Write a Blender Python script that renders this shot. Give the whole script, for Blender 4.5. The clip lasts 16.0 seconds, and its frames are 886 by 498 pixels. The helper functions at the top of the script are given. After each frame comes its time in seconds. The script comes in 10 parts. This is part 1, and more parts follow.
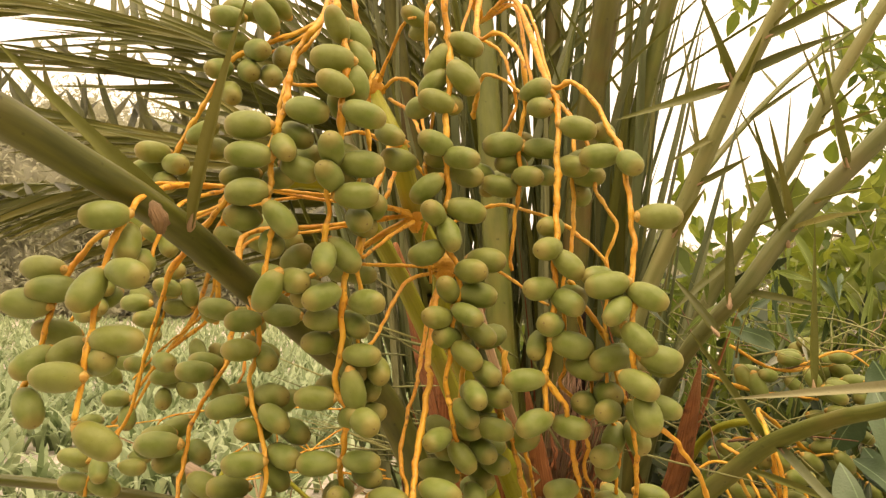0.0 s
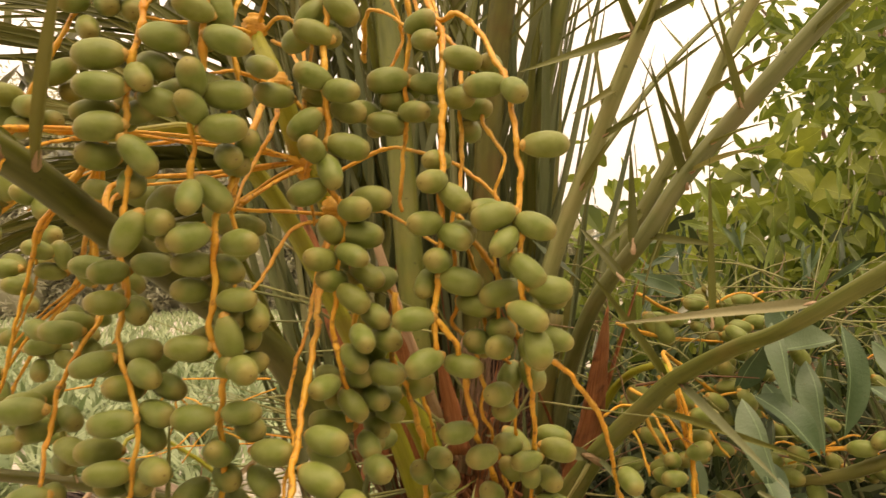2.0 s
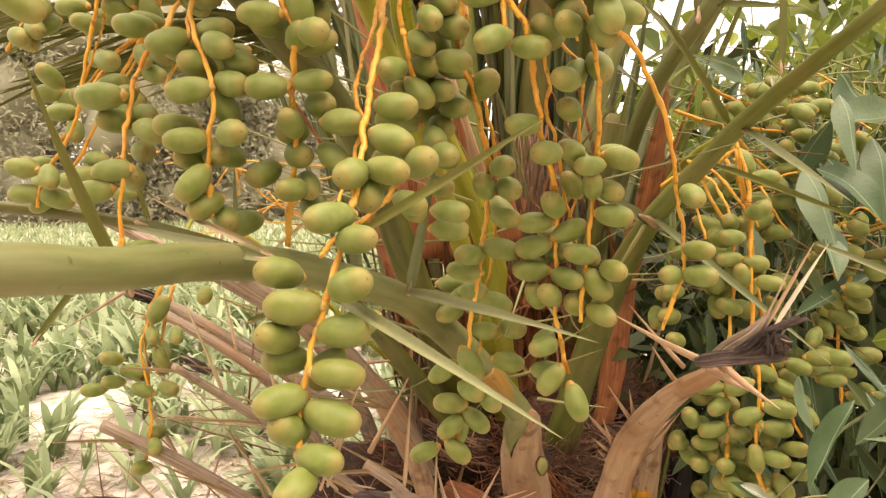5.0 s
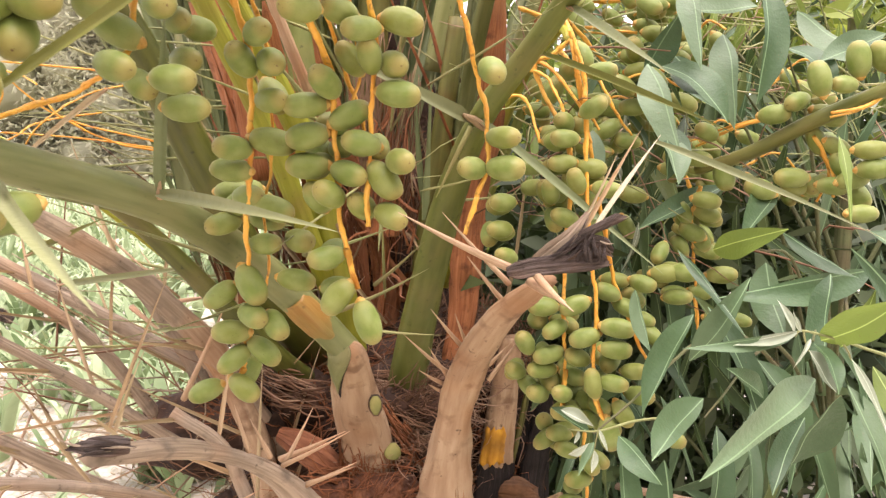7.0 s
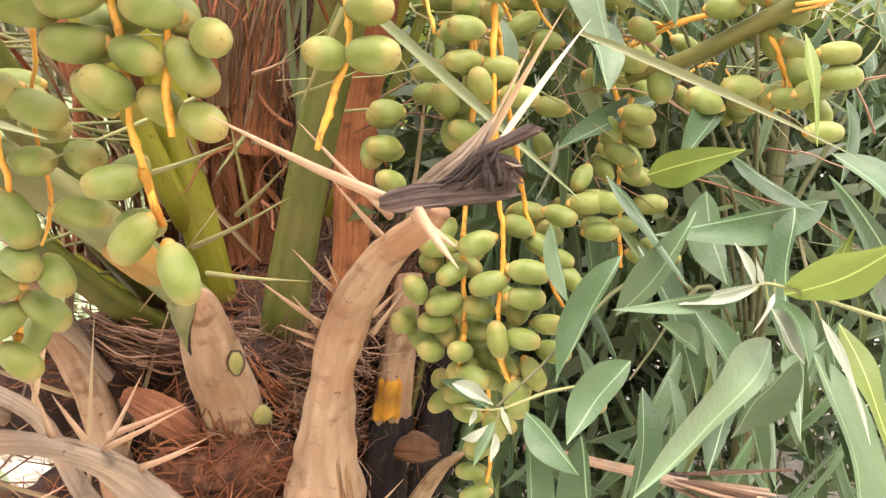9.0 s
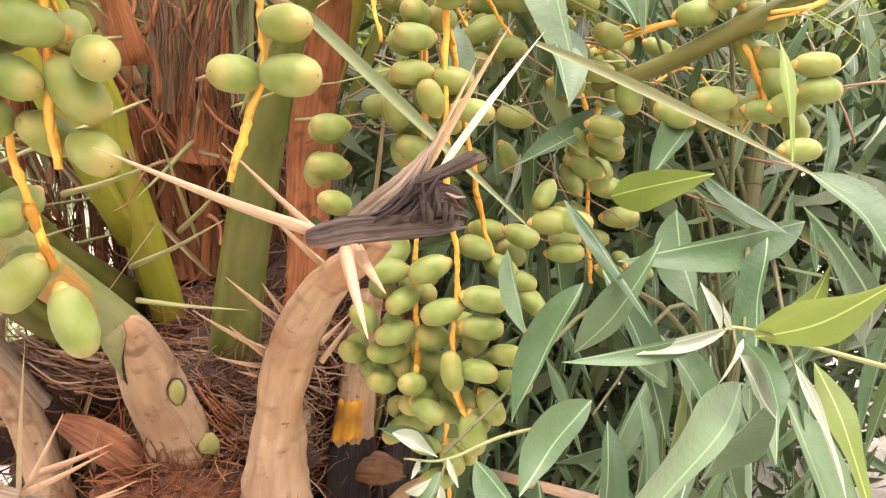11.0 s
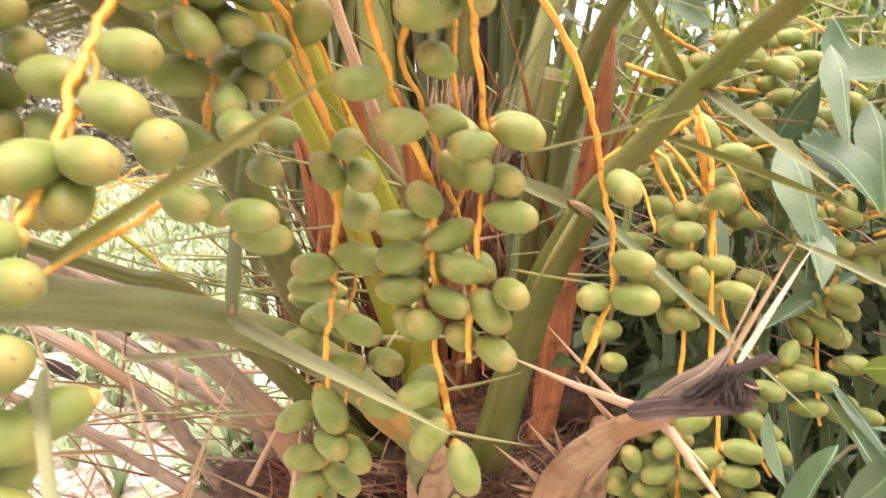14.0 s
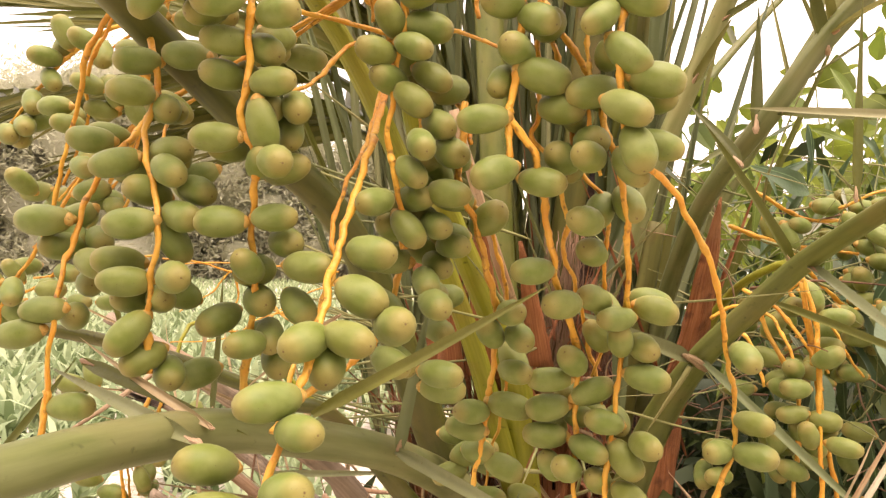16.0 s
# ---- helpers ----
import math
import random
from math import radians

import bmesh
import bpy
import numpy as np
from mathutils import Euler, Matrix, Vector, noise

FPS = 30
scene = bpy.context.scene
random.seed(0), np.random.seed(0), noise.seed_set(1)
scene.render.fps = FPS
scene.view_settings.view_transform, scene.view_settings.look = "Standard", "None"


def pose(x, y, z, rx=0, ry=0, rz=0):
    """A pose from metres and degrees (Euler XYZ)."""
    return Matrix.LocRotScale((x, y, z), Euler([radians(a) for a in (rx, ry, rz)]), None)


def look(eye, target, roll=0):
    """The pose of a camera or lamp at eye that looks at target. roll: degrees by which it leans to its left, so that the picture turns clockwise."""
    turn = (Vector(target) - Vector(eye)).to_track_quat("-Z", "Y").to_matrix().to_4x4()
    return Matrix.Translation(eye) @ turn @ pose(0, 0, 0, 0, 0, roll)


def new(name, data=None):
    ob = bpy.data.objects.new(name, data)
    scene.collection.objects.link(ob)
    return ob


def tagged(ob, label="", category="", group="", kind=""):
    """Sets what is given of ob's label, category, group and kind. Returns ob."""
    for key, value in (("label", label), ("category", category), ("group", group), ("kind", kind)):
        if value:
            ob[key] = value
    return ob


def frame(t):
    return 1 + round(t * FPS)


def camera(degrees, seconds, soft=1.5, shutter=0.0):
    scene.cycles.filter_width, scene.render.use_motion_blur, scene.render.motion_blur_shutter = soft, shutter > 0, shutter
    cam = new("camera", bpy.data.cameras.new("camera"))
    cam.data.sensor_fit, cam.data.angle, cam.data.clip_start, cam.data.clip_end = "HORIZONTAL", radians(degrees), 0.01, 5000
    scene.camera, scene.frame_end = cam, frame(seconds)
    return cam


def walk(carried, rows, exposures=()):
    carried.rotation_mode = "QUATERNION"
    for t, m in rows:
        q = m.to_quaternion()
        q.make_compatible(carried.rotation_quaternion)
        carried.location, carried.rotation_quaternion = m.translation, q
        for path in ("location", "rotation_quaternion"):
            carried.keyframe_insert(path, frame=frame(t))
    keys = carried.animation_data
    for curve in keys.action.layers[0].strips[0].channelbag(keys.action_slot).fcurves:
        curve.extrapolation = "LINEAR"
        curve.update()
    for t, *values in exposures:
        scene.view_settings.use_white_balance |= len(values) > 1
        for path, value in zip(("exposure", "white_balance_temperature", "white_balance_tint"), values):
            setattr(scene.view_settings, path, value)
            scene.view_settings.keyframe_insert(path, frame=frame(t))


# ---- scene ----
cam = camera(62.5, 16.0, soft=1.3, shutter=0.5)
PATH = [
    (0, (0.03, 0.021, 1.274), (0.001, 2.015, 1.422), 1.1),
    (0.5, (0.029, 0.022, 1.278), (0.0, 2.019, 1.39), 1.2),
    (1, (0.045, 0.036, 1.278), (0.14, 2.029, 1.405), -0.2),
    (1.5, (0.075, 0.054, 1.262), (0.275, 2.041, 1.362), -0.8),
    (2, (0.065, 0.047, 1.243), (0.219, 2.038, 1.344), -1.4),
    (2.5, (0.046, 0.031, 1.217), (0.143, 2.027, 1.312), -1.1),
    (3, (0.027, 0.033, 1.19), (0.101, 2.03, 1.26), -1.5),
    (3.5, (0.03, 0.038, 1.156), (0.068, 2.037, 1.106), -0.8),
    (6, (0.086, 0.055, 1.052), (0.131, 2.047, 0.885), -1.0),
    (6.5, (0.13, 0.092, 1.037), (0.312, 2.072, 0.824), -0.4),
    (7, (0.156, 0.133, 1.028), (0.407, 2.101, 0.78), -1.4),
    (7.5, (0.161, 0.15, 1.026), (0.442, 2.111, 0.751), -0.9),
    (8, (0.181, 0.204, 1.015), (0.571, 2.126, 0.618), 0.1),
    (8.5, (0.203, 0.25, 0.998), (0.628, 2.138, 0.494), 0.3),
    (9, (0.212, 0.27, 1.009), (0.668, 2.163, 0.552), -0.1),
    (11.5, (0.249, 0.309, 1.026), (0.743, 2.186, 0.545), 0.1),
    (12, (0.219, 0.295, 1.037), (0.604, 2.209, 0.604), 0.1),
    (12.5, (0.197, 0.274, 1.06), (0.479, 2.223, 0.708), -0.1),
    (13, (0.18, 0.263, 1.069), (0.408, 2.222, 0.733), -0.2),
    (13.5, (0.162, 0.245, 1.084), (0.306, 2.216, 0.778), -0.7),
    (14, (0.135, 0.221, 1.103), (0.226, 2.203, 0.851), -0.6),
    (14.5, (0.118, 0.195, 1.124), (0.142, 2.19, 0.978), -0.3),
    (15, (0.098, 0.171, 1.126), (0.073, 2.171, 1.095), 0.2),
    (15.5, (0.09, 0.145, 1.136), (-0.01, 2.143, 1.152), 0.6),
    (16, (0.083, 0.14, 1.139), (-0.024, 2.137, 1.188), 1.3),
]
EXPOSE = [(0.0, -0.01, 9600, 21), (2.5, -0.27, 9500, 23), (3.5, 0.11, 8900, 23), (6.0, 0.70, 7300, 27), (7.0, 0.97, 6600, 25), (8.0, 1.12, 6550, 25), (9.0, 1.33, 6650, 24), (11.5, 1.34, 6650, 26), (13.0, 1.32, 6600, 28), (14.5, 1.0, 6950, 29), (16.0, 0.58, 7700, 28)]
walk(cam, [(t, look(eye, target, roll)) for t, eye, target, roll in PATH], EXPOSE)

# ---- sky and sun ----
world = bpy.data.worlds.new("overcast_sky")
scene.world = world
world.use_nodes = True
wn, wl = world.node_tree.nodes, world.node_tree.links
sky = wn.new("ShaderNodeTexSky")
sky.sky_type, sky.sun_disc = "NISHITA", False
sky.sun_elevation, sky.sun_rotation = radians(52), radians(150)
sky.dust_density, sky.air_density = 4.0, 1.5
cloud = wn.new("ShaderNodeTexNoise")
cloud.inputs["Scale"].default_value = 2.2
cloud_ramp = wn.new("ShaderNodeValToRGB")
cloud_ramp.color_ramp.elements[0].color = (8.8, 8.8, 8.8, 1)
cloud_ramp.color_ramp.elements[1].color = (10.8, 10.8, 10.8, 1)
veil = wn.new("ShaderNodeMix")
veil.data_type = "RGBA"
veil.inputs["Factor"].default_value = 0.93
wl.new(cloud.outputs["Fac"], cloud_ramp.inputs["Fac"])
wl.new(sky.outputs["Color"], veil.inputs["A"])
wl.new(cloud_ramp.outputs["Color"], veil.inputs["B"])
# an overcast sky is brightest overhead
up = wn.new("ShaderNodeTexCoord")
height = wn.new("ShaderNodeSeparateXYZ")
rise = wn.new("ShaderNodeMapRange")
for key, v in (("From Min", 0.0), ("From Max", 1.0), ("To Min", 0.95), ("To Max", 1.4)):
    rise.inputs[key].default_value = v
dome = wn.new("ShaderNodeVectorMath")
dome.operation = "SCALE"
wl.new(up.outputs["Generated"], height.inputs[0])
wl.new(height.outputs["Z"], rise.inputs["Value"])
wl.new(veil.outputs["Result"], dome.inputs[0])
wl.new(rise.outputs["Result"], dome.inputs["Scale"])
wl.new(dome.outputs["Vector"], wn["Background"].inputs["Color"])
wn["Background"].inputs["Strength"].default_value = 0.162
sun_data = bpy.data.lights.new("sun", "SUN")
sun_data.energy, sun_data.angle, sun_data.color = 2.9, radians(44), (1.0, 0.95, 0.87)
sun = new("sun", sun_data)
sun.matrix_world = look((0.7, -0.5, 5.0), (0.2, 0.8, 0.9))


# ---- materials ----
def material(name, rough=0.6):
    m = bpy.data.materials.new(name)
    m.use_nodes = True
    b = m.node_tree.nodes["Principled BSDF"]
    b.inputs["Roughness"].default_value = rough
    return m, m.node_tree.nodes, m.node_tree.links, b


def mixed(nodes, links, fac, a, b):
    """A colour mixed from a to b by a socket or number; a and b are colours or sockets."""
    n = nodes.new("ShaderNodeMix")
    n.data_type = "RGBA"
    for key, v in (("Factor", fac), ("A", a), ("B", b)):
        if isinstance(v, bpy.types.NodeSocket):
            links.new(v, n.inputs[key])
        elif key == "Factor":
            n.inputs[key].default_value = v
        else:
            n.inputs[key].default_value = (*v, 1)
    return n.outputs["Result"]


def ramped(nodes, links, value, lo, hi, a=0.0, b=1.0):
    n = nodes.new("ShaderNodeMapRange")
    links.new(value, n.inputs["Value"])
    for i, v in zip(("From Min", "From Max", "To Min", "To Max"), (lo, hi, a, b)):
        n.inputs[i].default_value = v
    return n.outputs["Result"]


def noised(nodes, links, scale, detail=4.0, stretch=None, coord="Object"):
    n = nodes.new("ShaderNodeTexNoise")
    n.inputs["Scale"].default_value, n.inputs["Detail"].default_value = scale, detail
    tc = nodes.new("ShaderNodeTexCoord")
    out = tc.outputs[coord]
    if stretch:
        mp = nodes.new("ShaderNodeMapping")
        mp.inputs["Scale"].default_value = stretch
        links.new(out, mp.inputs["Vector"])
        out = mp.outputs["Vector"]
    links.new(out, n.inputs["Vector"])
    return n.outputs["Fac"]


def bumped(nodes, links, bsdf, height, strength, distance=0.002):
    n = nodes.new("ShaderNodeBump")
    n.inputs["Strength"].default_value, n.inputs["Distance"].default_value = strength, distance
    links.new(height, n.inputs["Height"])
    links.new(n.outputs["Normal"], bsdf.inputs["Normal"])


def split_xyz(nodes, links, coord="Object"):
    tc, s = nodes.new("ShaderNodeTexCoord"), nodes.new("ShaderNodeSeparateXYZ")
    links.new(tc.outputs[coord], s.inputs[0])
    return s.outputs


def lone(nodes):
    return nodes.new("ShaderNodeObjectInfo").outputs["Random"]


def glow_through(m, nodes, links, bsdf, colour, share):
    """Leaves let light through: part of the shader is translucent."""
    tr, mx = nodes.new("ShaderNodeBsdfTranslucent"), nodes.new("ShaderNodeMixShader")
    mx.inputs["Fac"].default_value = share
    if isinstance(colour, bpy.types.NodeSocket):
        links.new(colour, tr.inputs["Color"])
    else:
        tr.inputs["Color"].default_value = (*colour, 1)
    links.new(bsdf.outputs[0], mx.inputs[1])
    links.new(tr.outputs[0], mx.inputs[2])
    links.new(mx.outputs[0], nodes["Material Output"].inputs["Surface"])


def fruit_skin():
    m, n, l, b = material("green_date_skin", 0.5)
    z = split_xyz(n, l)["Z"]
    body = mixed(n, l, ramped(n, l, noised(n, l, 2.4, 4), 0.32, 0.68), (0.126, 0.170, 0.027), (0.172, 0.210, 0.045))
    body = mixed(n, l, ramped(n, l, lone(n), 0.4, 1.0, 0.0, 0.28), body, (0.2295, 0.1944, 0.036))
    body = mixed(n, l, ramped(n, l, noised(n, l, 2.8, 3), 0.40, 0.72, 0.0, 0.34), body, (0.250, 0.280, 0.105))
    body = mixed(n, l, ramped(n, l, z, 0.26, 0.49, 0.0, 0.55), body, (0.33, 0.235, 0.075))
    body = mixed(n, l, ramped(n, l, z, 0.4955, 0.499), body, (0.1105, 0.0567, 0.018))
    body = mixed(n, l, ramped(n, l, z, -0.24, -0.48, 0.0, 0.40), body, (0.32, 0.26, 0.075))
    scuff = ramped(n, l, noised(n, l, 6, 6, (1, 1, 0.4)), 0.68, 0.78, 0.0, 0.25)
    body = mixed(n, l, scuff, body, (0.1445, 0.0972, 0.0288))
    speck = ramped(n, l, noised(n, l, 44, 2), 0.68, 0.74, 0.0, 0.6)
    body = mixed(n, l, speck, body, (0.06375, 0.0486, 0.01584))
    l.new(body, b.inputs["Base Color"])
    l.new(ramped(n, l, noised(n, l, 5, 4), 0.3, 0.7, 0.46, 0.66), b.inputs["Roughness"])
    b.inputs["Specular IOR Level"].default_value = 0.34
    b.inputs["Sheen Weight"].default_value, b.inputs["Sheen Roughness"].default_value = 0.04, 0.5
    bumped(n, l, b, noised(n, l, 2.2, 2), 0.07, 0.05)
    return m


def cap_skin():
    m, n, l, b = material("fruit_cap_skin", 0.6)
    c = mixed(n, l, ramped(n, l, noised(n, l, 9, 3), 0.35, 0.65), (0.442, 0.2268, 0.036), (0.51, 0.3402, 0.0936))
    c = mixed(n, l, ramped(n, l, noised(n, l, 26, 3), 0.6, 0.72, 0.0, 0.8), c, (0.17, 0.081, 0.0216))
    l.new(c, b.inputs["Base Color"])
    return m


def strand_skin():
    m, n, l, b = material("orange_strand_skin", 0.5)
    c = mixed(n, l, ramped(n, l, noised(n, l, 45, 3), 0.35, 0.65), (0.60, 0.245, 0.020), (0.75, 0.405, 0.052))
    c = mixed(n, l, ramped(n, l, noised(n, l, 18, 3), 0.5, 0.72, 0.0, 0.6), c, (0.4675, 0.2673, 0.0432))
    c = mixed(n, l, ramped(n, l, noised(n, l, 190, 2), 0.60, 0.72, 0.0, 0.75), c, (0.17, 0.06885, 0.0144))
    l.new(c, b.inputs["Base Color"])
    bumped(n, l, b, noised(n, l, 150, 3), 0.8, 0.003)
    return m


def ribbed(name, a, c, wear, rough, rib=22, fleck=0.7, bump=0.45, crack=0.0):
    """Stalk and wood: long fibres along the length with wear in patches."""
    m, n, l, b = material(name, rough)
    b.inputs["Specular IOR Level"].default_value = 0.3
    fibre = noised(n, l, 1.0, 5, (rib, 14, 1), "UV")
    col = mixed(n, l, ramped(n, l, fibre, 0.3, 0.7), a, c)
    col = mixed(n, l, ramped(n, l, noised(n, l, 16, 5), 0.48, 0.72, 0.0, 0.8), col, wear)
    col = mixed(n, l, ramped(n, l, noised(n, l, 130, 3), 0.66, 0.76, 0.0, fleck), col, tuple(0.35 * v for v in a))
    height = fibre
    if crack:
        # thin split lines that run with the fibres, and blotches of old bark
        split = noised(n, l, 1.0, 2, (rib * 0.9, 3.5, 1), "UV")
        line = n.new("ShaderNodeMath")
        line.operation = "ABSOLUTE"
        sub = n.new("ShaderNodeMath")
        sub.operation = "SUBTRACT"
        sub.inputs[1].default_value = 0.5
        l.new(split, sub.inputs[0])
        l.new(sub.outputs[0], line.inputs[0])
        gap = ramped(n, l, line.outputs[0], 0.007, 0.001, 0.0, crack)
        col = mixed(n, l, gap, col, (0.05, 0.028, 0.015))
        blotch = ramped(n, l, noised(n, l, 42, 6), 0.56, 0.70, 0.0, 0.7)
        col = mixed(n, l, blotch, col, tuple(0.55 * v for v in wear))
        tone = ramped(n, l, noised(n, l, 7, 3), 0.52, 0.66, 0.0, 0.4)
        col = mixed(n, l, tone, col, (0.40, 0.19, 0.075))
        add = n.new("ShaderNodeMath")
        add.operation = "SUBTRACT"
        l.new(fibre, add.inputs[0])
        l.new(gap, add.inputs[1])
        height = add.outputs[0]
    l.new(col, b.inputs["Base Color"])
    l.new(ramped(n, l, noised(n, l, 30, 2), 0.3, 0.7, rough - 0.1, rough + 0.15), b.inputs["Roughness"])
    bumped(n, l, b, height, bump, 0.003)
    return m


def leaf_skin(name, a, c, back, share, rib=1.0, rough=0.5):
    m, n, l, b = material(name, rough)
    b.inputs["Specular IOR Level"].default_value = 0.38
    o = split_xyz(n, l)
    col = mixed(n, l, noised(n, l, 5, 4), a, c)
    col = mixed(n, l, ramped(n, l, lone(n), 0.55, 1, 0, 0.7), col, back)
    col = mixed(n, l, ramped(n, l, lone(n), 0.4, 0, 0, 0.7), col, tuple(0.65 * v for v in a))
    if rib:
        ab = n.new("ShaderNodeMath")
        ab.operation = "ABSOLUTE"
        l.new(o["X"], ab.inputs[0])
        col = mixed(n, l, ramped(n, l, ab.outputs[0], 0.006 * rib, 0.002 * rib), col, tuple(min(1, 1.7 * v + 0.04) for v in c))
    col = mixed(n, l, ramped(n, l, noised(n, l, 60, 2), 0.68, 0.75, 0, 0.5), col, (0.16, 0.10, 0.04))
    l.new(col, b.inputs["Base Color"])
    bumped(n, l, b, noised(n, l, 30, 4), 0.12, 0.01)
    glow_through(m, n, l, b, col, share)
    return m


def soil_skin():
    m, n, l, b = material("sandy_soil", 0.95)
    c = mixed(n, l, ramped(n, l, noised(n, l, 0.6, 6), 0.35, 0.65), (0.40, 0.355, 0.29), (0.55, 0.50, 0.42))
    c = mixed(n, l, ramped(n, l, noised(n, l, 14, 5), 0.5, 0.7, 0, 0.7), c, (0.17, 0.1558, 0.072))
    l.new(c, b.inputs["Base Color"])
    bumped(n, l, b, noised(n, l, 22, 6), 0.8, 0.03)
    return m


def plain_skin(name, a, c, rough, scale, bump=0.4, dist=0.004):
    m, n, l, b = material(name, rough)
    f = noised(n, l, scale, 5)
    l.new(mixed(n, l, ramped(n, l, f, 0.3, 0.7), a, c), b.inputs["Base Color"])
    bumped(n, l, b, f, bump, dist)
    return m


def island_leaf_skin(name, a, c, share, rough=0.55):
    """Joined foliage: the colour varies from leaf to leaf."""
    m, n, l, b = material(name, rough)
    g = n.new("ShaderNodeNewGeometry").outputs["Random Per Island"]
    col = mixed(n, l, g, a, c)
    col = mixed(n, l, ramped(n, l, noised(n, l, 9, 3), 0.4, 0.7, 0, 0.5), col, a)
    l.new(col, b.inputs["Base Color"])
    glow_through(m, n, l, b, col, share)
    return m


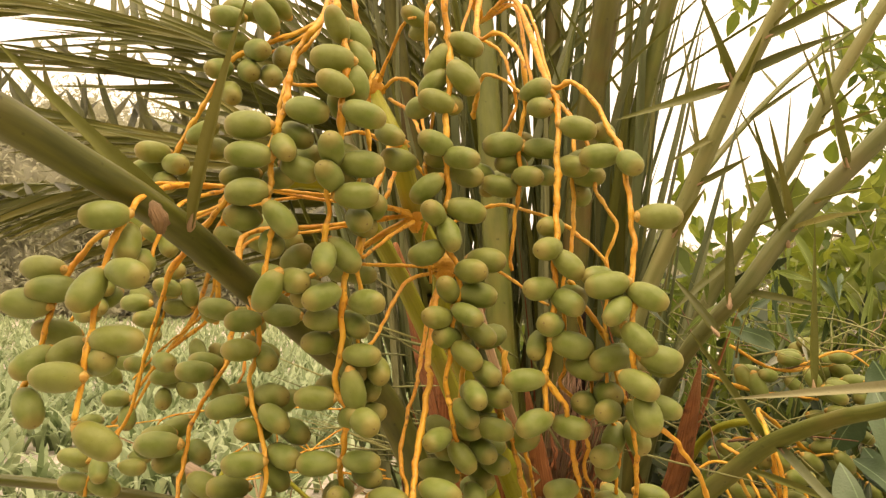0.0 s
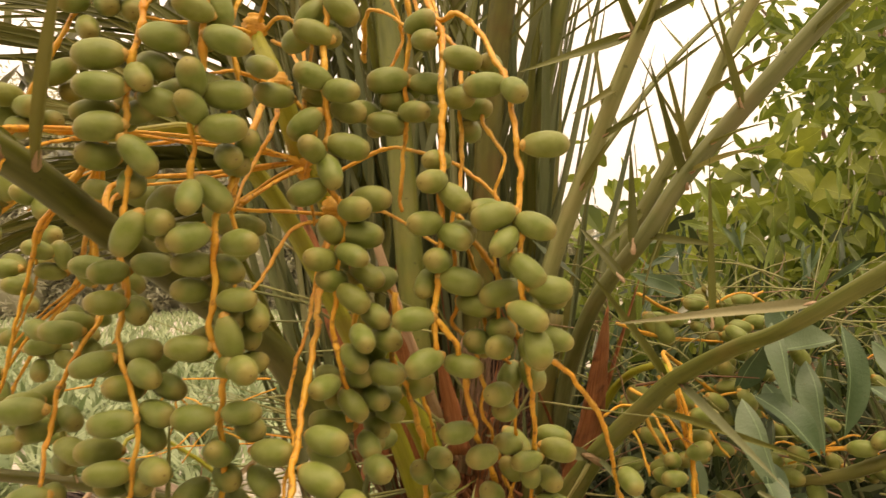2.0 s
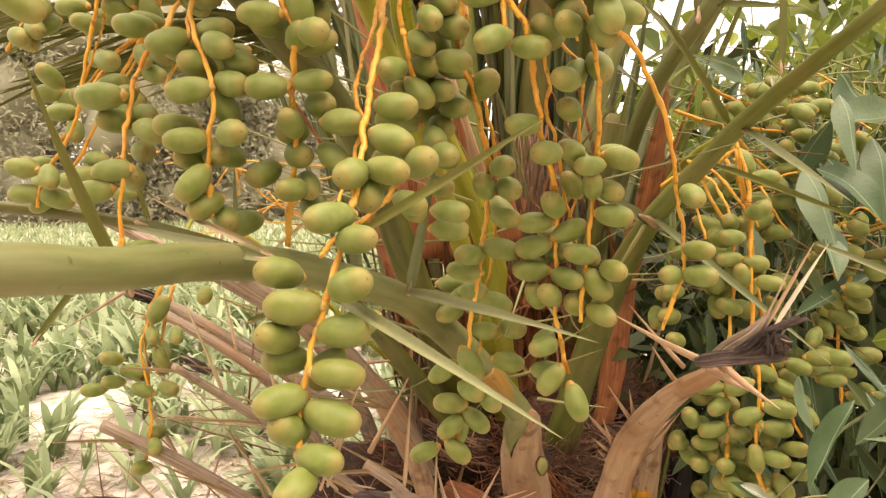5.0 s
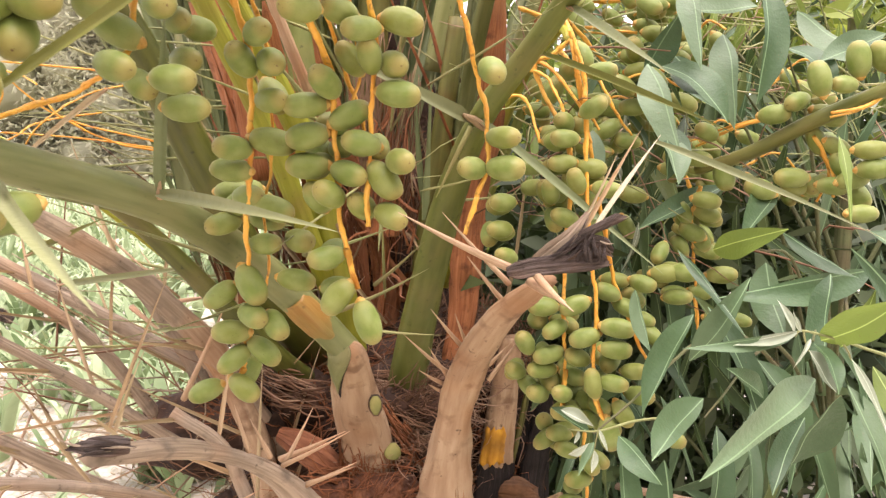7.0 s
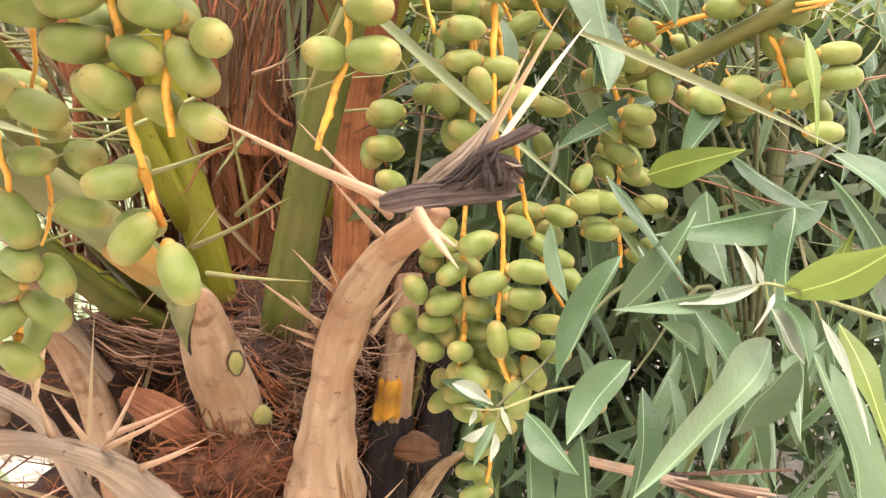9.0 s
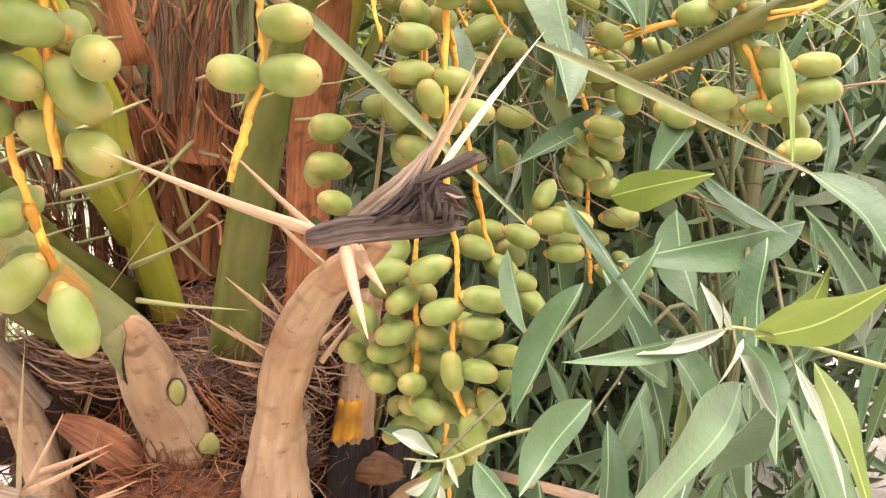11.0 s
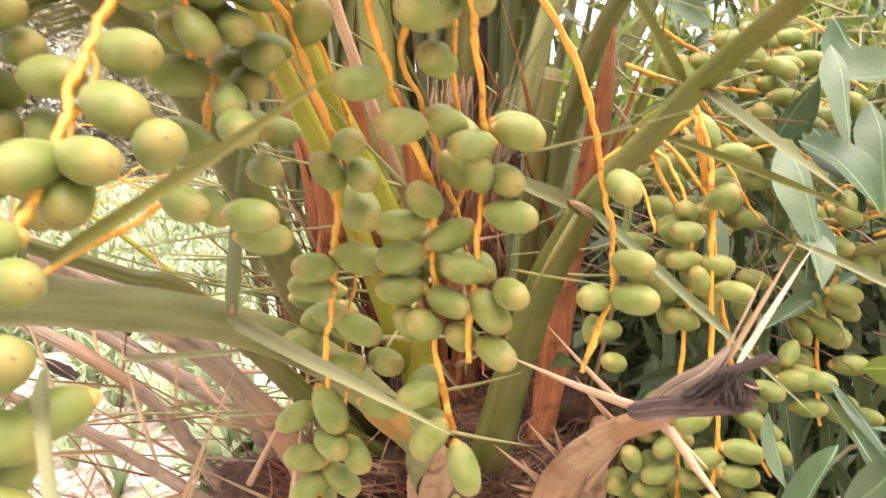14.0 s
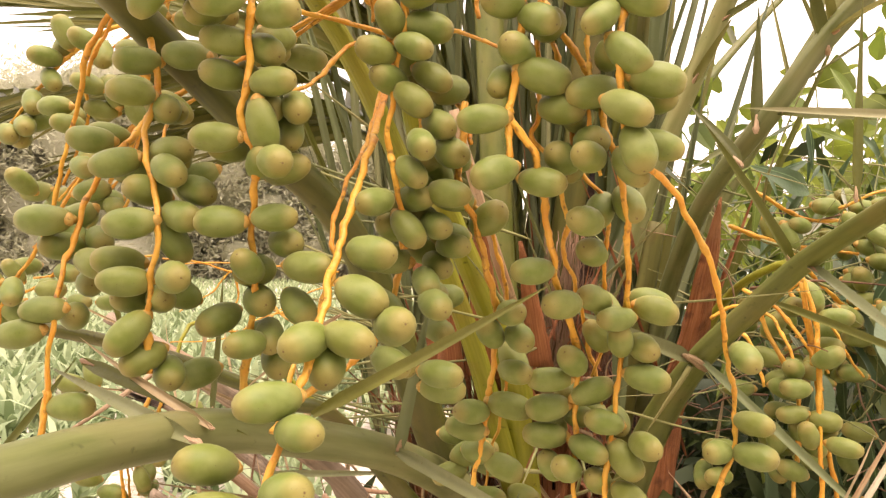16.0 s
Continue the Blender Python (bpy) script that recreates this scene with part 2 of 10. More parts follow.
M = {
    "date": fruit_skin(),
    "strand": strand_skin(),
    "cap": cap_skin(),
    "petiole": ribbed("green_petiole_skin", (0.080, 0.096, 0.016), (0.148, 0.162, 0.038), (0.170, 0.145, 0.042), 0.42, 9, 0.6, 0.16),
    # olive petiole colour, taken darker for the shade on its near side
    "petiole_olive": ribbed("shaded_olive_petiole_skin", (0.0462, 0.0533, 0.0084), (0.105, 0.1107, 0.021), (0.126, 0.1066, 0.0315), 0.38, 9, 0.6, 0.16),
    "petiole_mid": ribbed("grey_green_petiole_skin", (0.105, 0.122, 0.038), (0.182, 0.196, 0.078), (0.19, 0.17, 0.072), 0.4, 9, 0.6, 0.16),
    "stain": ribbed("orange_brown_stain_skin", (0.24, 0.115, 0.022), (0.30, 0.19, 0.05), (0.15, 0.14, 0.04), 0.5),
    # lighter petiole copy, the highlight from the sky painted into it
    "petiole_pale": ribbed("sky_lit_petiole_skin", (0.19, 0.20, 0.065), (0.29, 0.292, 0.12), (0.27, 0.24, 0.095), 0.5, 9, 0.6, 0.16),
    # darker petiole copy for the fronds behind: shade put into the colour
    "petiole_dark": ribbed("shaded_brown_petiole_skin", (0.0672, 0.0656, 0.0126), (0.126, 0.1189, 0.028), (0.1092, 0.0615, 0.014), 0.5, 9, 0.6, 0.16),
    "peduncle": ribbed("yellow_green_stalk_skin", (0.2268, 0.2378, 0.021), (0.3108, 0.3116, 0.035), (0.252, 0.1968, 0.035), 0.42),
    "dry": ribbed("dry_tan_petiole_skin", (0.20, 0.148, 0.098), (0.39, 0.30, 0.212), (0.20, 0.155, 0.112), 0.8, 24, 0.7, 0.5, 0.12),
    "pale": ribbed("pale_cut_stub_skin", (0.262, 0.163, 0.092), (0.41, 0.288, 0.178), (0.24, 0.125, 0.060), 0.8, 14, 0.8, 0.5, 0.22),
    "burnt": ribbed("burnt_fibre_skin", (0.042, 0.032, 0.027), (0.175, 0.13, 0.108), (0.12, 0.085, 0.07), 0.9, 40, 0.7, 1.0, 0.7),
    "sheath": ribbed("brown_sheath_skin", (0.25, 0.078, 0.026), (0.47, 0.190, 0.078), (0.15, 0.048, 0.018), 0.65, 40, 0.7, 0.8, 0.25),
    "sheath_dark": ribbed("dark_sheath_skin", (0.15, 0.048, 0.020), (0.32, 0.130, 0.058), (0.07, 0.028, 0.015), 0.7),
    # trunk core and pads go near black, standing for shade between the threads
    "fibre": plain_skin("shaded_red_brown_fibre_skin", (0.014, 0.007, 0.004), (0.075, 0.033, 0.016), 0.9, 30, 0.9, 0.02),
    "fibre_red": plain_skin("orange_brown_fibre_skin", (0.040, 0.013, 0.005), (0.19, 0.070, 0.026), 0.9, 60, 0.9, 0.02),
    "thread": ribbed("fibre_thread_skin", (0.095, 0.043, 0.021), (0.27, 0.150, 0.085), (0.035, 0.014, 0.007), 0.8),
    "thread_red": ribbed("red_fibre_thread_skin", (0.16, 0.050, 0.018), (0.33, 0.130, 0.050), (0.05, 0.014, 0.006), 0.8),
    "thread_pale": ribbed("pale_fibre_thread_skin", (0.2264, 0.1319, 0.07874), (0.346, 0.2278, 0.1518), (0.1384, 0.05395, 0.02812), 0.8),
    "thorn": ribbed("pale_thorn_skin", (0.357, 0.2268, 0.1292), (0.4675, 0.3321, 0.2052), (0.391, 0.1944, 0.1064), 0.6),
    "leaflet": leaf_skin("palm_leaflet_skin", (0.0882, 0.09676, 0.014), (0.1554, 0.1599, 0.0294), (0.21, 0.1804, 0.0455), 0.2, 0),
    "leaflet_pale": leaf_skin("pale_leaflet_skin", (0.185, 0.20, 0.085), (0.265, 0.275, 0.135), (0.30, 0.27, 0.14), 0.2, 0),
    "leaflet_dry": leaf_skin("dry_leaflet_skin", (0.357, 0.2592, 0.1368), (0.4675, 0.3726, 0.2204), (0.425, 0.2754, 0.152), 0.2, 0),
    "leaflet_mid": leaf_skin("grey_green_leaflet_skin", (0.12, 0.150, 0.058), (0.18, 0.205, 0.090), (0.20, 0.205, 0.095), 0.2, 0),
    "white_dry": leaf_skin("bleached_leaflet_skin", (0.43, 0.38, 0.24), (0.54, 0.49, 0.35), (0.48, 0.41, 0.28), 0.15, 0),
    "gum": leaf_skin("blue_green_leaf_skin", (0.038, 0.081, 0.029), (0.082, 0.141, 0.058), (0.142, 0.202, 0.107), 0.16, 1.0, 0.46),
    "gum_deep": leaf_skin("deep_green_leaf_skin", (0.026, 0.054, 0.012), (0.062, 0.100, 0.022), (0.115, 0.140, 0.034), 0.2, 1.0, 0.48),
    "gum_young": leaf_skin("young_green_leaf_skin", (0.136, 0.2, 0.0312), (0.192, 0.256, 0.0507), (0.16, 0.224, 0.0468), 0.35),
    "vine": leaf_skin("vine_leaf_skin", (0.15, 0.20, 0.025), (0.26, 0.31, 0.045), (0.36, 0.38, 0.06), 0.6, 1.0, 0.5),
    "gum_pale": leaf_skin("whitish_young_leaf_skin", (0.272, 0.32, 0.2106), (0.384, 0.416, 0.312), (0.44, 0.448, 0.3588), 0.3),
    "twig": ribbed("pale_twig_skin", (0.19, 0.21, 0.075), (0.28, 0.285, 0.12), (0.26, 0.19, 0.085), 0.6),
    "stem": ribbed("grey_green_stem_skin", (0.070, 0.080, 0.030), (0.135, 0.145, 0.060), (0.12, 0.085, 0.045), 0.65),
    "soil": soil_skin(),
    "crop": island_leaf_skin("crop_blade_skin", (0.145, 0.210, 0.085), (0.42, 0.495, 0.28), 0.35),
    # paler than the leaves are: the distance haze is put into this colour
    "far": island_leaf_skin("hazed_scrub_skin", (0.40, 0.40, 0.27), (0.54, 0.53, 0.39), 0.6),
    "bough": island_leaf_skin("tree_leaf_skin", (0.080, 0.135, 0.020), (0.34, 0.40, 0.065), 0.5),
    "litter": island_leaf_skin("straw_skin", (0.255, 0.1782, 0.0912), (0.493, 0.405, 0.2584), 0.1),
    # dark leaf green that also carries the deep shade behind the gum
    "under": island_leaf_skin("shaded_undergrowth_skin", (0.028, 0.048, 0.01404), (0.08, 0.112, 0.0351), 0.15),
    "knot": plain_skin("green_knot_skin", (0.1092, 0.123, 0.021), (0.252, 0.2214, 0.063), 0.6, 60),
    "patch": ribbed("yellow_bare_wood_skin", (0.40, 0.165, 0.012), (0.62, 0.32, 0.025), (0.10, 0.045, 0.012), 0.7, 16, 0.7, 0.5),
    "char_black": ribbed("char_black_skin", (0.008, 0.006, 0.005), (0.030, 0.022, 0.019), (0.018, 0.012, 0.010), 0.85, 30, 0.7, 1.0, 0.6),
    "char_brown": ribbed("half_burnt_wood_skin", (0.055, 0.04, 0.032), (0.165, 0.12, 0.095), (0.05, 0.036, 0.03), 0.9, 30, 0.7, 1.0, 0.6),
    "bark_brown": ribbed("dull_brown_bark_skin", (0.085, 0.042, 0.021), (0.185, 0.100, 0.055), (0.06, 0.028, 0.014), 0.85, 16, 0.7, 0.8, 0.4),
    "bark_stain": ribbed("orange_brown_bark_skin", (0.24, 0.125, 0.055), (0.38, 0.225, 0.115), (0.20, 0.095, 0.040), 0.8, 14, 0.7, 0.5, 0.3),
    "scar": ribbed("torn_brown_scar_skin", (0.23, 0.145, 0.07), (0.38, 0.27, 0.15), (0.14, 0.07, 0.03), 0.75, 14, 0.7, 0.9, 0.6),
}


# ---- mesh helpers ----
def mesh_of(name, verts, faces, mat, smooth=True):
    me = bpy.data.meshes.new(name)
    me.from_pydata([tuple(v) for v in verts], [], faces)
    me.materials.append(M[mat])
    if smooth:
        me.polygons.foreach_set("use_smooth", [True] * len(me.polygons))
    me.update()
    return me


def spline(pts, steps):
    """Points and extra values, glided through by a Catmull-Rom curve."""
    p = np.array(pts, float)
    if len(p) == 2:
        return np.array([p[0] + (p[1] - p[0]) * k / steps for k in range(steps + 1)])
    q = np.vstack([2 * p[0] - p[1], p, 2 * p[-1] - p[-2]])
    out = []
    for i in range(1, len(q) - 2):
        for k in range(steps):
            u = k / steps
            out.append(0.5 * (2 * q[i] + (q[i + 1] - q[i - 1]) * u + (2 * q[i - 1] - 5 * q[i] + 4 * q[i + 1] - q[i + 2]) * u * u
                              + (3 * q[i] - q[i - 1] - 3 * q[i + 1] + q[i + 2]) * u ** 3))
    out.append(p[-1])
    return np.array(out)


def sweep(line, sides=8, flat=1.0, ridge=0.0, rough=0.0, seed=0, up=(0, 0, 1), wob=0.0):
    """Verts and faces of a tube along line rows (x, y, z, radius). flat: thickness over width; ridge: a raised keel."""
    verts, faces = [], []
    rnd = random.Random(seed)
    n = len(line)
    side = None
    for i in range(n):
        a, b = line[max(i - 1, 0)][:3], line[min(i + 1, n - 1)][:3]
        d = Vector(b - a).normalized()
        if side is None:
            side = d.cross(Vector(up))
            if side.length < 0.05:
                side = d.cross(Vector((0, 1, 0)))
        side = (side - d * side.dot(d)).normalized()
        top = side.cross(d)
        for k in range(sides):
            g = 2 * math.pi * k / sides
            c, s = math.cos(g), math.sin(g)
            r = line[i][3] * (1 + rough * rnd.uniform(-1, 1))
            if wob:
                q = Vector(line[i][:3]) * 16 + Vector((c, s, seed)) * 1.4
                r *= 1 + wob * (noise.noise(q) + 0.6 * noise.noise(q * 2.7))
            h = flat * s + (ridge * max(0.0, s) ** 6)
            verts.append(Vector(line[i][:3]) + side * (c * r) + top * (h * r))
    for i in range(n - 1):
        for k in range(sides):
            a, b = i * sides + k, i * sides + (k + 1) % sides
            faces.append((a, b, b + sides, a + sides))
    faces.append(tuple(range(sides - 1, -1, -1)))
    faces.append(tuple((n - 1) * sides + k for k in range(sides)))
    return verts, faces


def run_uv(me, line, sides):
    """Texture coordinates of a swept tube: once round in U, metres along in V."""
    uv = me.uv_layers.new(name="run").data
    along = np.concatenate([[0], np.cumsum(np.linalg.norm(np.diff(line[:, :3], axis=0), axis=1))])
    flat_uv = []
    for i in range(len(line) - 1):
        for k in range(sides):
            a, b = k / sides, (k + 1) / sides
            flat_uv += [a, along[i], b, along[i], b, along[i + 1], a, along[i + 1]]
    for end in (0, len(line) - 1):
        flat_uv += [0.5, along[end]] * sides
    uv.foreach_set("uv", flat_uv)


def part(name, me, parent=None, at=None, label=""):
    """Links a mesh as one object under a thing; at is its place in the world."""
    ob = new(name, me)
    if at is not None:
        ob.location = Vector(at)
    if parent is not None:
        ob.parent = parent
        if at is not None:
            ob.location = Vector(at) - origin_of(parent)
    if label:
        ob["label"] = label
    return ob


def origin_of(ob):
    p = Vector(ob.location)
    while ob.parent is not None:
        ob = ob.parent
        p += Vector(ob.location)
    return p


def thing(name, at, label, category, group="", kind=""):
    ob = new(name)
    ob.empty_display_size = 0.02
    ob.location = Vector(at)
    return tagged(ob, label, category, group, kind)


def tube_part(name, pts, mat, parent, sides=8, steps=6, flat=1.0, ridge=0.0, rough=0.0, label="", up=(0, 0, 1), wob=0.0):
    """A tube through (x, y, z, radius) rows as a part whose origin is its first point."""
    line = spline(pts, steps)
    o = np.array(line[0][:3])
    line[:, :3] -= o
    v, f = sweep(line, sides, flat, ridge, rough, len(pts) * 7 + int(abs(o[0]) * 1000), up, wob)
    me = mesh_of(name, v, f, mat)
    run_uv(me, line, sides)
    return part(name, me, parent, Vector(o), label)


def bark_patch(name, pts, mat, parent, low, high, arc, turn=0.0, flat=0.6, wob=0.2, steps=6, lift=0.0012, jag=0.05, label="", face=(-0.15, -1, 0.1), seed=0, shape=(0, 0)):
    """A piece of skin with ragged ends that lies on a swept stalk: from share low to share high of its length, arc degrees wide, turned from the side that looks at face; shape raises its lower edge across the width."""
    line = spline(pts, steps)
    o = np.array(line[0][:3])
    line[:, :3] -= o
    wave = len(pts) * 7 + int(abs(o[0]) * 1000)
    n, side, frames = len(line), None, []
    for i in range(n):
        d = Vector(line[min(i + 1, n - 1)][:3] - line[max(i - 1, 0)][:3]).normalized()
        if side is None:
            side = d.cross(Vector((0, 0, 1)))
            if side.length < 0.05:
                side = d.cross(Vector((0, 1, 0)))
        side = (side - d * side.dot(d)).normalized()
        frames.append((side.copy(), side.cross(d)))
    cols, rows = 16, 14
    verts, faces = [], []
    for j in range(rows + 1):
        for k in range(cols + 1):
            edge = noise.noise(Vector((k * 0.55 + seed, 3.1, 0.7))) + 0.6 * noise.noise(Vector((k * 1.9, seed, 5.0)))
            edge2 = noise.noise(Vector((k * 0.6, 8.3 + seed, 1.7))) + 0.6 * noise.noise(Vector((k * 2.1, 2.0, seed)))
            a, b = low + jag * edge + float(np.interp(k / cols, np.linspace(0, 1, len(shape)), shape)), high + jag * edge2
            u = min(max(a + (b - a) * j / rows, 0.0), 1.0) * (n - 1)
            i = min(int(u), n - 2)
            f = u - i
            row = line[i] * (1 - f) + line[i + 1] * f
            sd, tp = frames[i][0].lerp(frames[i + 1][0], f), frames[i][1].lerp(frames[i + 1][1], f)
            base = math.atan2(Vector(face).dot(tp), Vector(face).dot(sd))
            trim = 1 + 0.18 * noise.noise(Vector((j * 0.7, seed * 1.3, 2.0)))
            g = base + radians(turn + arc * trim * (k / cols - 0.5))
            c, sn = math.cos(g), math.sin(g)
            r = row[3]
            if wob:
                q = Vector(row[:3]) * 16 + Vector((c, sn, wave)) * 1.4
                r *= 1 + wob * (noise.noise(q) + 0.6 * noise.noise(q * 2.7))
            h = lift if 0 < j < rows and 0 < k < cols else -lift
            verts.append(Vector(row[:3]) + sd * (c * (r + h)) + tp * (sn * (flat * r + h)))
    for j in range(rows):
        for k in range(cols):
            a = j * (cols + 1) + k
            faces.append((a, a + 1, a + cols + 2, a + cols + 1))
    me = mesh_of(name, verts, faces, mat)
    uv = me.uv_layers.new(name="run").data
    span = float(np.linalg.norm(line[-1][:3]))
    place = [(k / cols * arc / 360, (low + (high - low) * j / rows) * span) for j in range(rows + 1) for k in range(cols + 1)]
    uv.foreach_set("uv", [c for f in faces for v in f for c in place[v]])
    return part(name, me, parent, Vector(o), label)


def grooved_slab(name, pts, mat, parent, ribs=9, depth=0.16, flat=0.55, seed=0, label=""):
    """A charred slab of wood fibre: a squarish section with deep grooves along it and ragged ends."""
    line = spline(pts, 7)
    o = np.array(line[0][:3])
    line[:, :3] -= o
    rnd = random.Random(seed)
    sides, n = ribs * 6, len(line)
    ragged = [rnd.uniform(-0.010, 0.004) for _ in range(sides)]
    verts, faces, side = [], [], None
    for i in range(n):
        d = Vector(line[min(i + 1, n - 1)][:3] - line[max(i - 1, 0)][:3]).normalized()
        side = (d.cross(Vector((0, 0, 1))) if side is None else side - d * side.dot(d)).normalized()
        top = side.cross(d)
        for k in range(sides):
            g = 2 * math.pi * k / sides
            c, sn = math.cos(g), math.sin(g)
            box = 1 / (abs(c) ** 4 + abs(sn) ** 4) ** 0.25
            grain = noise.noise(Vector((ribs * c * 1.6, ribs * sn * 1.6, i * 0.06 + seed)))
            r = line[i][3] * box * (1 - depth * abs(math.sin(g * ribs / 2 + 0.5 * grain)) + 0.22 * grain + 0.07 * noise.noise(Vector((c * 3, sn * 3, i * 0.5 + seed))))
            slip = d * (ragged[k] * (i / (n - 1)) ** 6)
            verts.append(Vector(line[i][:3]) + side * (c * r * flat) + top * (sn * r) + slip)
    for i in range(n - 1):
        for k in range(sides):
            a, b = i * sides + k, i * sides + (k + 1) % sides
            faces.append((a, b, b + sides, a + sides))
    faces.append(tuple(range(sides - 1, -1, -1)))
    faces.append(tuple((n - 1) * sides + k for k in range(sides)))
    me = mesh_of(name, verts, faces, mat, False)
    run_uv(me, line, sides)
    return part(name, me, parent, Vector(o), label)


def aimed(direction, roll=0.0):
    """A turn whose local Z points along direction."""
    return Vector(direction).normalized().to_track_quat("Z", "Y") @ Euler((0, 0, roll)).to_quaternion()


def laid(direction, face):
    """A turn whose local Y runs along direction and whose Z faces as near to face as it can."""
    y = Vector(direction).normalized()
    x = y.cross(Vector(face)).normalized()
    return Matrix((x, y, x.cross(y))).transposed().to_quaternion()


# ---- fruit ----
def date_mesh(seed):
    """A young date, one long along Z: stem cap at -0.5, blunt tip at 0.5."""
    rnd = random.Random(seed)
    rows, sides = 12, 14
    fat, bias, bend = rnd.uniform(0.282, 0.312), rnd.uniform(-0.05, 0.06), rnd.uniform(-0.035, 0.035)
    verts, faces = [Vector((0, 0, -0.5))], []
    for i in range(1, rows):
        g = math.pi * i / rows
        z = -0.5 * math.cos(g)
        r = fat * math.sin(g) ** 0.82 * (1 + bias * z * 2)
        off = bend * (1 - 4 * z * z)
        for k in range(sides):
            q = 2 * math.pi * k / sides
            w = 1 + 0.02 * math.sin(2 * q + seed) + 0.012 * math.sin(3 * q + 2 * z)
            verts.append(Vector((r * w * math.cos(q) + off, r * w * math.sin(q), z)))
    verts.append(Vector((0, 0, 0.5)))
    last = len(verts) - 1
    for k in range(sides):
        faces.append((0, 1 + (k + 1) % sides, 1 + k))
        faces.append((last, last - sides + k, last - sides + (k + 1) % sides))
    for i in range(rows - 2):
        for k in range(sides):
            a, b = 1 + i * sides + k, 1 + i * sides + (k + 1) % sides
            faces.append((a, b, b + sides, a + sides))
    n = len(faces)
    # the three-lobed cap that holds the fruit, and its short foot
    base = len(verts)
    for z, r in ((-0.57, 0.005), (-0.56, 0.05), (-0.525, 0.085), (-0.485, 0.118), (-0.462, 0.122)):
        for k in range(sides):
            q = 2 * math.pi * k / sides
            w = r * (1 + (0.10 * math.cos(3 * q) if z > -0.5 else 0))
            verts.append(Vector((w * math.cos(q) + bend * 0.2, w * math.sin(q), z)))
    for i in range(4):
        for k in range(sides):
            a, b = base + i * sides + k, base + i * sides + (k + 1) % sides
            faces.append((a, b, b + sides, a + sides))
    me = mesh_of("date", verts, faces, "date")
    me.materials.append(M["cap"])
    me.polygons.foreach_set("material_index", [0] * n + [1] * (len(faces) - n))
    return me


DATES = [date_mesh(s) for s in range(7)]
date_count = 0
HUNG = []


def strand(bunch, pts, dates=(), thick=0.0019):
    """A fruit strand through (x, y, z) points, wavy and knobbed, with dates (x, y, z of the middle, yaw, pitch, length in mm) on it."""
    global date_count
    rnd = random.Random(int(pts[-1][0] * 9973 + pts[-1][2] * 7919))
    n = len(pts)
    rows = [(*p, thick * (1.3 - 0.45 * i / (n - 1))) for i, p in enumerate(pts)]
    line = spline(rows, 9)
    o = Vector(line[0][:3])
    run = np.concatenate([[0], np.cumsum(np.linalg.norm(np.diff(line[:, :3], axis=0), axis=1))])
    for i in range(len(line)):
        line[i, :3] -= np.array(o)
        if 0 < i:
            q = Vector((pts[0][0] * 50, pts[0][2] * 50, run[i] * 75))
            line[i, 0] += 0.0021 * noise.noise(q)
            line[i, 1] += 0.0021 * noise.noise(q + Vector((9, 4, 2)))
            line[i, 3] *= 0.95 + 0.85 * max(0.0, noise.noise(q * 3)) + 0.14 * rnd.random()
    v, f = sweep(line, 6, 0.85, 0, 0.05, n)
    s = part("strand", mesh_of("strand", v, f, "strand"), bunch, o)
    for x, y, z, yaw, pitch, mm in dates:
        # each fruit yields backwards to those that hang before it
        for _ in range(6):
            close = [c for c in HUNG if abs(c[0] - x) < 0.018 and abs(c[2] - z) < 0.018 and (c[0] - x) ** 2 + (c[1] - y) ** 2 + (c[2] - z) ** 2 < 0.0176 ** 2]
            if not close:
                break
            y += 0.0045
        HUNG.append((x, y, z))
        d = new("date", DATES[date_count % len(DATES)])
        date_count += 1
        d.parent = s
        d.location = Vector((x, y, z)) - o
        a, b = radians(yaw), radians(pitch)
        d.rotation_mode = "QUATERNION"
        d.rotation_quaternion = aimed((math.cos(a) * math.cos(b), math.sin(a) * math.cos(b), math.sin(b)), rnd.uniform(0, 6.28))
        d.scale = [mm / 1000] * 3
    return s


# ---- leaves ----
def blade_mesh(name, mat, profile, slim, bend=0.0, fold=0.0, twist=0.0, rows=10, sickle=0.0):
    """A leaf blade, one long along Y and slim wide where profile is 1, with a creased midrib, arched by bend and swung aside by sickle."""
    verts, faces = [], []
    cols = 5
    for i in range(rows + 1):
        u = i / rows
        w = max(profile(u), 0.01) * slim
        tw = twist * (u - 0.3)
        arch = bend * 4 * u * (1 - u)
        wave = 0.10 * w * math.sin(9 * u + 40 * bend)
        for k in range(cols):
            c = (k - 2) / 2
            x, z = c * w * 0.5, abs(c) * w * fold + wave * c
            verts.append(Vector((x * math.cos(tw) - z * math.sin(tw) + sickle * 4 * u * (1 - u), u, z * math.cos(tw) + x * math.sin(tw) + arch)))
    for i in range(rows):
        for k in range(cols - 1):
            a = i * cols + k
            faces.append((a, a + 1, a + cols + 1, a + cols))
    return mesh_of(name, verts, faces, mat)


def lance(u):
    return 3.7 * u ** 0.85 * (1 - u) ** 1.1


def heart_shape(u):
    return 1.55 * min(1.0, 0.35 + 4.5 * u) * (1 - u) ** 0.75 if u < 1 else 0.0


def strap(u):
    return min(1.0, 0.5 + 4 * u) * (1 - u ** 2.2) if u < 1 else 0.0


